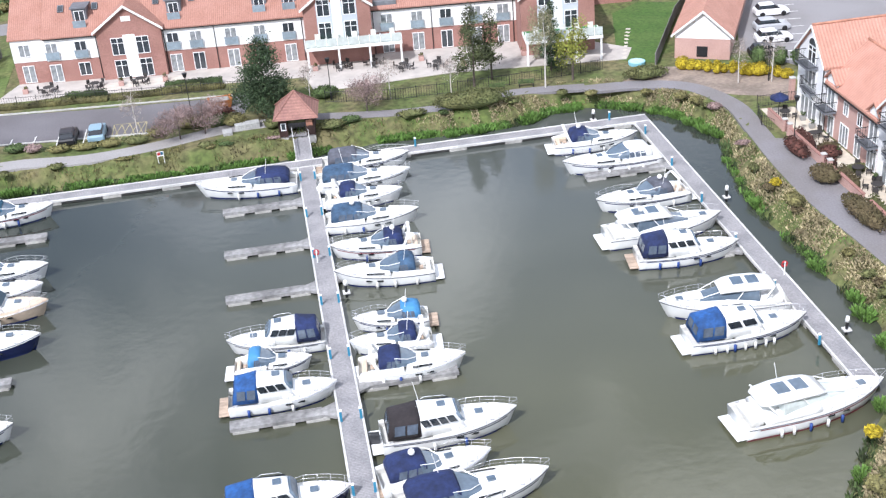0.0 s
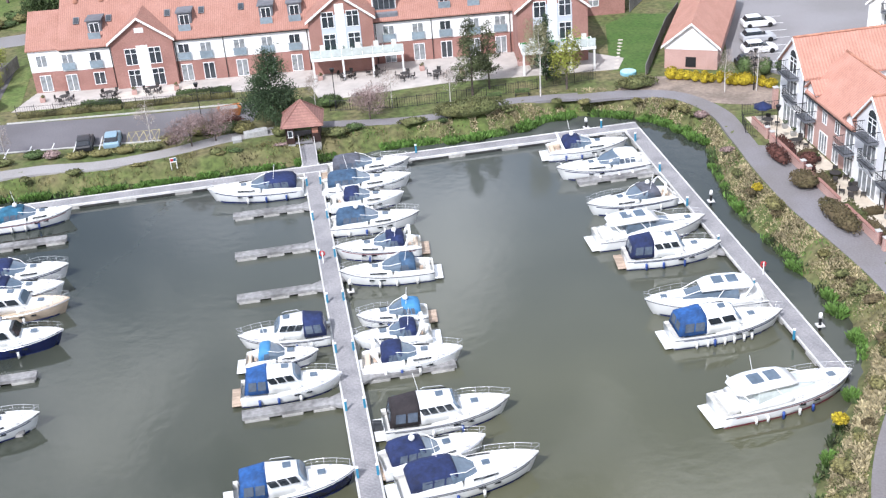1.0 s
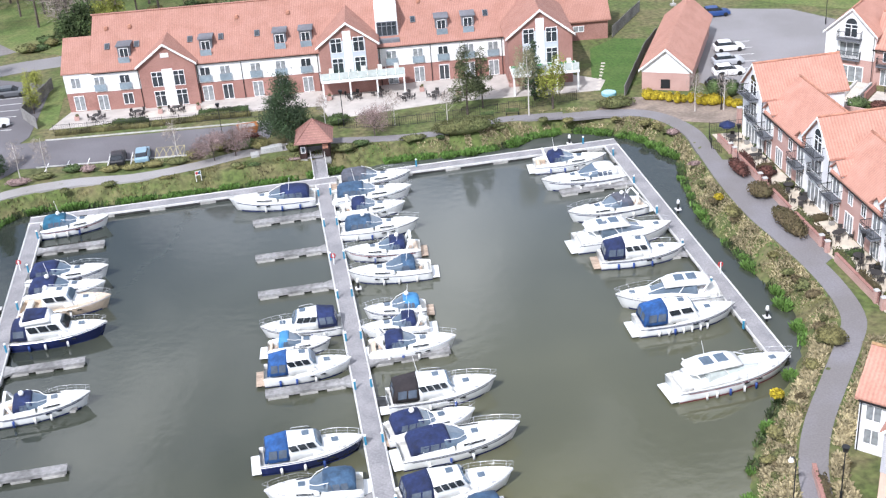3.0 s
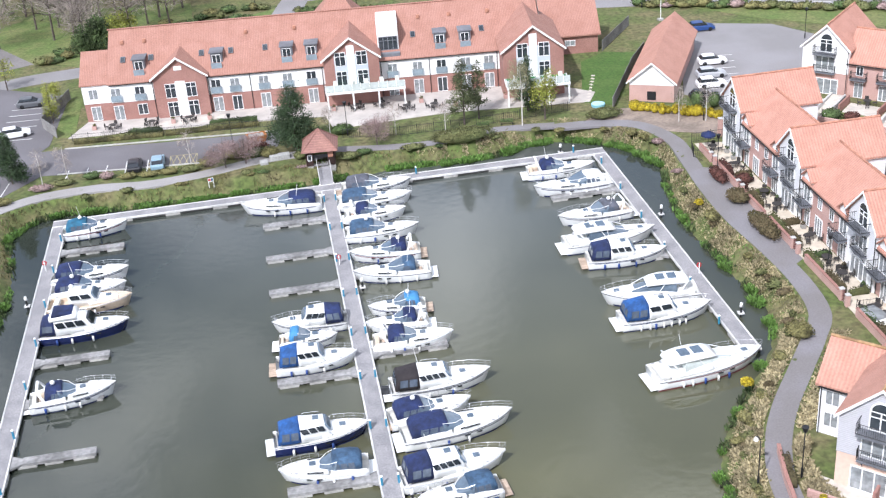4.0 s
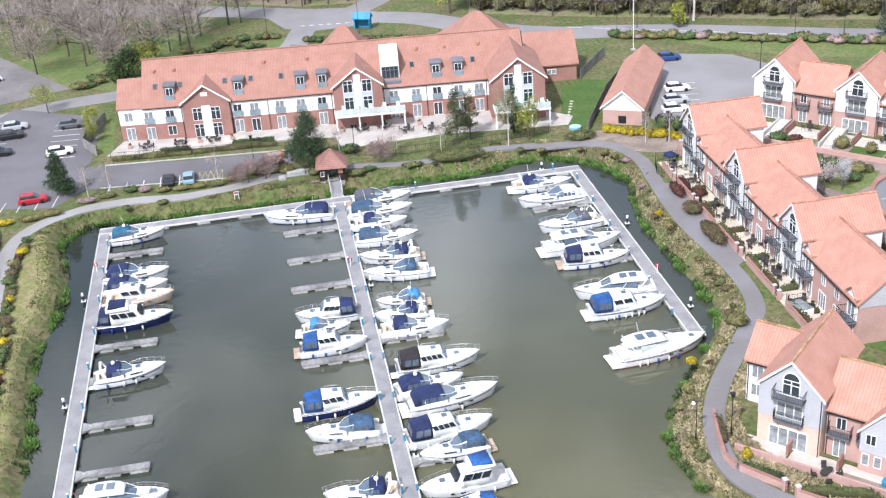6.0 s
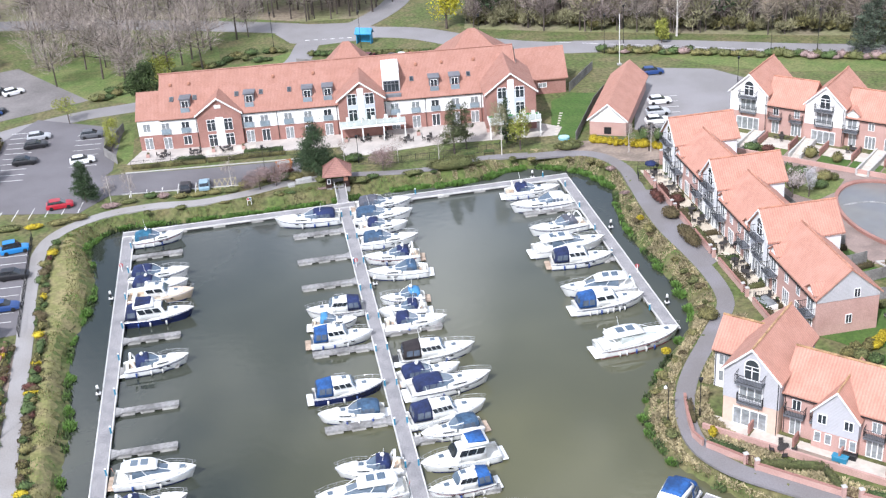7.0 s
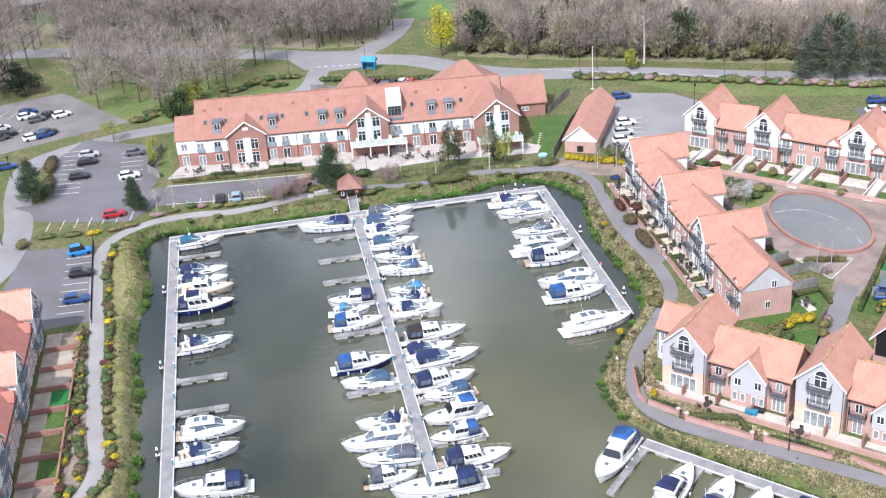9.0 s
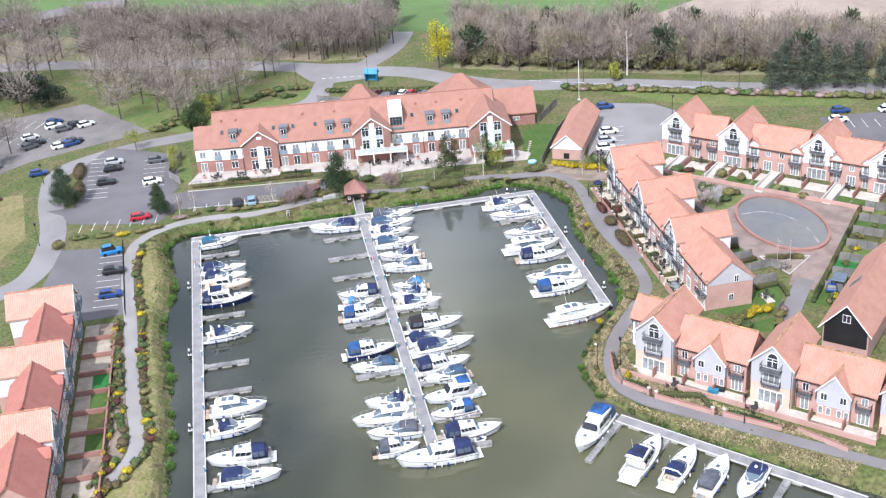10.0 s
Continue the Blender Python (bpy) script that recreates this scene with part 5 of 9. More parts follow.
    if stripe is not None or (rng.random() < 0.45 and hull is WHITE):
        tone = stripe or rng.choice((NAVYH, GREYC, NAVYH, MAROON))
        for s in (-1, 1):
            bm = bmesh.new()
            for i in range(1, N - 2):
                p, q, p2, q2 = Vector(rings[i][0]), Vector(rings[i][1]), Vector(rings[i + 1][0]), Vector(rings[i + 1][1])
                quad = (p.lerp(q, 0.6), p2.lerp(q2, 0.6), p2.lerp(q2, 0.85), p.lerp(q, 0.85))
                bm.faces.new([bm.verts.new((v.x, s * (abs(v.y) + 0.012), v.z)) for v in quad])
            bmesh.ops.remove_doubles(bm, verts=bm.verts, dist=0.001)
            part("hull_stripe", bm, tone, ob, "thin dark hull stripe")
    # hull portlights
    for s in (-1, 1):
        for u in (0.55, 0.66):
            b = bw(u) * 0.985
            part("portlight", boxes((X(u) - 0.25, X(u) + 0.25, min(s * (b - 0.06), s * (b + 0.012)), max(s * (b - 0.06), s * (b + 0.012)), sheer(u) * 0.62, sheer(u) * 0.62 + 0.14)), GLASS, ob)
    if rails:
        bm = bmesh.new()
        us = [0.50 + 0.5 * k / 10 for k in range(11)]
        for top in (0.58, 0.30):
            left = [(X(min(u, 0.995)) + 0.10 * (u - 0.5) * L * 0.2, -max(bw(min(u, 0.98)) - 0.10, 0.08), sheer(u) + top * (0.45 + 0.55 * min(1, (u - 0.48) * 6))) for u in us]
            right = [(x, -y, z) for x, y, z in left[::-1]]
            tube(left + right, 0.016 if top > 0.5 else 0.008, bm, 4)
        for u in us[1::2]:
            for s in (-1, 1):
                y = s * max(bw(min(u, 0.98)) - 0.10, 0.08)
                x = X(min(u, 0.995))
                tube([(x, y, sheer(u) - 0.05), (x + 0.10 * (u - 0.5) * L * 0.2, y, sheer(u) + 0.58)], 0.014, bm, 4)
        part("pulpit_rail", bm, STEEL, ob, "polished bow rail", True)
    for k in range(fenders):
        for s in (-1, 1):
            u = 0.18 + 0.55 * (k + 0.3 * rng.random()) / max(1, fenders)
            bm = bmesh.new()
            bmesh.ops.create_cone(bm, cap_ends=True, segments=7, radius1=0.11, radius2=0.11, depth=0.55)
            bmesh.ops.translate(bm, vec=(X(u), s * (bw(u) + 0.10), 0.42), verts=bm.verts)
            part("fender", bm, FENDERB if rng.random() < 0.4 else FENDER, ob, smooth=True)
    if rng.random() < 0.6:
        bm = tube([(X(0.30), hb * 0.5, tops - 0.1), (X(0.27), hb * 0.5, tops + 1.5)], 0.022, None, 4)
        part("aerial", bm, LAMPW, ob, "thin white whip aerial")
    if rng.random() < 0.35:
        bm = bmesh.new()
        bmesh.ops.create_uvsphere(bm, u_segments=10, v_segments=6, radius=0.24)
        bmesh.ops.translate(bm, vec=(X(0.30), 0, tops + 0.25), verts=bm.verts)
        part("radar_dome", bm, WHITE, ob, smooth=True)
    if rng.random() < 0.18:
        bm = tube([(-L / 2 + 0.05, hb * 0.4, zd), (-L / 2 - 0.25, hb * 0.4, zd + 0.9)], 0.02, None, 4)
        part("ensign_staff", bm, TEAK, ob)
        bm = loft([[(-L / 2 - 0.25 + 0.02 * k, hb * 0.4 + 0.06 * math.sin(k), zd + 0.9 - 0.05 * k), (-L / 2 - 0.20 + 0.02 * k, hb * 0.4 + 0.06 * math.sin(k) + 0.02, zd + 0.9 - 0.05 * k), (-L / 2 - 0.12, hb * 0.4 + 0.06 * math.sin(k), zd + 0.45 - 0.06 * k)] for k in range(4)])
        part("ensign", bm, RED, ob, "furled red flag")
    return ob


boat((0.8, -1.6), (9.5, -2.3), 'sport', GREYC, WHITE, "white sports cruiser with a dark grey cockpit cover")
boat((-0.1, -5.5), (9.0, -6.3), 'sport', SLATE, WHITE, "white cabin cruiser with a slate blue canopy over the cockpit")
boat((0.4, -9.3), (7.7, -10.0), 'sport', NAVY, WHITE, "white sports boat with navy canvas and a dark hull stripe")
boat((0.0, -14.1), (8.5, -14.9), 'sport', SLATE, WHITE, "white cruiser with a rounded blue-grey canopy")
boat((7.8, -20.3), (-0.1, -19.6), 'sport', NAVY, WHITE, "white aft-cockpit cruiser with navy canvas at the stern")
boat((8.2, -25.0), (-0.1, -24.3), 'sport', SLATE, WHITE, "long white cruiser with a blue-grey stern canopy", arch=False)
boat((6.5, -32.3), (0.6, -31.8), 'sport', LBLUE, WHITE, "small white boat under a loose bright blue cover", arch=False)
boat((6.3, -35.5), (0.0, -35.0), 'sport', NAVY, WHITE, "white sports boat with a small navy hood")
boat((0.3, -38.4), (8.2, -39.1), 'sport', NAVY, WHITE, "white sports cruiser with a navy cockpit cover and clear panels")
boat((0.9, -46.7), (10.3, -46.7), 'hardtop', DARKC, WHITE, "white wheelhouse boat with a dark brown stern canopy", windows=4, outboard=True)
boat((0.2, -51.3), (7.7, -50.5), 'sport', NAVY, WHITE, "white sports cruiser with a navy canopy")
boat((0.9, -54.3), (10.8, -53.6), 'sport', NAVY, WHITE, "large white sports cruiser with navy canvas and teak platform")
boat((0.0, -60.0), (9.0, -59.1), 'hardtop', NAVY, WHITE, "large white cruiser with a navy stern cover", windows=4)
boat((7.8, -62.6), (0.9, -63.3), 'sport', SLATE, WHITE, "white sports boat with a slate blue hood")
boat((8.5, -67.9), (0.0, -68.7), 'fly', BLUE, WHITE, "white flybridge cruiser with blue covers", cw='none')
boat((6.9, -72.6), (0.0, -73.3), 'hardtop', BLUE, WHITE, "white cruiser with a teal-blue stern canopy")
boat((0.8, -78.6), (9.6, -78.4), 'hardtop', NAVY, WHITE, "large white cruiser with a navy stern cover", windows=4)
boat((4.8, -82.7), (-6.6, -83.0), 'hardtop', NAVY, WHITE, "big white motor yacht lying across the pontoon end", cw='full', fenders=6)
boat((-1.9, -4.4), (-11.6, -3.6), 'sport', NAVY, WHITE, "large white sports cruiser moored along the cross pontoon")
boat((-1.7, -33.0), (-9.2, -32.5), 'hardtop', NAVY, WHITE, "white cabin cruiser with a pale wheelhouse and navy stern")
boat((-8.7, -35.6), (-2.9, -36.1), 'sport', LBLUE, WHITE, "small boat with bright blue canvas and decks", arch=False, fenders=2)
boat((-9.2, -39.8), (-1.4, -40.1), 'hardtop', BLUE, WHITE, "white cruiser with a bright blue stern canopy", windows=3)
boat((-10.0, -52.1), (-1.6, -51.9), 'hardtop', BLUE, NAVYH, "navy-hulled cruiser with white topsides and blue canopy", windows=3)
boat((-2.3, -57.2), (-9.8, -56.7), 'sport', SLATE, WHITE, "white cruiser with a slate blue hood amidships")
boat((-1.7, -67.9), (-8.9, -67.1), 'sport', NAVY, WHITE, "white sports boat with a navy hood")
boat((-1.9, -71.5), (-11.3, -71.6), 'coupe', GREYC, WHITE, "large white sports cruiser with brown deck cushions", cw='none')
boat((-1.7, -75.8), (-9.7, -75.2), 'sport', GREYC, WHITE, "white sports cruiser with a dark radar arch cover")
boat((-8.8, -79.5), (-2.6, -79.5), 'hardtop', GREYC, WHITE, "small white cruiser with a grey stern cover", outboard=True)
boat((-32.9, -3.4), (-25.2, -3.1), 'sport', TEAL, WHITE, "white cruiser with a bright teal canopy and blue stripe")
boat((-32.8, -14.9), (-24.3, -15.6), 'sport', NAVY, WHITE, "white sports boat with navy canvas")
boat((-32.5, -18.2), (-24.4, -19.0), 'sport', NAVY, WHITE, "white sports boat with a navy hood and open rails")
boat((-32.4, -21.4), (-23.6, -22.2), 'hardtop', CREAM, CREAM, "beige wooden launch with a varnished deck", cw='none', windows=2)
boat((-32.7, -27.1), (-23.6, -27.5), 'fly', NAVY, NAVYH, "navy-hulled flybridge cruiser with navy covers")
boat((-32.2, -39.8), (-24.2, -39.2), 'sport', NAVY, WHITE, "white sports cruiser with a navy hood")
boat((-32.0, -62.3), (-23.3, -62.9), 'coupe', NAVY, WHITE, "large white cruiser with a long dark blue window band", cw='none', windows=4)
boat((-32.2, -68.1), (-24.2, -67.4), 'sport', NAVY, WHITE, "white sports cruiser with a navy cockpit cover")
boat((-23.6, -75.7), (-32.7, -75.2), 'hardtop', NAVY, WHITE, "white river cruiser with a tall navy stern canopy", windows=3)
boat((-31.3, -80.0), (-22.3, -80.7), 'sport', NAVY, WHITE, "white sports cruiser with a blue cockpit cover")
boat((23.8, -4.1), (32.3, -4.9), 'sport', NAVY, WHITE, "white sports cruiser with a navy canopy and radar arch")
boat((32.9, -9.5), (23.3, -9.8), 'sport', WHITE, WHITE, "white open sports boat with a curved cockpit", arch=False)
boat((32.8, -17.6), (24.1, -18.3), 'sport', GREYC, WHITE, "white sports cruiser with a grey hood and white arch")
boat((23.3, -24.1), (33.6, -24.0), 'coupe', WHITE, WHITE, "white motor yacht with smoked roof windows", cw='none', windows=3)
boat((24.7, -28.1), (33.3, -28.9), 'hardtop', NAVY, WHITE, "white cruiser with navy waterline and stern canopy", windows=3, stripe=NAVYH)
boat((33.6, -37.5), (23.8, -36.6), 'coupe', WHITE, WHITE, "white motor yacht with a long curved hardtop", cw='none', windows=2)
boat((24.4, -41.0), (33.7, -41.0), 'hardtop', BLUE, WHITE, "white cruiser with blue stern canopy and dark fenders", windows=2, fenders=7)
boat((24.3, -51.3), (35.0, -50.3), 'coupe', WHITE, WHITE, "white motor yacht with a maroon waterline stripe", cw='none', stripe=MAROON, windows=3, fenders=5)
boat((25.2, -79.2), (18.2, -87.2), 'fly', BLUE, WHITE, "white flybridge cruiser with bright blue covers")
boat((23.2, -94.6), (30.1, -87.4), 'fly', NAVY, WHITE, "white cruiser with a dark navy deck cover", cw='none')
boat((27.6, -97.4), (33.9, -90.9), 'sport', NAVY, WHITE, "white sports cruiser with a navy canopy")
boat((31.4, -100.3), (37.3, -94.0), 'sport', GREYC, WHITE, "white sports cruiser with a pale grey canopy")
boat((41.0, -97.2), (35.2, -103.3), 'sport', NAVY, WHITE, "white sports cruiser with a navy hood")


# ---- roads, paths and plots ----
def slab(name, points, z, mat, label, category="paving"):
    return tagged(link(name, prism(points, G - 0.25, z), mat), label, category, "", "structure")


def way(name, points, width, z, mat, label, category="path"):
    return tagged(link(name, ribbon(curve_line(points, 6), width, G - 0.25, z), mat), label, category, "", "structure")


PATH_E = [(30, 6.6), (36, 5.9), (40.8, 3.4), (43.2, -2.6), (42.9, -9.5), (42.3, -17.5), (42.2, -25.5), (42.9, -33.0), (43.2, -40.5), (42.4, -46.6), (40.0, -50.6), (36.6, -55.2), (32.8, -60.4), (30.2, -65.2), (28.7, -70.0), (28.6, -74.6), (30.6, -78.8), (34.6, -82.8), (39.4, -87.3), (45.0, -92.5), (51.2, -98.2), (75, -120)]
PATH_W = [(-53.5, -85.6), (-47.6, -79.2), (-43.3, -73.0), (-42.5, -67.3), (-43.4, -58.0), (-44.1, -45.9), (-44.8, -32.0), (-46.0, -14.8), (-45.0, -1.4), (-38.4, 5.0), (-30.5, 6.4), (-22.9, 5.5), (-16.0, 6.4), (-9, 8.4), (-2.6, 8.8)]
PATH_N = [(1.0, 8.8), (9.1, 7.0), (15.6, 6.8), (22.5, 8.3), (30.3, 7.3)]
way("pavement", PATH_E, 2.15, G + 0.022, PATHM, "grey tarmac footpath round the reed bank")
way("pavement", PATH_W, 2.2, G + 0.025, PATHP, "pale grey footpath along the west bank")
way("pavement", PATH_N, 1.7, G + 0.03, PATHM, "grey footpath behind the north bank")
slab("pavement", [(34.5, 7.3), (37.1, 4.9), (44.3, -0.1), (50.1, -3.1), (51.7, 3.4), (45.9, 8.2), (38.8, 10.5)], G + 0.012, material("bare_soil", (0.27, 0.215, 0.175), 0.95, vary=0.15), "bare earth bed under young trees", "soil bed")
slab("road", [(-64.0, 20.9), (-47.5, 21.8), (-35.1, 21.3), (-22.7, 19.3), (-11.9, 18.2), (-5.2, 17.8), (-6.4, 12.2), (-8.8, 10.9), (-16.2, 10.4), (-30.5, 11.7), (-37.1, 12.8), (-41.3, 7.4), (-53.1, 10.7), (-59.0, 13.0), (-60.4, 17.5)], G + 0.02, ASPH, "grey asphalt drive before the apartments", "road")
slab("car_park", [(-58.3, 17.0), (-57.5, 44.7), (-52.7, 53.7), (-36.4, 43.4), (-37.2, 23.4), (-40.8, 16.2)], G + 0.026, ASPH, "grey asphalt car park", "car park")
slab("pavement", [(-34.9, 25.2), (-14.3, 23.4), (0.9, 21.1), (1.6, 15.9), (17.6, 16.6), (37.0, 13.8), (38.7, 17.2), (30.5, 25.4), (-32.5, 31.0)], G + 0.035, PINKP, "pale pink paved terrace", "paving")
slab("pavement", [(-22.7, 27.3), (-13.0, 27.1), (-13.4, 24.9), (-23.0, 25.0)], G + 0.05, PAVE, "pale paved patio", "paving")
slab("car_park", [(-59.2, 0.6), (-47.6, -1.6), (-45.8, -29.0), (-57.4, -30.0), (-63.2, -27.2)], G + 0.02, ASPH, "grey asphalt private parking", "car park")
way("road", [(-90.5, -25.8), (-73.4, -17.0), (-64.0, -9.4), (-61.5, 7.3), (-63.8, 28.4), (-61.9, 43.8), (-46.3, 52.5), (-32.7, 55.0), (-17.1, 61.8), (-4.3, 68.4), (0.3, 81.5), (3.4, 89.1)], 5.2, G + 0.016, ROADM, "curving pale grey access road", "road")
way("road", [(-148.2, 142.5), (-80.4, 127.8), (-42.1, 114.6), (-5.8, 97.0), (5.9, 88.8), (22.5, 81.4), (34.4, 69.3), (46.5, 60.9), (60.1, 56.5), (74.2, 50.6), (103.5, 35.3), (133.0, 21.4), (203.8, -15.1), (420.6, -119.7)], 7.6, G + 0.03, ROADM, "pale grey main road past the wood", "road")
way("road", [(6.9, 87.3), (15.3, 95.1), (23.4, 108.2), (29.5, 130.1), (33.0, 161.5)], 6.2, G + 0.024, ROADM, "grey road into the wood", "road")
slab("road", [(-6.1, 92.2), (-3.3, 84.0), (3.0, 80.2), (14.3, 80.5), (17.7, 87.1), (10.9, 94.1), (1.9, 96.7)], G + 0.036, ROADM, "pale grey road junction tarmac", "road")
way("pavement", [(53.2, 62.0), (71.8, 54.5), (100.3, 40.7), (134.5, 26.2), (211.6, -11.4)], 1.8, G + 0.02, PATHM, "pale footway beside the main road")
slab("car_park", [(-2.1, 64.0), (9.5, 70.7), (29.9, 62.5), (35.2, 55.3), (24.2, 51.8), (4.6, 56.8)], G + 0.022, ASPH, "asphalt car park behind the apartments", "car park")
slab("car_park", [(49.9, 12.1), (57.4, 34.3), (61.5, 41.6), (73.0, 36.5), (79.6, 24.8), (70.3, 14.8), (60.7, 8.5), (55.2, 2.9)], G + 0.018, ROADM, "pale asphalt parking court", "car park")
slab("car_park", [(104, 15), (122.5, 13.5), (135.6, 6.5), (147.1, -7.8), (108.4, -21.9), (102, 4)], G + 0.018, ASPH, "dark asphalt parking court", "car park")
slab("car_park", [(-116.7, 40.5), (-91.0, 79.7), (-60.6, 88.1), (-44.0, 61.6), (-60.4, 55.2), (-70.8, 50.9), (-88.9, 35.9)], G + 0.018, material("gravel_park", (0.20, 0.185, 0.18), 0.95, vary=0.12, scale=3, patch=0.15), "pale gravel visitors' car park", "car park")
slab("pavement", [(64.6, -2.6), (70.2, -4.9), (91.5, -27.5), (86.5, -34.5), (77.8, -45.4), (68.2, -56.4), (65.0, -53.6), (69.8, -46.6), (64.2, -43.0), (61, -30), (60.5, -11.8)], G + 0.014, DRIVE, "brown block-paved court round the pond", "paving")
way("pavement", [(62.4, -15.9), (61.2, -7.2), (58.0, -0.3)], 3.0, G + 0.018, DRIVE, "brown block-paved drive", "paving")
way("road", [(68.6, -52.6), (64.9, -57.3), (61.2, -62.4), (57.9, -66.9), (53.5, -73.4)], 3.0, G + 0.02, PATHM, "narrow lane between the houses", "road")
# oval pond with a brick rim
pond = thing("ornamental_pond", "large shallow oval pond with a brick rim", "pond", 74.0, -31.3, G, 0, kind="structure")
oval = [(7.6 * math.cos(a) , 12.2 * math.sin(a)) for a in [2 * math.pi * k / 48 for k in range(48)]]
rim = bmesh.new()
rows_ = [[rim.verts.new((x * s, y * s, z)) for x, y in oval] for s, z in ((1.0, -0.1), (1.0, 0.45), (0.94, 0.45), (0.94, 0.05))]
for a, b in zip(rows_, rows_[1:]):
    for i in range(48):
        rim.faces.new((a[i], a[(i + 1) % 48], b[(i + 1) % 48], b[i]))
part("rim", rim, BRICK, pond, "low brick rim")
part("water_surface", prism([(x * 0.945, y * 0.945) for x, y in oval], 0.05, 0.15), material("pond_water", (0.155, 0.16, 0.168), 0.10, vary=0.05, scale=0.5, patch=0.09, colour2=(0.185, 0.178, 0.16)), pond, "still grey water")
# lawns and garden plots
for pts, mt, lb in (([(36.0, 14.0), (40.2, 30.0), (44.6, 33.2), (49.6, 31.0), (40.0, 11.4)], material("garden_lawn", (0.050, 0.105, 0.016), 0.95, vary=0.22, scale=3, patch=0.3, colour2=(0.068, 0.118, 0.024)), "bright mown green garden lawn"),
                    ([(49.4, -57.4), (58.6, -54.0), (60.8, -53.0), (63.2, -53.6), (62.8, -56.4), (60.2, -59.8), (56.6, -62.0), (52.4, -61.0)], MATS["garden_lawn"], "green lawn behind the terrace"),
                    ([(-35.5, 56.3), (-6.3, 67.6), (-2.4, 78.1), (-17.0, 71.2), (-40.7, 60.8)], LAWN, "mown grass verge"),
                    ([(-57.1, 58.1), (-43.6, 61.6), (-37.7, 63.0), (-18.1, 74.5), (-18.7, 88.0), (-44.5, 93.7), (-58.6, 79.9)], LAWN, "grass under the parkland trees"),
                    ([(-36.8, 25.9), (-34.0, 25.6), (-34.3, 41.8), (-37.0, 41.9)], LAWN, "narrow lawn beside the apartments"),
                    ([(61.8, 52.9), (105.4, 31.3), (120.0, 23.9), (114.2, 19.5), (83.7, 30.6), (72.7, 39.9)], LAWN, "long mown grass strip"),
                    ([(-37.2, 98.6), (-4.2, 102.2), (11.4, 99.6), (19.8, 111.2), (-9.4, 109.7), (-42.6, 109.5)], LAWN, "grass verge below the wood"),
                    ([(-140.4, -19.7), (-76, -12), (-66.9, 9.0), (-70, 32), (-99.3, 30.3), (-135.2, 19.6)], material("dry_field", (0.215, 0.185, 0.085), 0.95, vary=0.2, scale=1.5, patch=0.08, colour2=(0.12, 0.13, 0.04)), "dry rough field")):
    slab("lawn", pts, G + 0.01, mt, lb, "lawn")
# front gardens: pale patios, lawns, brick side walls
def plots(x, y, dx, dy, n, step, depth, side, mats, edge=0.75, edge_mat=PINKB, reach=0.5, patio=PAVE):
    """A row of front plots: from (x, y) along (dx, dy), reaching 'depth' to one side."""
    L = math.hypot(dx, dy)
    ux, uy = dx / L, dy / L
    nx, ny = (-uy * side, ux * side)
    for k in range(n):
        ax, ay = x + ux * step * k, y + uy * step * k
        bx, by = ax + ux * (step - 0.25), ay + uy * (step - 0.25)
        d1 = depth * 0.45
        quad = lambda f0, f1: [(ax + nx * f0, ay + ny * f0), (bx + nx * f0, by + ny * f0), (bx + nx * f1, by + ny * f1), (ax + nx * f1, ay + ny * f1)]
        slab("pavement", quad(0, d1), G + 0.03, patio, "pale paved patio", "paving")
        slab("lawn", quad(d1, depth), G + 0.026, mats[k % len(mats)], "small front garden plot", "garden")
        w = ribbon([(bx, by), (bx + nx * depth * reach, by + ny * depth * reach)], 0.22, G - 0.2, G + (1.15 if reach < 1 else 0.8))
        tagged(link("garden_wall", w, BRICK), "low brick garden wall between plots", "wall", "garden walls")
    w = ribbon([(x + nx * depth, y + ny * depth), (x + ux * step * n + nx * depth, y + uy * step * n + ny * depth)], 0.26, G - 0.2, G + edge)
    wall = tagged(link("boundary_wall", w, edge_mat), "low brick boundary wall with iron railings", "wall", "garden walls")
    return wall


SOIL = MATS["bare_soil"]
plots(31.9, -69.3, 1, -1, 8, 4.75, 2.9, -1, (PAVE, PAVE, SOIL, PAVE))
GLAWN, OLAWN = MATS["garden_lawn"], material("worn_lawn", (0.088, 0.092, 0.026), 0.95, vary=0.2, scale=3, patch=0.5)
BEIGE = material("beige_flags", (0.41, 0.355, 0.29), 0.85, vary=0.12, scale=2, patch=0.5)
plots(-52.3, -31.6, 0, -1, 9, 5.6, 5.2, 1, (SOIL, BEIGE, BEIGE, TURF, GLAWN, OLAWN, GLAWN), 0.7, BRICK, 1.0, BEIGE)
slab("pavement", [(-46.7, -31.5), (-45.8, -31.5), (-45.3, -46.0), (-44.6, -57.6), (-43.8, -67.4), (-44.5, -72.5), (-47.0, -76.6)], G + 0.012, SOIL, "brown planting bed beside the west path", "soil bed")
plots(65.6, 5.0, 1, -1, 9, 5.0, 8.0, -1, (GLAWN, LAWN, SOIL, GLAWN))


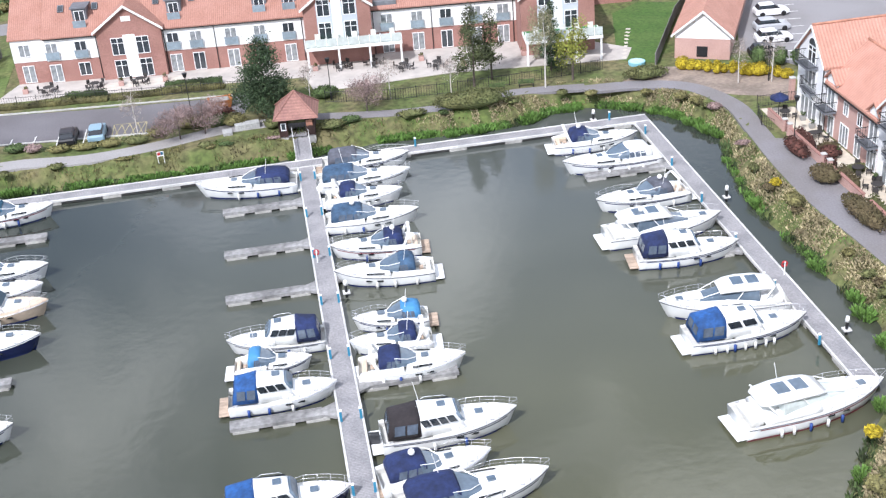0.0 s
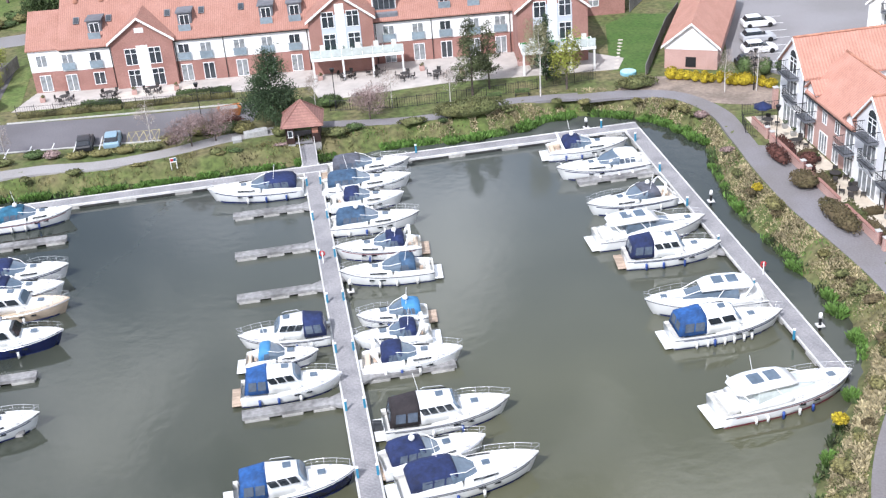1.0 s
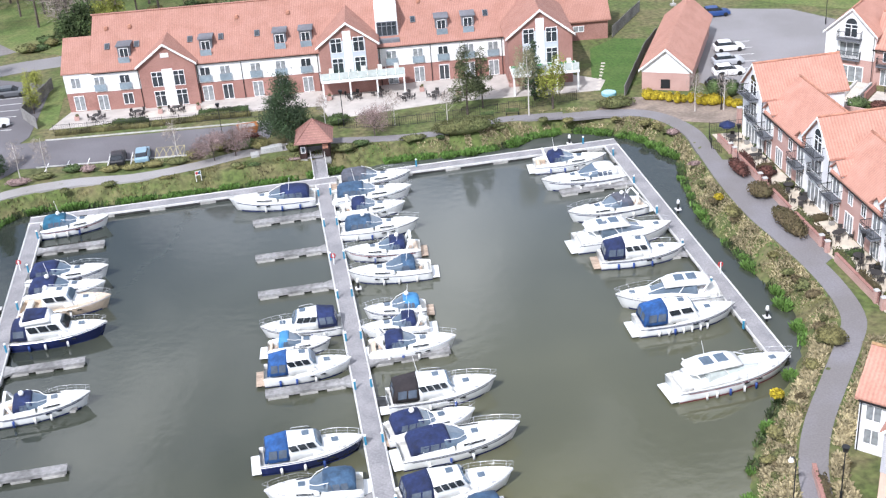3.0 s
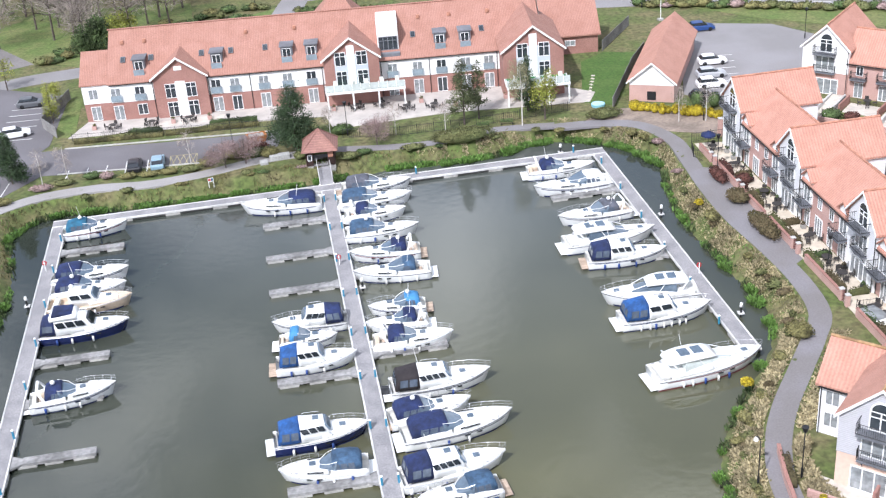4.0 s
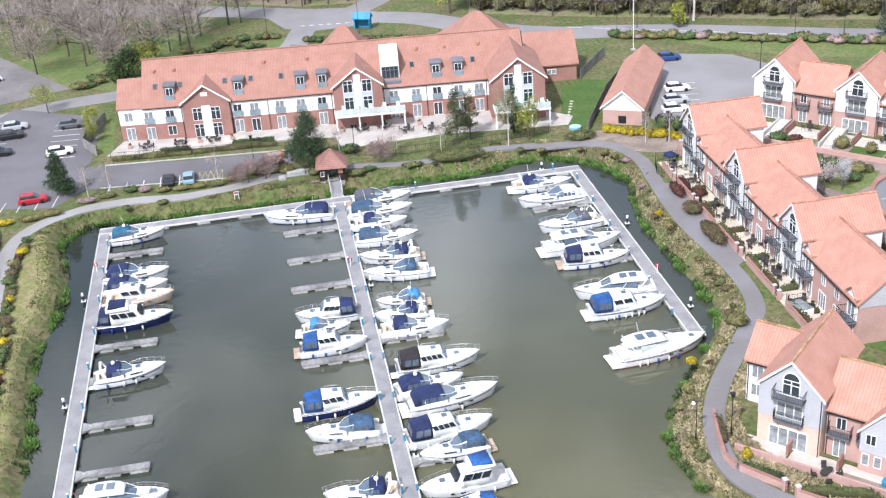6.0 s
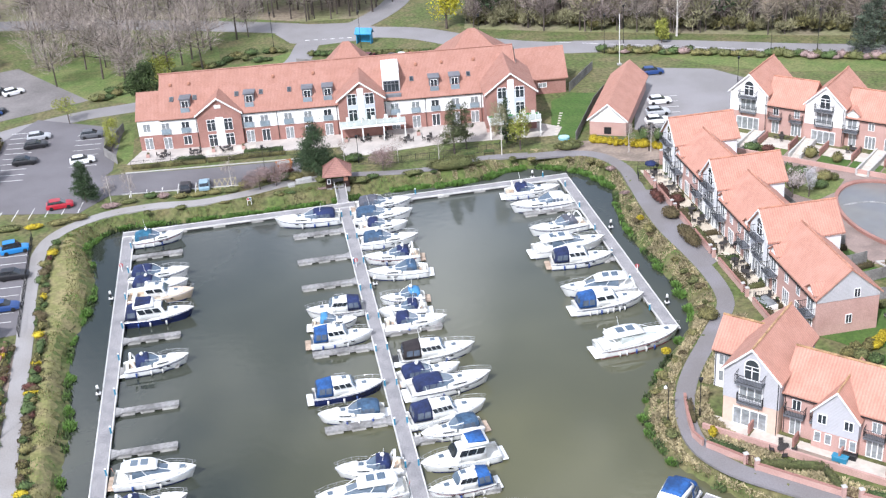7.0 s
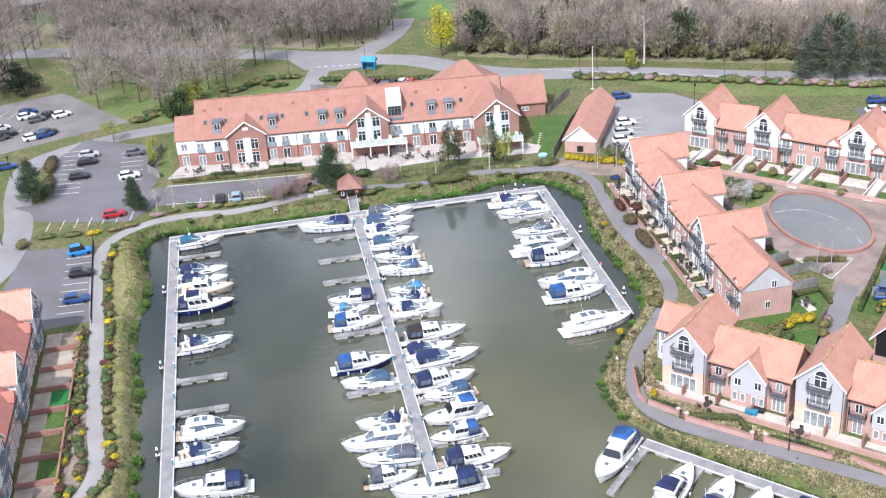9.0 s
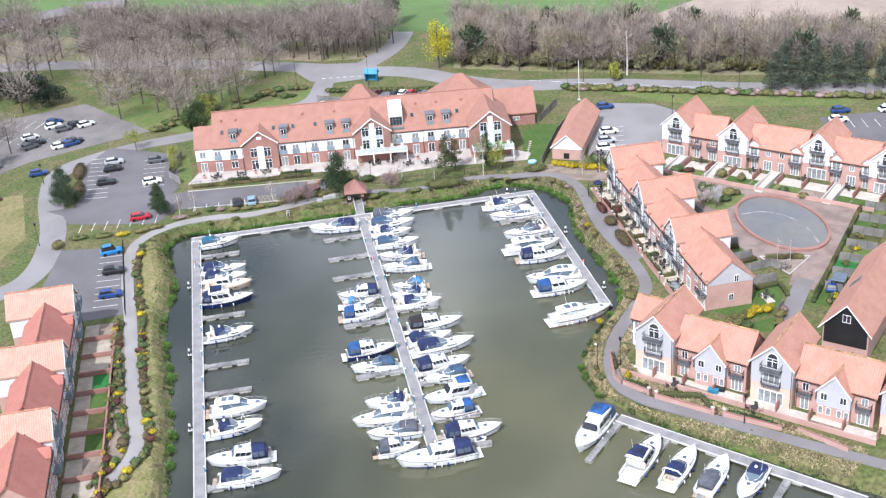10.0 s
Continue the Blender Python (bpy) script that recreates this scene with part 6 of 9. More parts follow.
def railing(points, h=1.1, z=G, label="black iron railing of upright bars", r=0.018, gap=0.28, mat=IRON):
    """An upright-barred railing along a line."""
    ob = thing("railing", label, "railing", points[0][0], points[0][1], z, 0, "railings")
    o = Vector((points[0][0], points[0][1]))
    bm, bars = bmesh.new(), bmesh.new()
    for a, b in zip(points, points[1:]):
        a, b = Vector(a[:2]) - o, Vector(b[:2]) - o
        for zz in (0.12, h - 0.08):
            tube([(a.x, a.y, zz), (b.x, b.y, zz)], r * 1.4, bm, 4)
        n = max(2, int((b - a).length / gap))
        for k in range(n + 1):
            p = a.lerp(b, k / n)
            big = k % 8 == 0
            tube([(p.x, p.y, 0), (p.x, p.y, h + (0.12 if big else 0))], r * (2.2 if big else 0.9), bars, 4)
    part("rail", bm, mat, ob)["kind"] = "stuff"
    part("balustrade", bars, mat, ob)["kind"] = "stuff"
    return ob


railing([(2.5, 12.4), (10, 10.6), (18, 10.4), (24.1, 10.6), (33.5, 11.5)], 1.3)
railing([(-34.1, 23.9), (-22.1, 22.1), (-6, 19.8)], 1.1)
railing([(45.1, -4.2), (47.6, -4.1), (50.7, -4.3)], 1.3)
railing([(-47.4, -0.3), (-46.6, -14.0), (-45.7, -30.0)], 1.4)
railing([(-46.4, -33.0), (-46.9, -50.3), (-46.6, -67.6), (-46.7, -81.6)], 1.0)
# timber fence panels
for pts in ([(39.1, 10.0), (46.5, 24.8), (50.3, 30.8)], [(44.6, 33.7), (52.1, 44.2)], [(-36.4, 25.9), (-38.9, 30.6), (-36.1, 41.9)], [(-3.0, 67.6), (3.2, 62.9)], [(-65.1, -25.3), (-58.7, -29.5)], [(58.5, -11.2), (60.3, -14.0), (61.2, -25.9)], [(59.0, -37.4), (63.0, -37.2)], [(59.0, -43.0), (63.4, -42.4)], [(59.2, -47.6), (65.0, -46.6), (66.2, -48.6)], [(59.2, -51.8), (63.8, -51.6)], [(58.8, -62.6), (61.0, -60.4)]):
    f = thing("fence", "weathered grey board fence", "fence", pts[0][0], pts[0][1], G, 0, "fences")
    o = Vector(pts[0])
    for a, b in zip(pts, pts[1:]):
        a, b = Vector(a) - o, Vector(b) - o
        n = max(1, round((b - a).length / 1.8))
        for k in range(n):
            p, q = a.lerp(b, k / n), a.lerp(b, (k + 0.97) / n)
            part("panel", ribbon([tuple(p), tuple(q)], 0.06, 0.05, 1.65 + 0.1 * rng.random()), FENCE, f)


# ---- lamps, bench, mast, kiosk ----
def street_lamp(x, y, label="slim black path lamp with a white lantern", h=4.3, crook=True, z=G):
    ob = thing("street_lamp", label, "lamp", x, y, z, rng.uniform(5.8, 222.3), "street lamps")
    bm = tube([(0, 0, 0), (0, 0, 0.9)], 0.09, None, 7)
    part("base", bm, IRON, ob)
    if crook:
        pts = [(0, 0, 0.9), (0, 0, h - 0.3), (0.1, 0, h), (0.35, 0, h + 0.1), (0.55, 0, h - 0.1)]
        part("column", tube(pts, 0.05, None, 6), IRON, ob)
        bm = bmesh.new()
        bmesh.ops.create_cone(bm, cap_ends=True, segments=9, radius1=0.2, radius2=0.08, depth=0.3)
        bmesh.ops.translate(bm, vec=(0.55, 0, h - 0.25), verts=bm.verts)
        part("lantern", bm, LAMPW, ob, "white lantern")
    else:
        part("column", tube([(0, 0, 0.9), (0, 0, h)], 0.05, None, 6), IRON, ob)
        bm = bmesh.new()
        bmesh.ops.create_cone(bm, cap_ends=True, segments=9, radius1=0.16, radius2=0.28, depth=0.45)
        bmesh.ops.translate(bm, vec=(0, 0, h + 0.2), verts=bm.verts)
        part("lantern", bm, IRON, ob, "dark lantern")
    return ob


for x, y, c in ((26.8, -69.2, True), (30.4, -69.1, False), (45.9, -40.7, False), (44.9, -13.5, False), (-12.1, 13.9, False), (3.2, 13.0, False), (49.1, 2.3, False), (42.1, -88.6, False), (56.8, -101.8, False), (-44.9, -52.4, False), (-63.7, 4.3, False), (-66.0, 36.3, False), (74.7, 27.9, False), (-22.9, 54.5, False)):
    street_lamp(x, y, h=4.4, crook=c, label="slim black path lamp with a white lantern" if c else "black lamp post with a dark lantern")
for x, y in ((11.0, 74.8), (33.8, 62.3), (57.0, 52.5), (86.0, 39.2), (118.7, 21.8), (-6.9, 81.5), (3.4, 100.6), (96.1, 40.4), (62.5, 57.4)):
    street_lamp(x, y, "tall dark road lamp", 7.5, False)
mast = thing("flagpole", "tall white flagpole by the road", "flagpole", 57.7, 44.9, G)
part("pole", tube([(0, 0, 0), (0, 0, 10)], 0.06, None, 7), LAMPW, mast)
part("plinth", boxes((-0.4, 0.4, -0.4, 0.4, 0, 0.3)), FLOAT, mast)
kiosk = thing("bus_shelter", "small bright blue shelter at the road junction", "shelter", 12.2, 78.1, G, -25)
part("wall", boxes((-1.6, 1.6, 0.6, 0.75, 0, 2.3), (-1.6, -1.45, -0.75, 0.75, 0, 2.3), (1.45, 1.6, -0.75, 0.75, 0, 2.3)), material("kiosk_blue", (0.03, 0.26, 0.48), 0.5), kiosk)
part("roof", gable_roof(-1.6, 1.6, -0.75, 0.75, 2.3, 0.8, 0.25), MATS["kiosk_blue"], kiosk)


def bench(x, y, turn):
    ob = thing("bench", "dark green park bench by the path", "bench", x, y, G, turn, "benches")
    part("seat", boxes(*[(-0.85, 0.85, -0.22 + 0.15 * k, -0.10 + 0.15 * k, 0.42, 0.46) for k in range(3)]), BUSHG, ob)
    part("backrest", boxes(*[(-0.85, 0.85, 0.26, 0.3, 0.55 + 0.15 * k, 0.66 + 0.15 * k) for k in range(3)]), BUSHG, ob)
    for x0 in (-0.8, 0.72):
        part("leg", boxes((x0, x0 + 0.08, -0.25, 0.3, 0, 0.42)), IRON, ob)


bench(24.3, 9.6, 170)
bench(21.0, 9.5, 180)


# ---- cars ----
CARP = {n: material("car_" + n, c, 0.3, 0.0, vary=0.04, spec=0.6) for n, c in (("white", (0.75, 0.75, 0.75)), ("silver", (0.42, 0.43, 0.45)), ("black", (0.015, 0.015, 0.018)), ("blue", (0.02, 0.06, 0.20)), ("bright_blue", (0.02, 0.20, 0.50)), ("red", (0.38, 0.015, 0.03)), ("light_blue", (0.24, 0.36, 0.44)), ("grey", (0.10, 0.105, 0.115)), ("maroon", (0.12, 0.02, 0.03)))}
CARMESH = {}


def car(x, y, turn, colour, van=False):
    ob = thing("parked_car", "%s %s parked on asphalt" % (colour.replace("_", " "), "van" if van else "hatchback car"), "car", x, y, G + 0.03, turn, "parked cars")
    key = (colour, van)
    if key not in CARMESH:
        top = 1.85 if van else 1.45
        def ring(xx, w, z0, z1):
            return [(xx, -w, z0), (xx, -w, z1 * 0.8), (xx, -w * 0.9, z1), (xx, w * 0.9, z1), (xx, w, z1 * 0.8), (xx, w, z0)]
        body = loft([ring(-2.1, 0.78, 0.35, 0.75), ring(-2.0, 0.86, 0.25, 0.92), ring(-0.9, 0.88, 0.22, 0.95), ring(0.7, 0.88, 0.22, 0.93), ring(1.6, 0.86, 0.24, 0.82), ring(2.05, 0.76, 0.32, 0.66)])
        glass = loft([ring(-1.85, 0.74, 0.85, 0.95), ring(-1.5, 0.70, 0.85, top - 0.05), ring(0.15, 0.70, 0.85, top - 0.04), ring(0.95, 0.72, 0.85, 0.92)])
        roof = loft([[(xx, -w, z - 0.05), (xx, -w * 0.9, z), (xx, w * 0.9, z), (xx, w, z - 0.05)] for xx, w, z in ((-1.55, 0.62, top - 0.04), (-1.2, 0.68, top), (-0.2, 0.68, top), (0.2, 0.62, top - 0.04))])
        out = []
        for nm, bm, mt in (("body", body, CARP[colour]), ("glasshouse", glass, GLASS), ("roof", roof, CARP[colour])):
            bmesh.ops.recalc_face_normals(bm, faces=bm.faces)
            me = bpy.data.meshes.new(nm)
            bm.to_mesh(me)
            bm.free()
            me.materials.append(mt)
            me.polygons.foreach_set("use_smooth", [False] * len(me.polygons))
            out.append((nm, me))
        if "wheel" not in CARMESH:
            bm = bmesh.new()
            bmesh.ops.create_cone(bm, cap_ends=True, segments=12, radius1=0.32, radius2=0.32, depth=0.22)
            bmesh.ops.rotate(bm, verts=bm.verts, cent=(0, 0, 0), matrix=Matrix.Rotation(radians(90), 3, "X"))
            me = bpy.data.meshes.new("wheel")
            bm.to_mesh(me)
            bm.free()
            me.materials.append(RUBBER)
            CARMESH["wheel"] = me
        CARMESH[key] = out
    for nm, me in CARMESH[key]:
        shared(nm, me, ob)
    for wx in (-1.3, 1.3):
        for wy in (-0.8, 0.8):
            shared("wheel", CARMESH["wheel"], ob, Matrix.Translation((wx, wy, 0.32)))
    return ob


car(-24.9, 11.1, 90, "black")
car(-21.9, 11.1, 90, "light_blue")
car(-44.4, 10.5, 5, "red")
car(-42.4, 28.6, 8, "white")
car(-41.7, 40.8, 0, "grey")
car(-49.4, -3.8, 10, "bright_blue", True)
car(-48.5, -12.4, 0, "black")
car(-48.6, -21.7, 0, "blue")
car(-51.2, 43.1, 5, "silver")
car(-51.3, 39.0, 5, "black")
car(-52.3, 31.6, 0, "black")
car(57.9, 22.4, -5, "white")
car(55.8, 17.3, -5, "silver")
car(54.4, 13.5, -5, "white")
car(61.8, 37.6, -5, "blue")
car(51.9, 9.3, -5, "black")
car(109.9, 16.4, -10, "blue")
car(107.0, 11.5, -10, "white")
car(119.8, 13.5, -5, "white")
car(122.2, 15.5, 0, "white")
car(117.2, 3.4, 0, "white")
car(105.8, -25.4, -5, "blue")
car(101.1, -30.6, -5, "red")
car(11.6, 66.8, 60, "maroon")
car(16.2, 64.6, 60, "black")
car(18.2, 64.4, 60, "white")
car(20.1, 63.5, 60, "red")
car(23.4, 61.8, 50, "grey")
car(26.7, 60.3, 50, "red")
car(-67.3, 75.5, 25, "blue")
car(-59.3, 70.9, 25, "white")
car(-61.9, 58.7, 25, "blue")
car(-72.1, 66.4, 25, "white")
car(-80.5, 57.4, 25, "black")
car(-78.7, 49.6, 15, "grey")
car(-67.2, 72.5, 20, "white")
car(-64.7, 69.6, 20, "grey")
car(-61.9, 71.9, 20, "black")
car(-64.3, 58.0, 20, "white")
car(-61.3, 60.0, 20, "black")
car(-70.2, 62.1, 20, "black")
car(-71.5, 60.0, 30, "grey")
car(-67.7, 42.2, 10, "blue")
car(-76.4, 30.4, 0, "maroon")
car(-79.6, 41.3, 10, "white")
car(-83.0, 38.0, 10, "silver")
car(-81.4, 55.1, 10, "blue")
car(-79.2, 51.5, 10, "silver")
car(-1.6, 61.4, 5, "white", True)
car(71.2, -56.8, 60, "blue")


# ---- plants ----
def leaf_cloud(n, shape, size, up=0.3, thin=1.0, seed=0):
    """n small blades: their centres from shape(r), each turned at random; a list of verts and faces."""
    r = random.Random(seed)
    verts, faces = [], []
    for _ in range(n):
        c, out = shape(r)
        d = Vector((r.gauss(0, 1), r.gauss(0, 1), r.gauss(0, 1) + up)).normalized()
        d = (d + Vector(out) * 0.8).normalized()
        s = d.cross(Vector((r.gauss(0, 1), r.gauss(0, 1), r.gauss(0, 1)))).normalized()
        L = size * r.uniform(0.6, 1.4)
        w = L * 0.5 * thin
        k = len(verts)
        c = Vector(c)
        verts += [tuple(c - d * L * 0.5), tuple(c + s * w), tuple(c + d * L * 0.5), tuple(c - s * w)]
        faces.append((k, k + 1, k + 2, k + 3))
    return verts, faces


def blob(rx, ry, rz, cz, lumps=6, seed=1, hollow=0.45):
    """A crown made of several overlapping lumps, so that its outline is uneven."""
    r0 = random.Random(seed)
    cs = []
    for _ in range(lumps):
        a, e = r0.uniform(0, 6.28), r0.uniform(-0.7, 0.9)
        f = r0.uniform(0.3, 0.68)
        cs.append((rx * f * math.cos(a) * math.cos(e), ry * f * math.sin(a) * math.cos(e), cz + rz * f * math.sin(e) * 1.2, r0.uniform(0.38, 0.62)))
    def shape(r):
        cx, cy, c_z, s = r.choice(cs)
        d = Vector((r.gauss(0, 1), r.gauss(0, 1), r.gauss(0, 1))).normalized()
        q = r.uniform(hollow, 1.0) * s
        return (cx + d.x * rx * q, cy + d.y * ry * q, c_z + d.z * rz * q), tuple(d * 0.5)
    return shape


def mesh_part(name, verts, faces, mat, parent, label=""):
    me = bpy.data.meshes.new(name)
    me.from_pydata(verts, [], faces)
    me.materials.append(mat)
    ob = new(name, me)
    ob.parent = parent
    if label:
        ob["label"] = label
    return ob


def trunk_mesh(h, r, limbs, spread, seed, start=0.35):
    """A tapered trunk with limbs that rise outwards."""
    q = random.Random(seed)
    bm = bmesh.new()
    def taper(pts, r0, r1, sides=6):
        rows = []
        for i, p in enumerate(pts):
            f = r0 + (r1 - r0) * i / (len(pts) - 1)
            rows.append([bm.verts.new((p[0] + f * math.cos(k * 2 * math.pi / sides), p[1] + f * math.sin(k * 2 * math.pi / sides), p[2])) for k in range(sides)])
        for a, b in zip(rows, rows[1:]):
            for k in range(sides):
                bm.faces.new((a[k], a[(k + 1) % sides], b[(k + 1) % sides], b[k]))
    bend = [(q.uniform(-0.03, 0.03) * h * t, q.uniform(-0.03, 0.03) * h * t, h * t) for t in (0, 0.25, 0.5, 0.75, 0.95)]
    bend[0] = (0, 0, -0.2)
    taper(bend, r, r * 0.2)
    for k in range(limbs):
        t = start + (0.9 - start) * (k + q.random()) / limbs
        a = q.uniform(0, 6.28)
        b = (0, 0, h * t)
        reach = spread * (1.1 - t * 0.7) * q.uniform(0.6, 1)
        e = (math.cos(a) * reach, math.sin(a) * reach, h * t + reach * q.uniform(0.5, 1.0))
        mid = (e[0] * 0.5, e[1] * 0.5, (b[2] + e[2]) / 2 + 0.1 * reach)
        taper([b, mid, e], r * 0.4 * (1.1 - t), r * 0.06, 4)
        for _ in range(3):
            f = q.uniform(0.4, 0.95)
            p = (e[0] * f, e[1] * f, b[2] + (e[2] - b[2]) * f)
            taper([p, (p[0] + q.uniform(-1, 1) * reach * 0.35, p[1] + q.uniform(-1, 1) * reach * 0.35, p[2] + q.uniform(0.2, 0.6) * reach * 0.7)], r * 0.12, r * 0.03, 3)
    return bm


def tree(x, y, h, spread, crown, bark, label, n=900, size=0.35, thin=1.0, base=0.35, limbs=7, seed=0, lumps=9, r=None, name="tree", z=G):
    ob = thing(name, label, "tree", x, y, z, rng.uniform(5.8, 222.3), "trees")
    part("trunk", trunk_mesh(h * 0.95, r or h * 0.02, limbs, spread, seed, base), bark, ob)
    rz = h * (1 - base) / 2
    v, f = leaf_cloud(n, blob(spread, spread, rz, h * base + rz, lumps, seed), size, 0.3, thin, seed)
    mesh_part("crown", v, f, crown, ob)
    return ob


def conifer(x, y, h, spread, mat, label, n=9000, seed=0, branches=90, size=0.26, z=G, low=0.1):
    """A pine: whorls of drooping branches, shorter towards a pointed top, with gaps between."""
    ob = thing("pine_tree", label, "tree", x, y, z, seed * 37 % 360, "trees")
    part("trunk", trunk_mesh(h * 0.97, h * 0.016, 6, spread * 0.5, seed, 0.3), BARK, ob)
    q = random.Random(seed)
    arms = []
    for i in range(branches):
        f = low + (1 - low) * (i / branches) ** 1.05
        reach = spread * (1 - f) ** 0.72 * q.uniform(0.65, 1.12) + 0.15
        arms.append((f, q.uniform(0, 6.283), reach, q.uniform(-0.05, 0.22)))
    weights = [a[2] + 0.15 for a in arms]

    def shape(r):
        f, a, reach, rise = r.choices(arms, weights)[0]
        d = reach * r.random() ** 0.6
        w = 0.13 * spread * (0.35 + 0.65 * (1 - d / (reach + 0.01)) + 0.3)
        p = (math.cos(a) * d + r.gauss(0, w), math.sin(a) * d + r.gauss(0, w), f * h + rise * d + r.gauss(0, 0.09 * spread))
        return p, (math.cos(a), math.sin(a), 0.5)
    v, f = leaf_cloud(n, shape, size, 0.3, 0.38, seed)
    mesh_part("crown", v, f, mat, ob)
    return ob


def shrub(x, y, rx, ry, h, mat, label, n=260, size=0.22, seed=0, name="shrub", z=G, turn=0.0):
    ob = thing(name, label, "shrub", x, y, z, turn, "shrubs")
    bm = bmesh.new()
    bmesh.ops.create_icosphere(bm, subdivisions=2, radius=1)
    q = random.Random(seed)
    for v in bm.verts:
        k = 0.80 + 0.16 * noise.noise(v.co * 1.7 + Vector((seed, 0, 0)))
        v.co = (v.co.x * rx * k, v.co.y * ry * k, max(-0.15, v.co.z * h * 0.52 * k + h * 0.42))
    part("foliage_core", bm, mat, ob, smooth=True)
    def shape(r):
        d = Vector((r.gauss(0, 1), r.gauss(0, 1), abs(r.gauss(0, 1)))).normalized()
        f = r.uniform(0.78, 1.02)
        return (d.x * rx * f, d.y * ry * f, h * 0.38 + d.z * h * 0.6 * f), tuple(d)
    v, f = leaf_cloud(n, shape, size, 0.2, 0.8, seed)
    mesh_part("leaves", v, f, mat, ob)
    return ob


# trees round the basin
conifer(-3.9, 10.6, 8.6, 4.1, PINE, "dense dark green pine beside the shelter", 17000, 3, 90)
conifer(18.9, 11.6, 9.2, 2.6, PINEL, "open light green pine by the terrace", 5200, 4, 46, low=0.22)
conifer(21.2, 13.0, 8.0, 2.1, PINEL, "slim open pine by the terrace", 3200, 5, 36, low=0.25)
tree(26.2, 8.5, 10.0, 1.8, TWIGO, BIRCH, "tall birch just coming into leaf", 2400, 0.4, 0.11, 0.2, 10, 6, 8, 0.1)
tree(29.6, 9.7, 7.6, 2.5, WILLOW, BARK, "yellow-green spring willow by the terrace", 1600, 0.28, 0.5, 0.12, 8, 7, 10)
conifer(28.1, 13.4, 8.0, 1.5, PINE, "narrow dark conifer by the terrace", 4200, 8, 60)
conifer(-40.5, 11.3, 7.0, 2.3, PINE, "dark green pine by the car park", 9000, 9, 90)
conifer(-60.0, 21.9, 9.1, 3.5, PINE, "broad dark pine beside the access road", 13000, 10, 110)
tree(-32.3, 50.7, 9.5, 3.4, BUSHG, BARK, "large evergreen behind the apartments", 9000, 0.36, 0.6, 0.1, 8, 11, 12)
for i, (x, y, h) in enumerate(((-17.6, 9.6, 5.6), (-33.3, 9.8, 5.4), (-36.5, 9.6, 5.2), (9.5, 11.2, 5.0), (16.0, 9.6, 4.8), (45.9, 2.8, 5.5), (49.3, 2.0, 6.0), (51.9, -0.2, 5.6), (0.9, 13.6, 5.2))):
    tree(x, y, h, 1.3, TWIG, BIRCH, "slim bare silver birch by the path", 420, 0.5, 0.06, 0.25, 9, 20 + i, 7, 0.07, "birch_tree")
for i, (x, y) in enumerate(((-13.2, 7.4), (6.6, 8.4), (-10.6, 8.0))):
    tree(x, y, 4.3, 2.9, MAUVE, BARK, "low spreading bare mauve-brown shrub tree", 3200, 0.42, 0.09, 0.1, 9, 40 + i, 8, 0.09, "shrub_tree")
for i, (x, y, s) in enumerate(((-30.6, 57.1, 3.0), (-46.5, 49.6, 2.6), (-28.0, 21.9, 0.1), (63.0, -20.8, 2.2))):
    if s > 1:
        tree(x, y, 2.2 * s, s, BLOSSOM if i == 3 else WILLOW, BARK, "small pale blossom tree" if i == 3 else "loose yellow-green shrub tree", 900, 0.3, 0.4, 0.15, 7, 50 + i, 8)

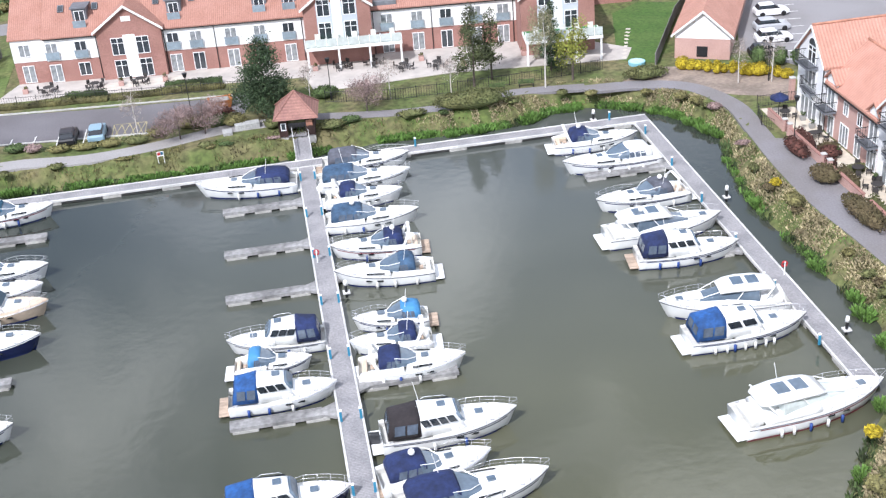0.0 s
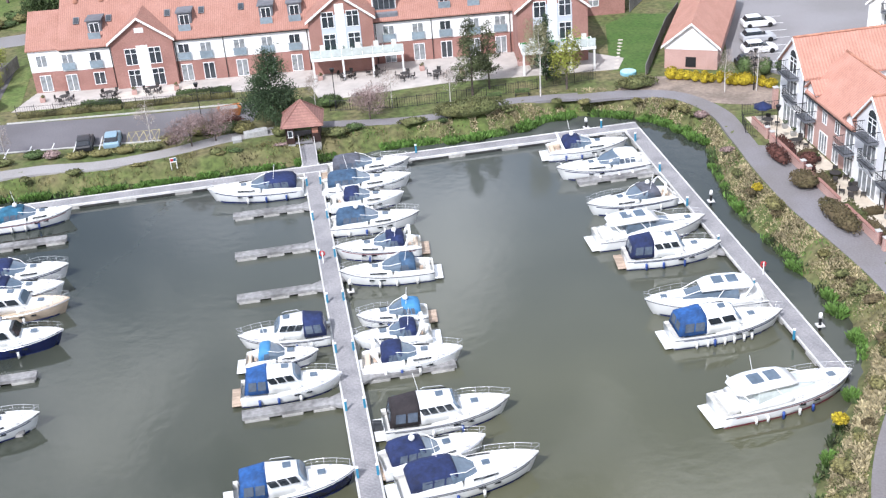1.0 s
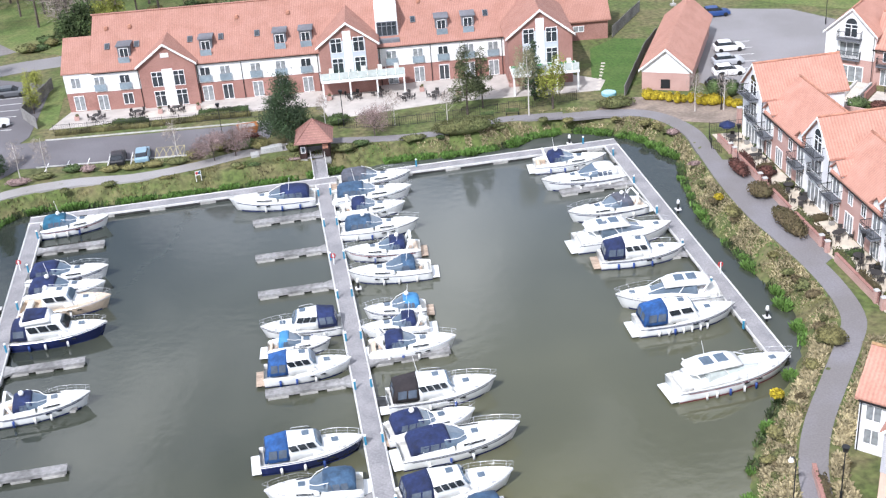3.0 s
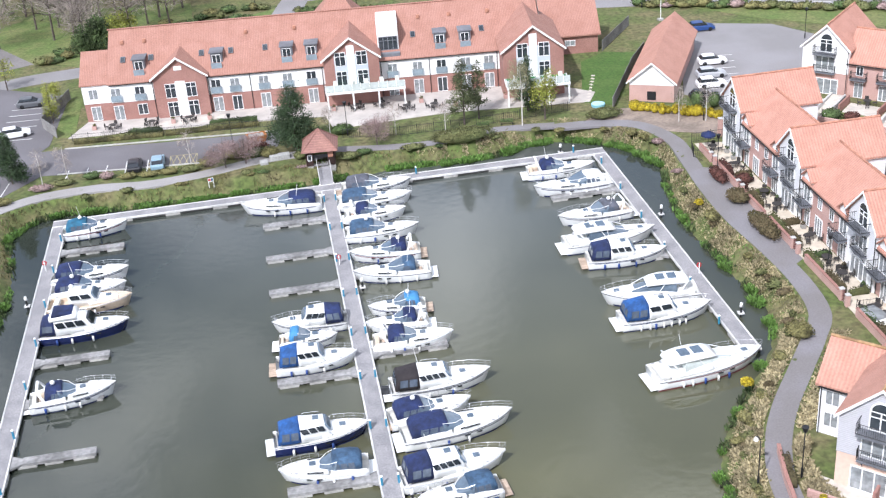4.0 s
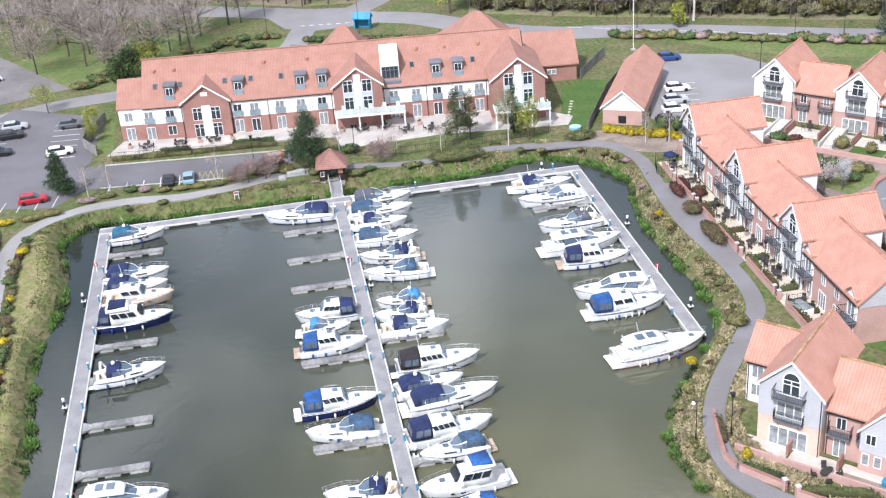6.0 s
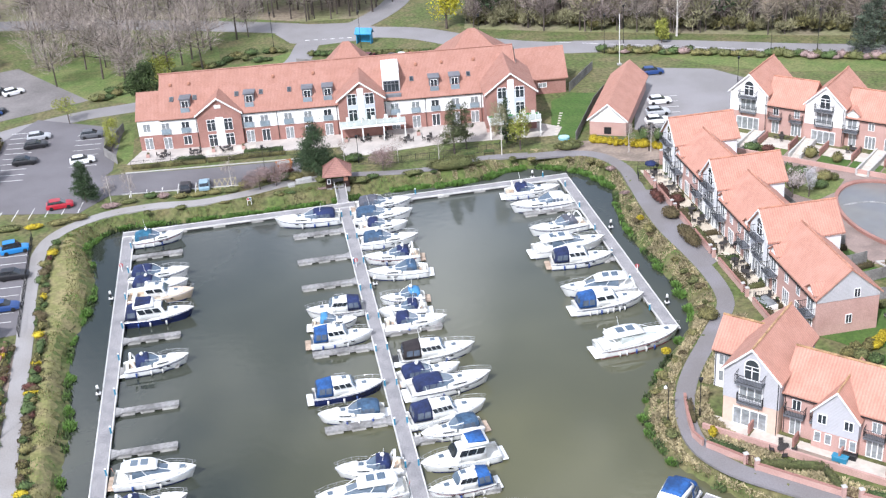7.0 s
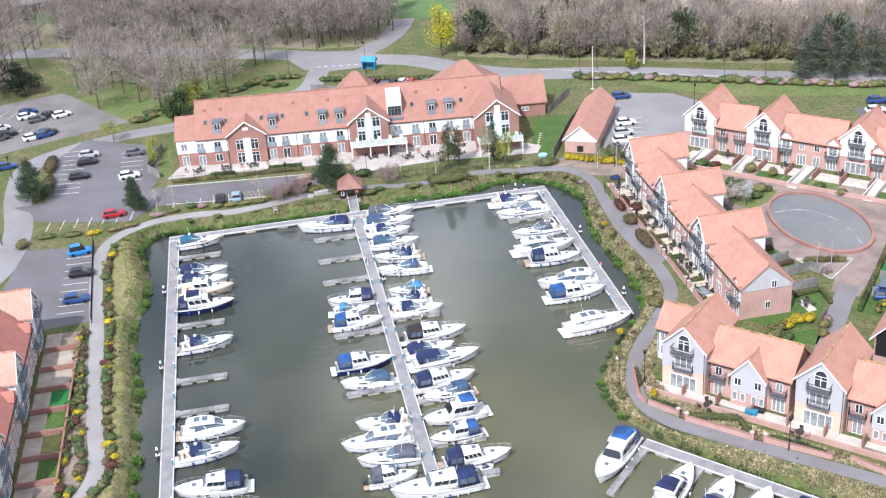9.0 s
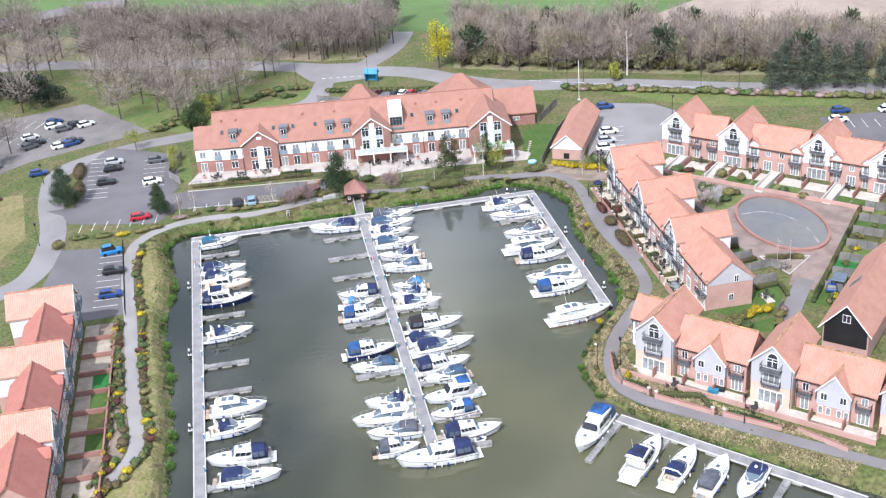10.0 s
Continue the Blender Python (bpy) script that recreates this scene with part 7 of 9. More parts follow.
# clipped hedges and shrubs
for i, (x, y, rx, ry, h, m, lb) in enumerate((
        (17.6, 5.8, 4.6, 1.6, 2.0, HEDGE, "long rounded clipped hedge on the bank"), (37.2, 7.5, 2.6, 1.4, 1.4, HEDGE, "rounded clipped hedge by the path"),
        (44.2, -21.7, 1.4, 1.8, 1.5, HEDGEB, "low domed brown hedge in the path"), (44.1, -29.3, 1.3, 3.6, 1.4, HEDGEB, "long low brown hedge in the path"),
        (-12.0, 10.4, 2.0, 1.2, 1.3, BUSHO, "olive garden shrub by the path"), (-7.4, 9.2, 1.4, 1.1, 1.5, BUSHO, "yellow-green shrub by the shelter"), (-9.2, 12.4, 1.8, 1.0, 1.1, BUSHR, "russet shrub bed by the drive"),
        
        (41.7, 8.5, 0.87, 0.73, 1.65, BUSHY, "bright yellow forsythia by the path"), (42.6, 8.1, 0.96, 0.46, 1.27, BUSHY, "bright yellow forsythia by the path"), (43.4, 7.9, 0.82, 0.77, 0.99, BUSHY, "bright yellow forsythia by the path"), (44.0, 6.9, 0.62, 0.64, 1.36, BUSHY, "bright yellow forsythia by the path"), (44.7, 6.0, 0.61, 0.55, 1.63, BUSHY, "bright yellow forsythia by the path"), (45.6, 6.2, 0.58, 0.73, 1.01, BUSHY, "bright yellow forsythia by the path"), (46.4, 5.6, 0.56, 0.45, 1.60, BUSHY, "bright yellow forsythia by the path"), (47.2, 4.8, 0.61, 0.79, 1.60, BUSHY, "bright yellow forsythia by the path"), (47.9, 4.4, 0.98, 0.64, 1.44, BUSHY, "bright yellow forsythia by the path"), (48.7, 3.9, 0.97, 0.69, 1.67, BUSHY, "bright yellow forsythia by the path"), (49.6, 4.0, 0.65, 0.58, 1.03, BUSHY, "bright yellow forsythia by the path"), (50.3, 2.9, 0.53, 0.56, 1.38, BUSHY, "bright yellow forsythia by the path"), (51.1, 2.3, 0.84, 0.57, 1.15, BUSHY, "bright yellow forsythia by the path"),
        (54.1, 5.5, 1.2, 1.1, 2.2, BUSHG, "round evergreen by the parking court"), (49.9, 7.0, 1.0, 1.0, 2.4, BUSHG, "round evergreen by the garage block"), (52.0, 6.2, 0.9, 0.9, 2.2, BUSHG, "round evergreen by the garage block"),
        (31.2, -56.2, 0.6, 0.6, 0.7, BUSHY, "small yellow gorse at the water's edge"), (39.8, -25.2, 0.9, 1.3, 1.0, BUSHO, "large olive bush on the bank"), (39.7, -21.4, 0.5, 0.5, 0.8, BUSHY, "small yellow gorse on the bank"),
        (-13.4, 22.2, 3.2, 0.5, 0.7, HEDGE, "low clipped hedge by the drive"), (-27.1, 23.0, 2.6, 0.5, 0.7, HEDGE, "low clipped hedge by the drive"),
        (2.6, 14.0, 1.6, 1.2, 1.4, BUSHG, "green shrub behind the shelter"), (-2.6, 15.6, 1.3, 1.3, 1.9, BUSHO, "pale olive shrub behind the pine"),
        (44.3, -15.4, 0.9, 2.4, 1.2, BUSHR, "russet shrub in a front garden"), (46.9, -17.1, 0.9, 1.2, 1.0, BUSHR, "russet shrub in a front garden"),
        (50.7, -62.5, 1.08, 0.55, 1.32, BUSHO, "olive budding garden bush by the lane"), (51.3, -62.6, 0.72, 0.90, 1.03, BUSHO, "olive budding garden bush by the lane"), (52.0, -61.6, 0.83, 0.68, 1.20, BUSHO, "olive budding garden bush by the lane"), (52.6, -62.1, 1.02, 0.54, 1.04, BUSHO, "olive budding garden bush by the lane"), (53.1, -62.2, 0.73, 0.66, 1.44, BUSHO, "olive budding garden bush by the lane"), (53.7, -61.6, 0.66, 0.60, 1.49, BUSHO, "olive budding garden bush by the lane"), (54.3, -61.9, 0.91, 0.65, 1.30, BUSHY, "bright yellow garden bush by the lane"), (54.8, -61.4, 0.95, 0.70, 1.29, BUSHY, "bright yellow garden bush by the lane"), (55.6, -60.6, 0.89, 0.56, 0.94, BUSHY, "bright yellow garden bush by the lane"), (56.2, -60.4, 0.84, 0.58, 1.47, BUSHY, "bright yellow garden bush by the lane"), (56.7, -60.7, 0.96, 0.85, 1.07, BUSHY, "bright yellow garden bush by the lane"), (57.3, -60.8, 1.04, 0.55, 1.36, BUSHY, "bright yellow garden bush by the lane"), (57.9, -61.0, 0.95, 0.78, 1.47, BUSHY, "bright yellow garden bush by the lane"), (58.6, -60.0, 0.85, 0.58, 0.99, BUSHY, "bright yellow garden bush by the lane"), (38.9, -49.8, 1.3, 1.6, 1.2, BUSHO, "scrubby olive bush on the bank"), (37.1, 8.7, 1.2, 0.8, 0.9, BUSHY, "yellowing shrub by the path"))):
    shrub(x, y, rx, ry, h, m, lb, int(220 * max(1, rx * ry)), 0.2, i, name="hedge" if m in (HEDGE, HEDGEB) else "shrub")
def path_x(y):
    near = [p for p in curve_line(PATH_W, 6) if p[1] < 0]
    return min(near, key=lambda p: abs(p[1] - y))[0]


for i in range(88):   # planting beds along the west path and gardens
    y = -3 - i * 0.92
    for x in (-46.75 + rng.uniform(-0.35, 0.4), path_x(y) - 1.9 + rng.uniform(-0.5, 0.3), path_x(y) + 1.75 + rng.uniform(-0.35, 0.5)):
        if x < path_x(y) and y > -31:
            continue
        if rng.random() < 0.12:
            continue
        m = rng.choice((BUSHO, BUSHG, BUSHR, HEDGE, HEDGEB, BUSHO, HEDGEB, BUSHG, BUSHY, BUSHG))
        shrub(x, y + rng.uniform(-0.6, 0.6), rng.uniform(0.4, 1.0), rng.uniform(0.5, 1.3), rng.uniform(0.4, 1.1), m, "small garden shrub in a planting bed", 90, 0.2, 100 + i)
for i in range(80):   # scrub on the east bank
    k = rng.random()
    px, py = SHORE[int(len(SHORE) * (0.45 + 0.4 * k))]
    q = rng.uniform(1.2, 3.4)
    x, y = px + q, py + rng.uniform(-1, 1)
    if shore_distance(np.array([x]), np.array([y]))[0] < 0.9:
        continue
    if min(math.hypot(x - a, y - b) for a, b in curve_line(PATH_E, 6)) < 1.9:
        continue
    shrub(x, y, rng.uniform(0.3, 0.9), rng.uniform(0.3, 1.0), rng.uniform(0.3, 0.8), rng.choice((BUSHO, HEDGE, HEDGEB, BUSHO, MAUVE, HEDGE)), "scrubby bush on the reed bank", 130, 0.2, 300 + i, z=G - 0.25)


# reeds and irises along the water, tufts on the bank
PATH_POINTS = {}
for px, py in curve_line(PATH_E, 12) + curve_line(PATH_W, 12) + curve_line(PATH_N, 12):
    for i in (-1, 0, 1):
        for j in (-1, 0, 1):
            PATH_POINTS.setdefault((int(px // 2) + i, int(py // 2) + j), []).append((px, py))


def on_path(x, y):
    return any((x - a) ** 2 + (y - b) ** 2 < 1.9 for a, b in PATH_POINTS.get((int(x // 2), int(y // 2)), ()))


def strip_plants(name, mat, label, count, d0, d1, size, seed, clump=0.0, u0=0.0, u1=1.0, up=1.4):
    r = random.Random(seed)
    verts, faces = [], []
    n = len(SHORE) - 1
    for _ in range(count):
        u = r.uniform(u0, u1)
        if clump and noise.noise(Vector((u * n * 0.9, seed + 0.3, 0.4))) < clump:
            continue
        i = min(n - 1, int(u * n))
        f = u * n - i
        a, b = Vector(SHORE[i]), Vector(SHORE[i + 1])
        p = a.lerp(b, f)
        t = (b - a).normalized()
        d = r.uniform(d0, d1)
        x, y = p.x - t.y * d, p.y + t.x * d
        if d > 1.2 and on_path(x, y):
            continue
        z = 0.0 if d < 0.2 else float(bank_height(np.array(d)))
        way_ = Vector((r.gauss(0, 0.5), r.gauss(0, 0.5), up)).normalized()
        s = way_.cross(Vector((r.gauss(0, 1), r.gauss(0, 1), 0.1))).normalized()
        L = size * r.uniform(0.5, 1.3)
        k = len(verts)
        c = Vector((x, y, z - 0.03))
        w = L * 0.16
        verts += [tuple(c - s * w), tuple(c + s * w), tuple(c + way_ * L * 0.7 + s * w * 0.9), tuple(c + way_ * L), tuple(c + way_ * L * 0.7 - s * w * 0.9)]
        faces.append((k, k + 1, k + 2, k + 3, k + 4))
    return stuff(name, verts, faces, mat, label, "plants")


strip_plants("reeds", REED, "bright green iris leaves along the north waterline", 15000, -0.3, 0.6, 0.45, 3, 0.03, 0.30, 0.56)
strip_plants("reeds", REED, "scattered green iris leaves at the waterline", 7000, -0.3, 0.45, 0.45, 13, 0.16, 0.0, 0.72)
strip_plants("reeds", BUSHG, "dark green rushes at the waterline", 9000, -0.3, 0.6, 0.5, 4, 0.05)
strip_plants("bank_grass", BUSHO, "rough olive grass and dead stems on the bank", 30000, 0.4, 3.6, 0.26, 5, -0.2)
strip_plants("bank_grass", material("straw_grass", (0.40, 0.34, 0.20), 0.95, vary=0.2, island=0.35), "straw-coloured dead grass on the bank", 56000, 0.6, 3.8, 0.30, 8, -0.3, 0.42, 1.0, 0.6)
strip_plants("bank_grass", MATS["straw_grass"], "straw-coloured dead grass reaching up to the path", 46000, 0.9, 6.8, 0.42, 18, -0.35, 0.72, 1.0, 0.45)
strip_plants("bank_grass", REED, "fresh green tussocks on the bank", 20000, 0.5, 3.6, 0.24, 11, 0.12)


# ---- woodland beyond the road ----
def woodland(name, spots, hmin, hmax, mat, label, per=70, seed=0, size=1.1, thin=0.05, wide=1.0):
    r = random.Random(seed)
    tv, tf, cv, cf = [], [], [], []
    for x, y in spots:
        h = r.uniform(hmin, hmax)
        rad = h * 0.016
        k = len(tv)
        lean = (r.uniform(-0.4, 0.4), r.uniform(-0.4, 0.4))
        for z, f in ((-0.2, 1.0), (h * 0.5, 0.6), (h * 0.85, 0.15)):
            for a in range(4):
                tv.append((x + lean[0] * z / h + rad * f * math.cos(a * 1.57), y + lean[1] * z / h + rad * f * math.sin(a * 1.57), G + z))
        for lvl in (0, 4):
            for a in range(4):
                b = (a + 1) % 4
                tf.append((k + lvl + a, k + lvl + b, k + lvl + 4 + b, k + lvl + 4 + a))
        sp = h * r.uniform(0.26, 0.36) * wide
        for _ in range(8):   # limbs
            a, e = r.uniform(0, 6.28), r.uniform(0.35, 0.75)
            p = Vector((x, y, G + h * e * 0.9))
            q = p + Vector((math.cos(a) * sp * 0.9, math.sin(a) * sp * 0.9, h * r.uniform(0.12, 0.28)))
            s = Vector((-math.sin(a), math.cos(a), 0)) * rad * 0.45
            k = len(tv)
            tv += [tuple(p - s), tuple(p + s), tuple(q), tuple(p + Vector((0, 0, rad)))]
            tf += [(k, k + 1, k + 2), (k, k + 2, k + 3)]
        for _ in range(per):
            d = Vector((r.gauss(0, 1), r.gauss(0, 1), r.gauss(0, 1) * 1.1)).normalized() * r.uniform(0.35, 1.0)
            c = Vector((x + d.x * sp, y + d.y * sp, G + h * 0.64 + d.z * h * 0.36))
            w = (d + Vector((r.gauss(0, 0.4), r.gauss(0, 0.4), 0.7 + r.gauss(0, 0.3)))).normalized()
            s = w.cross(Vector((r.gauss(0, 1), r.gauss(0, 1), r.gauss(0, 1)))).normalized()
            L = size * r.uniform(0.6, 1.5)
            t = thin * L
            k = len(cv)
            cv += [tuple(c - w * L * 0.5 - s * t), tuple(c - w * L * 0.5 + s * t), tuple(c + w * L * 0.5 + s * t * 0.4), tuple(c + w * L * 0.5 - s * t * 0.4)]
            cf.append((k, k + 1, k + 2, k + 3))
    ob = stuff(name, tv, tf, TRUNKS, label, "woodland")
    me = bpy.data.meshes.new("branches")
    me.from_pydata(cv, [], cf)
    me.materials.append(mat)
    b = new("branches", me)
    b.parent = ob
    return ob


def scatter(poly, n, gap, seed):
    r = random.Random(seed)
    xs, ys = [p[0] for p in poly], [p[1] for p in poly]
    out = []
    tries = 0
    while len(out) < n and tries < n * 40:
        tries += 1
        x, y = r.uniform(min(xs), max(xs)), r.uniform(min(ys), max(ys))
        ins = False
        for (ax, ay), (bx, by) in zip(poly, poly[1:] + poly[:1]):
            if (ay > y) != (by > y) and x < (bx - ax) * (y - ay) / (by - ay) + ax:
                ins = not ins
        if ins and all((x - a) ** 2 + (y - b) ** 2 > gap * gap for a, b in out[-160:]):
            out.append((x, y))
    return out


E_WOOD = [(34.1, 80.1), (52.7, 70.0), (98.0, 48.6), (132.8, 34.8), (239.6, -17.0), (245.5, 4.5), (142.7, 52.2), (106.9, 68.8), (73.5, 89.6), (40.5, 108.9)]
W_WOOD = [(-109.1, 142.1), (-49.6, 118.5), (-24.6, 114.6), (0.5, 99.5), (14.0, 97.3), (22.8, 106.1), (22.5, 117.9), (0.4, 123.6), (-40.1, 138.3), (-82.3, 161.4), (-139.8, 170.4)]
PARK = [(-103.3, 94.5), (-61.7, 91.4), (-38.2, 64.8), (-21.8, 72.8), (-12.8, 91.4), (-47.9, 105.3), (-88.5, 127.5)]
E_SPOTS = scatter(E_WOOD, 520, 2.5, 1)
TWIGM = material("mauve_brown_twigs", (0.30, 0.245, 0.225), 0.95, vary=0.2, island=0.3)
TWIGT = material("tan_twigs", (0.40, 0.335, 0.255), 0.95, vary=0.2, island=0.3)
woodland("woodland", E_SPOTS[0::3], 8, 13.5, TWIG, "bare brown spring woodland beyond the road", 520, 1, 1.0, 0.034)
woodland("woodland", E_SPOTS[1::3], 7, 12.5, TWIGM, "bare mauve-brown trees beyond the road", 520, 21, 1.0, 0.034, 1.1)
woodland("woodland", E_SPOTS[2::3], 9, 15, TWIGT, "tall tan birches in the bare wood", 460, 22, 0.9, 0.034, 0.85)
woodland("woodland", scatter(E_WOOD, 90, 4.0, 2), 7, 11, TWIGO, "budding olive trees among the bare wood", 360, 2, 0.9, 0.07)
W_SPOTS = [p for i, p in enumerate(scatter(W_WOOD, 360, 3.6, 3)) if p[0] > -62 or i % 3 == 0]
woodland("woodland", W_SPOTS[0::2], 10, 15.5, material("dark_twigs", (0.285, 0.235, 0.21), 0.95, vary=0.2, island=0.35), "dense dark bare oak wood", 600, 3, 1.0, 0.034, 1.35)
woodland("woodland", W_SPOTS[1::2], 9, 14, TWIG, "dense grey-brown bare wood", 560, 23, 1.0, 0.034, 1.25)
woodland("woodland", [p for p in scatter(PARK, 62, 6.5, 4) if p[0] > -58 or p[1] > 104], 11, 15, TWIG, "bare parkland trees over grass", 900, 4, 1.0, 0.032, 1.45)
woodland("woodland", scatter([(-136.4, 97.3), (-98.5, 97.4), (-93.5, 142.1), (-138.7, 148.2)], 60, 5, 5), 8, 12, TWIG, "bare trees behind the visitors' car park", 220, 5, 1.5, 0.05)
woodland("woodland", scatter([(-100.9, 41.4), (-84.1, 30.3), (-75.9, 43.2), (-80.7, 54.5), (-90.4, 82.8), (-115.0, 60.0)], 16, 7, 14), 8, 12, TWIG, "bare trees along the gravel car park", 260, 14, 1.5, 0.05)
woodland("woodland", [(-84.1, 65.6), (-76.1, 86.8), (-51.1, 72.7), (-20.1, 85.5), (-11.9, 92.2), (-35.4, 64.1), (-38.7, 74.7), (-44.8, 92.0), (-75.6, 58.0), (-88.2, 76.6), (-94.7, 59.6), (-90.2, 53.4), (-97.9, 70.6), (-26.1, 77.6), (-42.0, 81.9)], 9, 13, TWIG, "large bare parkland trees by the car park", 1000, 24, 1.0, 0.032, 1.45)
woodland("woodland", scatter(E_WOOD, 16, 12, 9), 8, 12, PINE, "scattered dark conifers in the wood", 420, 9, 0.9, 0.3)
# low budding growth along the wood's southern edge
EDGE_LINE = curve_line([(36, 82), (53.5, 72), (98.5, 50.6), (133.5, 36.8), (236, -12)], 60)
eq = random.Random(77)
woodland("woodland", [(x + eq.uniform(-1, 3), y + eq.uniform(-1, 4)) for x, y in EDGE_LINE[::2]], 2.4, 5.0, TWIGO, "low budding thicket at the edge of the wood", 220, 78, 0.7, 0.09, 1.7)
woodland("woodland", [(x + eq.uniform(-1, 3), y + eq.uniform(-1, 3)) for x, y in EDGE_LINE[1::5]], 1.6, 3.2, BUSHO, "low olive scrub at the edge of the wood", 220, 79, 0.6, 0.25, 1.8)
# evergreens and single trees seen over the wood and the car park
CYPRESS = material("dark_cypress", (0.026, 0.046, 0.026), 0.9, vary=0.3, island=0.4)
BLUEPINE = material("blue_green_pine", (0.10, 0.128, 0.088), 0.9, vary=0.3, island=0.4)
for i, (x, y, h, s) in enumerate(((-69.5, 89.5, 8.4, 4.4), (-75.0, 93.0, 9.2, 5.0), (-80.5, 97.5, 9.0, 5.0), (-86.0, 101.0, 8.2, 4.6), (-93.5, 103.5, 7.6, 4.2))):
    tree(x, y, h, s, CYPRESS, BARK, "broad dark cypress behind the visitors' car park", 5200, 0.42, 0.6, 0.02, 8, 640 + i, 12)
for i, (x, y, h, s) in enumerate(((102.6, 34.9, 9.5, 3.0), (106.0, 37.0, 11.5, 3.2), (109.0, 33.4, 10.0, 3.0), (112.4, 34.2, 12.0, 3.6), (116.4, 31.6, 10.8, 3.4), (120.7, 30.2, 11.4, 3.4), (126.0, 27.0, 10.0, 3.2))):
    conifer(x, y, h, s, BLUEPINE, "tall blue-green pine at the edge of the wood", 3600, 660 + i, 60, 0.42)
tree(74.0, 58.0, 12.5, 4.2, TWIGT, BIRCH, "large pale bare tree beside the main road", 1500, 0.7, 0.05, 0.2, 11, 680, 12)
tree(-30.0, 70.0, 5.0, 3.4, WILLOW, BARK, "spreading yellow-green willow on the grass", 2200, 0.4, 0.4, 0.06, 8, 681, 9)
LODGE, SLATER = material("brown_lodge_boards", (0.085, 0.045, 0.035), 0.85, vary=0.2), material("grey_slates", (0.19, 0.18, 0.185), 0.8, vary=0.15)
for x, y, t in ((-77.0, 172.0, 20), (-60.0, 176.0, -10), (-92.0, 168.0, 35)):
    ob = thing("holiday_lodge", "dark brown boarded lodge with a low grey roof", "house", x, y, G, t, "lodges")
    part("wall", walls(-6, 6, -3, 3, -0.2, 2.6), LODGE, ob)
    part("roof", gable_roof(-6, 6, -3, 3, 2.6, 1.5), SLATER, ob, "low grey gable roof")
    for u in (-4, -1.5, 2.5):
        window(ob, "S", (u, -3.03, 1.4), 1.4, 1.3, 2)
for i, (x, y, h, s, m, lb) in enumerate(((30.5, 81.5, 13.4, 3.6, YTREE, "bright yellow-green tree at the junction"), (12.4, 117.3, 11, 3.5, BLOSSOM, "tall slender tree in pale blossom"), (7.4, 115.0, 10, 3.0, WILLOW, "yellow-green budding tree by the wood"), (17.3, 121.1, 11, 3.2, BLOSSOM, "tall slender tree in pale blossom"), (25.2, 124.2, 12, 2.6, PINE, "dark conifer above the bare wood"), (69.6, 54.8, 5, 1.6, WILLOW, "small yellow-green tree by the road"))):
    tree(x, y, h, s, m, BARK, lb, 2600, 0.5, 0.5, 0.08, 8, 70 + i, 14)
for i in range(92):   # roadside hedge, uneven and run together
    t = i / 91
    x, y = 57 + t * 88, 54.0 - t * 44.0
    shrub(x, y + rng.uniform(-0.8, 0.6), rng.uniform(1.0, 1.9), rng.uniform(0.8, 1.5), rng.uniform(0.8, 1.9), rng.choice((HEDGE, BUSHO, BUSHG, HEDGE, MAUVE)), "rough green hedge along the main road", 90, 0.3, 400 + i, name="hedge")
for i in range(34):
    t = i / 33
    x, y = -42 + t * 36 + rng.uniform(-1, 1), 60 + t * 17 + rng.uniform(-2, 6)
    shrub(x, y, rng.uniform(0.8, 1.8), rng.uniform(0.8, 1.6), rng.uniform(0.7, 1.5), rng.choice((HEDGE, BUSHO, BUSHG, BUSHG)), "rough evergreen shrub on the grass verge", 120, 0.3, 500 + i)
for i in range(26):
    x, y = 0.5 + i * 1.25, 73.5 - i * 0.42 - (0.5 * rng.random())
    shrub(x, y, 1.0, 0.8, 1.2, rng.choice((HEDGE, BUSHG, BUSHO)), "clipped hedge behind the rear car park", 90, 0.3, 560 + i, name="hedge")
LITTER = material("leaf_litter", (0.22, 0.18, 0.13), 0.95, vary=0.2, scale=1.0, patch=0.08, colour2=(0.19, 0.20, 0.09))
slab("wood_floor", E_WOOD, G + 0.012, LITTER, "brown leaf litter under bare trees", "ground")
slab("wood_floor", W_WOOD, G + 0.012, LITTER, "brown leaf litter under bare trees", "ground")
# open field and ploughed land beyond the wood
slab("field", [(-39.8, 142.5), (37.3, 113.9), (76.4, 91.7), (145.4, 55.0), (244.9, 6.3), (420.6, -59.6), (900.5, 200.6), (500.4, 900.8), (-399.6, 900.8), (-201.3, 202.4)], G + 0.05, material("young_crop", (0.105, 0.175, 0.055), 0.95, vary=0.08, scale=0.4, patch=0.02, stretch=(1, 6, 1)), "green field of young crops", "field")
slab("field", [(79.3, 93.6), (111.6, 70.5), (146.7, 56.4), (243.7, 9.7), (420.6, -55.6), (1400.4, -99.6), (1400.4, 500.5), (420.5, 301.0)], G + 0.09, material("ploughed_land", (0.36, 0.29, 0.24), 0.95, vary=0.08, scale=0.4, patch=0.03), "pale ploughed field", "field")


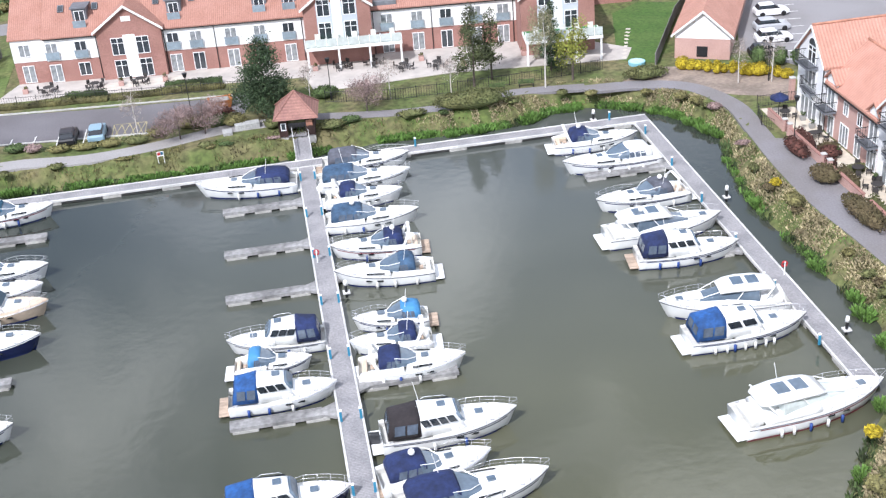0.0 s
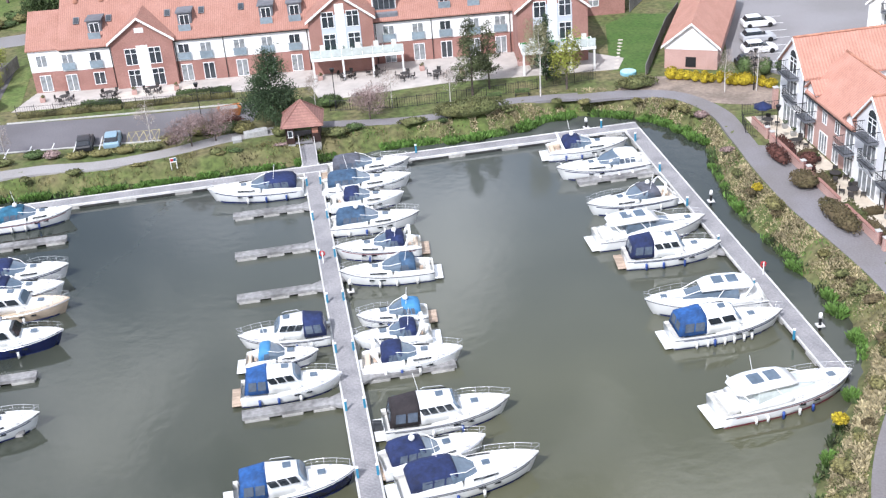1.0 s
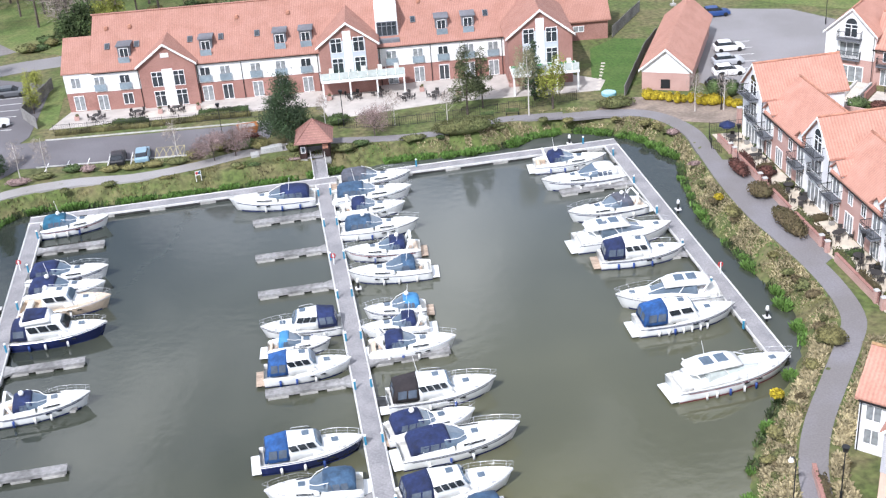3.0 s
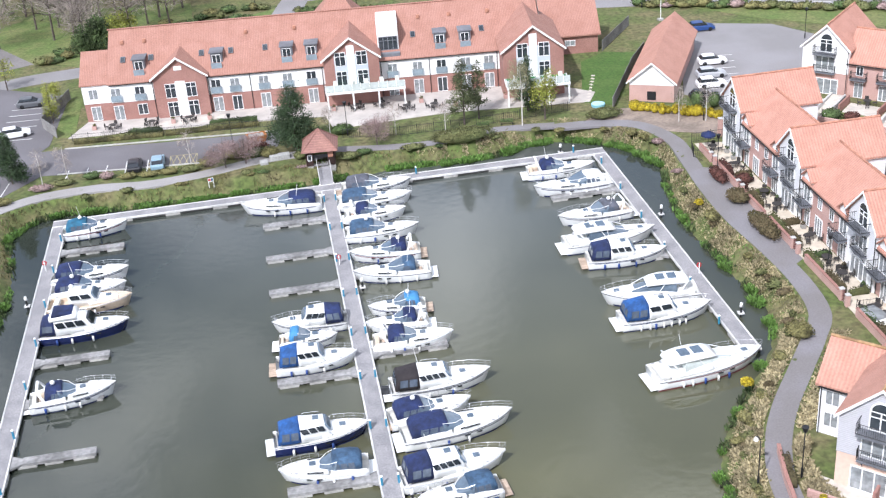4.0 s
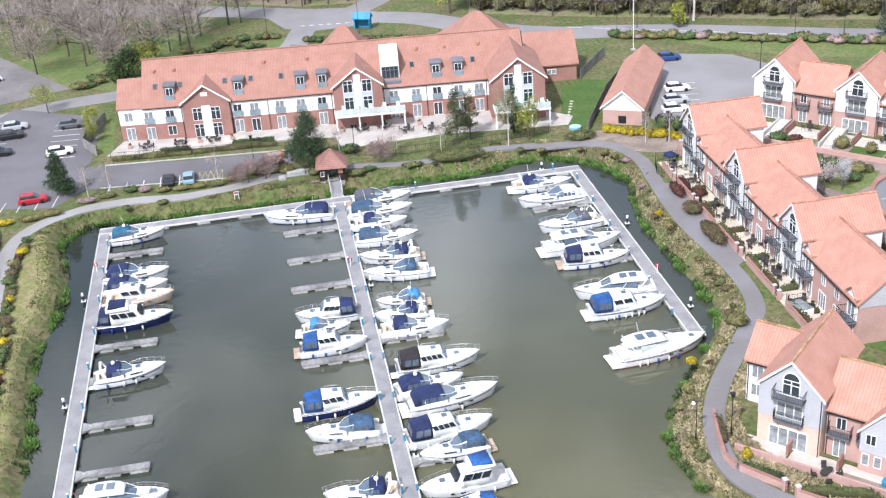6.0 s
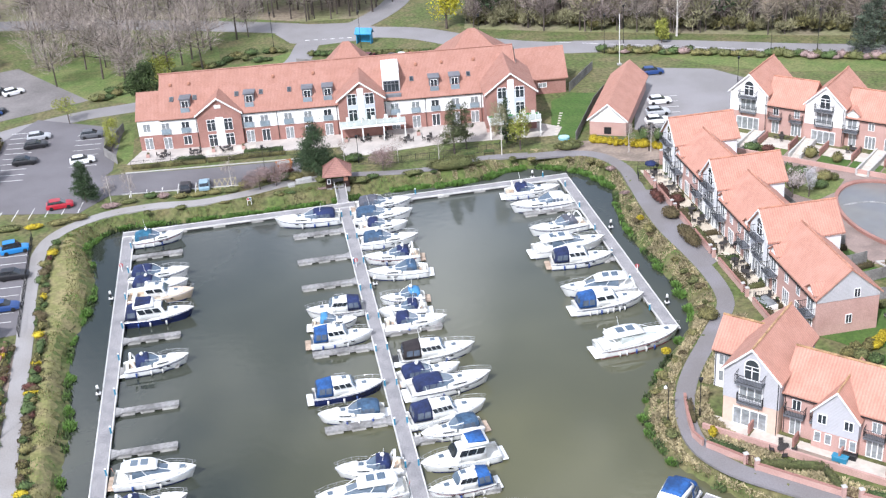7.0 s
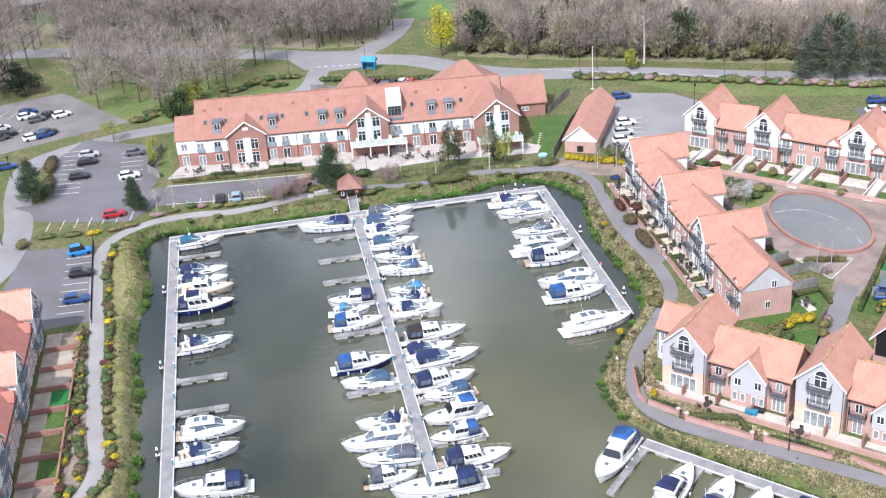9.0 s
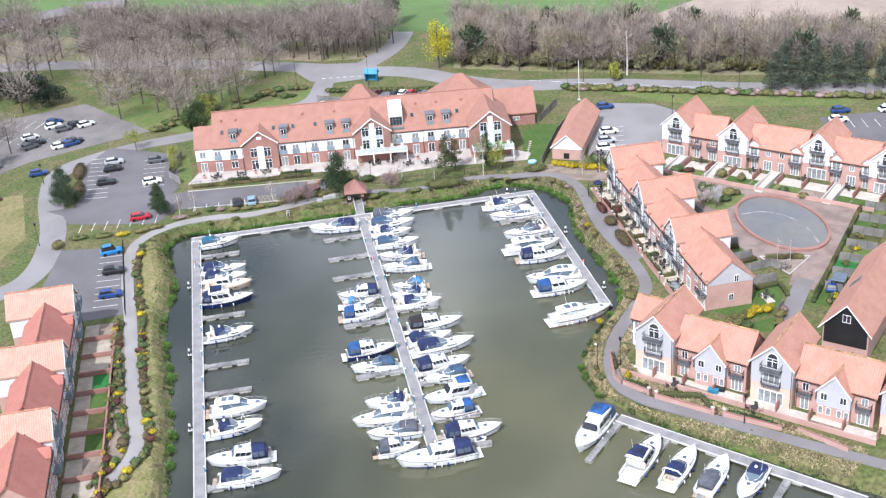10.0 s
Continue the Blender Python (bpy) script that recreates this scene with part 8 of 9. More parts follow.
# ---- gardens of the row behind the reed bank ----
SANDY = material("sandy_paving", (0.56, 0.50, 0.41), 0.85, vary=0.10, scale=2, patch=0.8, colour2=(0.50, 0.43, 0.34))
REDIRON = material("dark_red_iron", (0.09, 0.018, 0.022), 0.5, vary=0.15)
WICKER = material("dark_wicker", (0.045, 0.04, 0.038), 0.8, vary=0.25, scale=12)
YPAINT = material("yellow_road_paint", (0.40, 0.35, 0.19), 0.8, vary=0.15)
SKIP = material("orange_skip_paint", (0.34, 0.125, 0.035), 0.6, vary=0.15)
STONE = material("grey_stone_blocks", (0.33, 0.32, 0.30), 0.9, vary=0.15, scale=3)
SLEEPER = material("pale_sleepers", (0.42, 0.42, 0.41), 0.9, vary=0.15, scale=4)


def hedge_strip(a, b, w, h, mat, label, z=G, seed=0):
    """A clipped hedge from a to b, slightly lumpy, covered in small leaves."""
    L = math.hypot(b[0] - a[0], b[1] - a[1])
    ob = thing("hedge", label, "hedge", a[0], a[1], z, math.degrees(math.atan2(b[1] - a[1], b[0] - a[0])), "hedges")
    n = max(3, int(L / 0.6))
    r = random.Random(seed)
    rings = []
    for i in range(n + 1):
        k = r.uniform(0.82, 1.0)
        e = 0.72 if i in (0, n) else 1
        x = L * i / n
        rings.append([(x, -w / 2 * k, -0.1), (x, -w / 2 * k, h * 0.75 * k), (x, -w * 0.3, h * k * e), (x, w * 0.3, h * k * e), (x, w / 2 * k, h * 0.75 * k), (x, w / 2 * k, -0.1)])
    part("foliage_core", loft(rings), mat, ob, smooth=True)

    def shape(q):
        s = q.choice((-1, 1, 0, 0))
        if s:
            return (q.uniform(0, L), s * w / 2 * q.uniform(0.85, 1.05), q.uniform(0.05, h)), (0, s, 0.2)
        return (q.uniform(0, L), q.uniform(-w / 2, w / 2), h * q.uniform(0.88, 1.06)), (0, 0, 1)
    v, f = leaf_cloud(int(60 * L * (w + h)), shape, 0.16, 0.2, 0.8, seed)
    mesh_part("leaves", v, f, mat, ob)
    return ob


def low_wall(a, b, h, mat=PINKB, label="low brick boundary wall with a pale coping", w=0.24):
    ob = thing("garden_wall", label, "wall", a[0], a[1], G, 0, "garden walls")
    d = (b[0] - a[0], b[1] - a[1])
    part("brickwork", ribbon([(0, 0), d], w, -0.25, h), mat, ob)
    part("coping", ribbon([(0, 0), d], w + 0.08, h, h + 0.06), BRICK, ob, "row of coping bricks")
    return ob


def pier(x, y, h=1.5, w=0.45, mat=PINKB):
    ob = thing("gate_pier", "square brick gate pier with a stone cap", "pier", x, y, G, 0, "gate piers")
    part("shaft", boxes((-w / 2, w / 2, -w / 2, w / 2, -0.2, h)), mat, ob)
    part("cap", boxes((-w / 2 - 0.06, w / 2 + 0.06, -w / 2 - 0.06, w / 2 + 0.06, h, h + 0.1), bevel=0.03), KERB, ob)


def gate(x, y, turn, w=1.1, h=1.2):
    ob = thing("garden_gate", "dark red iron garden gate between brick walls", "gate", x, y, G, turn, "garden gates")
    bm = tube([(-w / 2, 0, 0.1), (-w / 2, 0, h), (0, 0, h + 0.12), (w / 2, 0, h), (w / 2, 0, 0.1), (-w / 2, 0, 0.1)], 0.035, None, 5)
    part("gate_frame", bm, REDIRON, ob)
    for k in range(1, 8):
        part("bar", tube([(-w / 2 + k * w / 8, 0, 0.1), (-w / 2 + k * w / 8, 0, h)], 0.018, None, 4), REDIRON, ob)


CHAIR = {}


def table_set(x, y, turn, round_=True, chairs=4, mat=WICKER, z=G + 0.03):
    tb = thing("garden_table", "dark round garden table on a paved patio" if round_ else "long dark garden table on a paved patio", "table", x, y, z, turn, "garden tables")
    top = bmesh.new()
    bmesh.ops.create_cone(top, cap_ends=True, segments=14, radius1=0.55, radius2=0.55, depth=0.05)
    bmesh.ops.scale(top, vec=(1 if round_ else 1.5, 1 if round_ else 0.8, 1), verts=top.verts)
    bmesh.ops.translate(top, vec=(0, 0, 0.72), verts=top.verts)
    part("tabletop", top, mat, tb)
    for sx in (-0.3, 0.3):
        for sy in (-0.3, 0.3):
            part("leg", tube([(sx, sy, 0), (sx * 0.8, sy * 0.8, 0.7)], 0.03, None, 4), mat, tb)
    for k in range(chairs):
        a = radians(turn + 45 + 360 * k / chairs)
        r = 0.95 if round_ else 1.1
        ch = thing("garden_chair", "dark garden chair beside the patio table", "chair", x + r * math.cos(a), y + r * math.sin(a), z, math.degrees(a) + 90, "garden chairs")
        if not CHAIR:
            for nm, bm in (("seat", boxes((-0.24, 0.24, -0.24, 0.24, 0.40, 0.45), bevel=0.02)), ("backrest", boxes((-0.24, 0.24, -0.27, -0.22, 0.45, 0.90), bevel=0.02)), ("leg", boxes((-0.02, 0.02, -0.02, 0.02, 0, 0.40)))):
                me = bpy.data.meshes.new(nm)
                bm.to_mesh(me)
                bm.free()
                me.materials.append(WICKER)
                CHAIR[nm] = me
        shared("seat", CHAIR["seat"], ch)
        shared("backrest", CHAIR["backrest"], ch)
        for sx in (-0.2, 0.2):
            for sy in (-0.2, 0.2):
                shared("leg", CHAIR["leg"], ch, Matrix.Translation((sx, sy, 0)))


def planter(x, y, mat, bush, s=0.5, z=G + 0.03):
    ob = thing("planter", "square pot with a small clipped plant", "planter", x, y, z, 0, "planters")
    part("pot", boxes((-s / 2, s / 2, -s / 2, s / 2, 0, s * 0.9), bevel=0.03), mat, ob)
    v, f = leaf_cloud(140, blob(s * 0.6, s * 0.6, s * 0.5, s * 1.25, 4, int(x * 7)), 0.12, 0.2, 0.8, int(y * 3))
    mesh_part("foliage", v, f, bush, ob)


WX = 45.3   # line of the boundary wall
slab("pavement", [(42.8, -11.3), (WX, -12.5), (WX, -36.4), (43.8, -37.5), (42.8, -30.0), (42.4, -20.0)], G + 0.012, PATHM, "tarmac widening of the footpath beside the gardens", "path")
slab("pavement", [(WX, -4.6), (48.6, -5.2), (48.9, -57.6), (WX, -55.6)], G + 0.028, SANDY, "pale sandy paved garden patios", "paving")
ends = [-6.6, -10.6, -19.2, -20.4, -26.0, -34.4, -35.6, -45.6, -46.8, -55.0]
for a, b in ((-6.6, -10.4), (-11.6, -18.9), (-20.8, -26.7), (-27.9, -33.9), (-37.0, -45.1), (-48.2, -55.3)):
    low_wall((WX, a), (WX, b), 0.85)
for y in (-10.4, -11.6, -18.9, -20.2, -33.9, -35.2, -45.0, -46.3):
    pier(WX, y, 1.2, 0.4, PINKB)
for y in (-11.0, -19.55, -34.55, -45.65):
    gate(WX, y, 90)
for k, (y, m) in enumerate(((-13.9, BUSHR), (-18.2, BUSHR), (-22.6, HEDGEB), (-28.6, HEDGE), (-32.6, HEDGEB), (-37.6, HEDGE), (-42.6, HEDGEB), (-49.6, BUSHG), (-53.0, HEDGEB))):
    hedge_strip((WX + 0.55, y + 1.7), (WX + 0.55, y - 1.7), 0.7, 0.9 if k % 2 else 1.1, m, "clipped garden hedge behind a brick wall", G, 800 + k)
for k, (y, m) in enumerate(((-15.6, HEDGEB), (-20.9, HEDGE), (-28.9, HEDGEB), (-36.6, BUSHG), (-44.6, HEDGE), (-50.2, HEDGEB))):
    hedge_strip((WX + 1.0, y), (48.3, y), 0.5, 0.75, m, "low hedge dividing two front gardens", G, 830 + k)
for x, y, t, r in ((47.4, -21.4, 20, True), (47.4, -25.0, 10, True), (47.1, -13.2, 0, False), (47.2, -37.8, 30, True), (47.6, -32.9, 15, False), (47.0, -48.1, 0, False), (47.2, -41.3, 40, True), (47.1, -52.9, 5, True)):
    table_set(x, y, t, r)
for x, y in ((48.0, -8.6), (48.0, -10.7), (47.7, -17.1), (48.2, -23.2), (48.2, -30.1), (48.2, -39.6), (48.2, -43.7), (48.1, -49.0), (47.7, -54.6)):
    planter(x, y, IRON if int(y) % 2 else STONE, BUSHG if int(y) % 3 else HEDGEB)
railing([(44.4, -6.1), (43.8, -8.5), (44.4, -10.0)], 1.2, G, "dark curved iron railing round a corner patio")
railing([(WX + 0.6, -39.9), (48.4, -40.0)], 0.95, G, "black iron railing between two patios")
railing([(WX + 0.6, -47.0), (48.4, -47.2)], 0.95, G, "black iron railing between two patios")
for x, y in ((51.8, -2.9), (52.6, -3.7)):
    pier(x - 2.6, y - 0.3, 2.3, 0.5)
parasol = thing("parasol", "dark navy garden parasol over a round table", "parasol", 46.3, -6.7, G + 0.03)
part("pole", tube([(0, 0, 0), (0, 0, 2.2)], 0.04, None, 6), IRON, parasol)
rim = [(0.95 * math.cos(a), 0.95 * math.sin(a)) for a in [2 * math.pi * k / 8 for k in range(8)]]
bm = bmesh.new()
tip = bm.verts.new((0, 0, 2.45))
lo = [bm.verts.new((x, y, 1.95)) for x, y in rim]
dr = [bm.verts.new((x * 1.01, y * 1.01, 1.75)) for x, y in rim]
for i in range(8):
    j = (i + 1) % 8
    bm.faces.new((lo[i], lo[j], tip))
    bm.faces.new((dr[i], dr[j], lo[j], lo[i]))
part("canopy", bm, NAVY, parasol, "navy cloth canopy")
table_set(46.6, -7.5, 20)
tub = thing("hot_tub", "white covered garden tub on a patio", "tub", 46.5, -49.4, G + 0.03, 12)
part("shell", boxes((-0.9, 0.9, -1.3, 1.3, 0, 0.75), bevel=0.1), WHITE, tub)
part("cover", boxes((-0.8, 0.8, -1.2, 1.2, 0.75, 0.85), bevel=0.04), PANEC, tub, "pale grey cover")

# ---- gardens of the group at the bend ----
for a, b in (((30.0, -65.6), (29.0, -69.3)), ((29.0, -69.3), (28.4, -72.5)), ((28.4, -72.5), (28.8, -74.2)), ((29.1, -74.5), (31.8, -77.9)), ((32.5, -79.3), (38.7, -85.3)), ((40.1, -86.2), (46.3, -91.7)), ((48.3, -92.4), (52.6, -98.6))):
    low_wall(a, b, 0.75)
for k, (a, b) in enumerate((((29.4, -74.2), (32.2, -77.3)), ((33.0, -79.0), (38.8, -81.1)), ((38.8, -81.4), (38.8, -84.5)), ((40.8, -86.0), (45.9, -91.0)), ((30.0, -66.7), (29.3, -70.2)))):
    hedge_strip(a, b, 0.6, 0.95, (BUSHG, HEDGE, HEDGE, BUSHG, HEDGEB)[k], "clipped garden hedge behind a brick wall", G, 860 + k)
gate(32.2, -78.7, -45)
gate(39.3, -85.7, -45)
gate(47.2, -92.0, -45)
for x, y in ((31.8, -78.1), (32.5, -79.3), (38.7, -85.4), (40.1, -86.2)):
    pier(x, y, 1.2, 0.4)
table_set(44.6, -86.3, 10, True, 4)
table_set(36.1, -77.4, 30, False, 4)
for x, y, m in ((40.9, -80.2, PEDBLUE), (42.0, -80.0, IRON)):
    bn = thing("storage_box", "low covered garden storage box on the patio", "box", x, y, G + 0.03, -45, "storage boxes")
    part("box", boxes((-0.75, 0.75, -0.35, 0.35, 0, 0.55), bevel=0.04), m, bn)
    part("lid", boxes((-0.79, 0.79, -0.39, 0.39, 0.55, 0.64), bevel=0.03), m, bn)
shrub(30.3, -73.1, 0.5, 0.5, 1.5, BUSHY, "yellow garden shrub by the wall", 200, 0.18, 901)

# ---- crescent: flights of steps, low walls, bed with a blossom tree ----
for a, b in (((68.1, 3.0), (62.6, -2.5)), ((74.2, -2.9), (68.9, -8.4)), ((82.3, -10.9), (75.5, -17.3)), ((91.0, -20.6), (85.2, -26.4))):
    d = Vector((b[0] - a[0], b[1] - a[1]))
    st = thing("garden_steps", "pale flight of garden steps between low walls", "steps", a[0], a[1], G, 0, "garden steps")
    n = 10
    for k in range(n):
        p, q = d * (k / n), d * ((k + 1) / n)
        part("step", ribbon([tuple(p), tuple(q)], 1.5, -0.1, 0.75 - 0.07 * k), PAVE, st)
    nrm = Vector((-d.y, d.x)).normalized() * 0.9
    for s in (-1, 1):
        part("side_wall", ribbon([tuple(nrm * s), tuple(d * 0.97 + nrm * s)], 0.25, -0.2, 0.95), KERB, st, "pale rendered side wall")
slab("pavement", [(63.6, -14.9), (67.7, -12.4), (72.8, -17.5), (69.4, -21.3), (65.5, -23.1), (63.5, -19.8)], G + 0.03, LAWN, "small planted bed beside the pond", "garden")
tree(65.2, -21.5, 5.4, 1.5, material("silver_blossom", (0.50, 0.49, 0.50), 0.9, vary=0.2, island=0.2), BARK, "slender young tree in silver-white blossom", 1500, 0.2, 0.5, 0.12, 8, 77, 8)
for i, (x, y, r, h, m) in enumerate(((64.7, -17.7, 1.3, 1.7, BUSHO), (67.3, -14.2, 1.5, 1.6, BUSHG), (69.7, -17.0, 1.4, 1.8, BUSHO), (68.1, -19.2, 1.2, 1.3, BUSHG), (71.2, -17.2, 0.8, 1.2, HEDGE), (65.5, -13.6, 1.0, 2.2, BUSHG), (71.7, -8.3, 1.3, 2.0, BUSHO), (74.6, -11.3, 1.0, 1.8, BUSHO), (64.4, -2.6, 1.6, 1.4, BUSHG), (66.7, -3.7, 1.2, 1.0, BUSHR), (80.0, -18.9, 1.2, 1.1, BUSHG), (82.4, -22.6, 1.2, 1.1, BUSHO))):
    shrub(x, y, r, r * 0.9, h, m, "garden shrub before the crescent", 240, 0.2, 920 + i)
for x, y, t in ((70.6, 0.7, 20), (78.6, -8.0, 40), (86.0, -14.6, 10), (92.0, -21.0, 30)):
    table_set(x, y - 0.8, t)

# ---- fenced back gardens along the lane, planted bed with birches ----
lane = Vector((0.627, 0.779))
off = Vector((0.779, -0.627))
o = Vector((66.4, -60.6))
for k in range(7):
    a, b = o + lane * (5.6 * k), o + lane * (5.6 * k + 5.3)
    slab("lawn", [tuple(a), tuple(b), tuple(b + off * 5.4), tuple(a + off * 5.4)], G + 0.02, (GLAWN, LAWN, TURF, LAWN, OLAWN, GLAWN, LAWN)[k], "small fenced back garden", "garden")
    fence = thing("fence", "weathered grey board fence between back gardens", "fence", b.x, b.y, G, 0, "fences")
    for i in range(3):
        part("panel", ribbon([tuple(off * (0.3 + 1.8 * i)), tuple(off * (2.04 + 1.8 * i))], 0.06, 0.02, 1.6), FENCE, fence)
    hedge_strip(tuple(a - off * 0.35), tuple(b - off * 0.35), 0.7, 0.9, (BUSHG, HEDGE, BUSHO, HEDGE)[k % 4], "low hedge along the paved lane", G, 1300 + k)
    for i in range(3):
        p = a.lerp(b, rng.uniform(0.1, 0.9)) + off * rng.uniform(0.8, 4.6)
        shrub(p.x, p.y, rng.uniform(0.4, 0.9), rng.uniform(0.4, 0.8), rng.uniform(0.4, 1.2), rng.choice((BUSHG, BUSHO, HEDGE, BUSHY)), "garden shrub beside a board fence", 150, 0.2, 1320 + 3 * k + i)
shade = thing("garden_shelter", "dark glazed garden shelter beside a lawn", "shelter", 72.2, -57.2, G + 0.02, 51)
for x in (-1.5, 1.5):
    for y in (-1.0, 1.0):
        part("post", boxes((x - 0.06, x + 0.06, y - 0.06, y + 0.06, 0, 2.1)), IRON, shade)
for i in range(3):
    part("roof_panel", boxes((-1.6 + 1.08 * i, -0.58 + 1.08 * i, -1.1, 1.1, 2.1, 2.18)), SCREEN, shade, "tinted roof panel")
slab("pavement", [(64.6, -42.6), (73.0, -45.2), (72.0, -46.4), (66.8, -50.2)], G + 0.026, SOIL, "triangular planted bed with pale kerbs", "soil bed")
for a, b in (((64.6, -42.6), (73.0, -45.2)), ((73.0, -45.2), (66.8, -50.2)), ((66.8, -50.2), (64.6, -42.6))):
    tagged(link("kerb", ribbon([a, b], 0.18, G - 0.1, G + 0.14), KERB), "pale kerb round a planted bed", "kerb", "", "structure")
hedge_strip((65.4, -43.6), (71.6, -45.4), 1.0, 0.7, BUSHO, "low clipped olive hedge in a bed", G, 1350)
for i, (x, y) in enumerate(((66.8, -45.2), (68.6, -46.4))):
    tree(x, y, 5.2, 0.9, TWIG, BIRCH, "slim bare silver birch in a kerbed bed", 300, 0.4, 0.06, 0.3, 7, 1360 + i, 6, 0.06, "birch_tree")
tree(66.5, -49.2, 2.6, 1.1, BLOSSOM, BARK, "small tree in white blossom by the lane", 900, 0.2, 0.5, 0.2, 7, 1365, 7)
for i, (a, b, m) in enumerate((((59.2, -53.6), (63.6, -53.0), HEDGE), ((63.6, -53.4), (63.2, -57.2), HEDGE), ((59.6, -38.4), (62.6, -38.2), HEDGEB), ((60.0, -44.2), (63.6, -43.6), HEDGEB))):
    hedge_strip(a, b, 0.6, 0.8, m, "clipped garden hedge beside a board fence", G, 1370 + i)
for x0, x1, y0, y1, m in ((59.2, 62.8, -42.2, -38.8, GLAWN), (59.3, 64.0, -47.2, -43.9, GLAWN), (59.2, 62.8, -36.8, -33.6, LAWN)):
    slab("lawn", [(x0, y0), (x1, y0), (x1, y1), (x0, y1)], G + 0.022, m, "small fenced lawn behind the terrace", "garden")
slab("pavement", [(58.9, -55.2), (60.4, -54.6), (60.6, -58.2), (59.2, -58.4)], G + 0.03, PAVE, "pale paved patio", "paving")
table_set(59.7, -56.4, 15)
slab("lawn", [(54.0, -63.4), (57.6, -62.9), (58.6, -64.2), (56.2, -67.0), (53.6, -65.8)], G + 0.02, GLAWN, "small round lawn behind the bushes", "lawn")
for i, (x, y, r, h, m) in enumerate(((59.3, -63.0, 1.1, 1.4, BUSHO), (58.0, -65.2, 1.0, 1.3, BUSHO), (53.0, -64.6, 1.0, 1.2, BUSHG), (51.8, -63.4, 1.1, 1.3, HEDGE), (60.4, -61.6, 0.8, 1.1, MAUVE))):
    shrub(x, y, r, r * 0.9, h, m, "garden bush round a small lawn", 240, 0.2, 1380 + i)
part("stone_edge", ribbon(curve_line([(-5.6, 5.4), (-1.6, 5.2), (1.8, 2.2), (3.2, -3.2), (2.6, -9.6)], 6), 0.4, 0.1, 0.17), FINGERM, pond, "curved stone edge under the water")

# ---- painted lines ----
def lines(segments, mat, label, w=0.11, z=G + 0.045):
    for a, b in segments:
        tagged(link("road_marking", ribbon([a, b], w, z - 0.015, z), mat), label, "road marking", "road markings", "structure")


lines([((-26.1, 13.9), (-26.2, 9.0)), ((-23.3, 13.6), (-23.4, 9.0))], PAINT, "white parking bay line")
lines([((-20.4, 13.8), (-20.5, 9.2)), ((-16.9, 13.6), (-17.0, 9.2)), ((-20.4, 13.8), (-16.9, 13.6)), ((-20.5, 9.2), (-17.0, 9.2))] + [((-20.4 + k * 0.85, 9.3), (-20.4 + (k + 1) * 0.85, 13.6)) for k in range(4)] + [((-20.4 + (k + 1) * 0.85, 9.3), (-20.4 + k * 0.85, 13.6)) for k in range(4)], YPAINT, "yellow hatched bay marking", 0.09)
lines([((-23.3, 9.3 + k * 0.9), (-22.75, 10.1 + k * 0.9)) for k in range(4)], YPAINT, "yellow hatched bay marking", 0.12)
lines([((-28.6 - 2.5 * k, 13.4), (-28.8 - 2.5 * k, 10.4)) for k in range(3)], PAINT, "white parking bay line")
lines([((-56.6, 47.4 - 2.5 * k), (-51.9, 46.8 - 2.5 * k)) for k in range(10)], PAINT, "white parking bay line")
lines([((-44.6, 42.4 - 2.5 * k), (-40.0, 42.0 - 2.5 * k)) for k in range(7)], PAINT, "white parking bay line")
lines([((-56.5 + 2.5 * k, 7.6), (-56.0 + 2.5 * k, 11.6)) for k in range(7)], PAINT, "white parking bay line")
lines([((-51.6, -2.6 - 2.5 * k), (-47.3, -2.8 - 2.5 * k)) for k in range(10)], PAINT, "white parking bay line")
lines([((-90 + 2.6 * k, 82 - 1.2 * k), (-87.8 + 2.6 * k, 86.4 - 1.2 * k)) for k in range(8)] + [((-80 + 2.6 * k, 66 - 1.2 * k), (-77.8 + 2.6 * k, 70.4 - 1.2 * k)) for k in range(7)] + [((-94 + 2.6 * k, 44 - 1.4 * k), (-92 + 2.6 * k, 48.4 - 1.4 * k)) for k in range(6)], PAINT, "white parking bay line")
lines([((52.4 + 0.55 * k * 2.6 / 2.0, 7.6 + k * 2.6), (57.0 + 0.55 * k * 2.6 / 2.0, 6.8 + k * 2.6)) for k in range(8)], PAINT, "white parking bay line")
lines([((106 + 2.6 * k, 8 - 0.8 * k), (107 + 2.6 * k, 12.6 - 0.8 * k)) for k in range(8)], PAINT, "white parking bay line")
lines([((6.6 + 2.1 * k, 65.0 - 0.9 * k), (8.6 + 2.1 * k, 68.4 - 0.9 * k)) for k in range(9)], PAINT, "white parking bay line")
lines([((50 + 4.8 * k, 63.2 - 2.6 * k), (52.8 + 4.8 * k, 61.7 - 2.6 * k)) for k in range(15)], PAINT, "white dashed centre line", 0.14, G + 0.05)
lines([((0 + k * 1.8, 84.6 - 0.3 * k), (0.9 + k * 1.8, 84.4 - 0.3 * k)) for k in range(6)], PAINT, "white dashed give-way line", 0.25, G + 0.055)

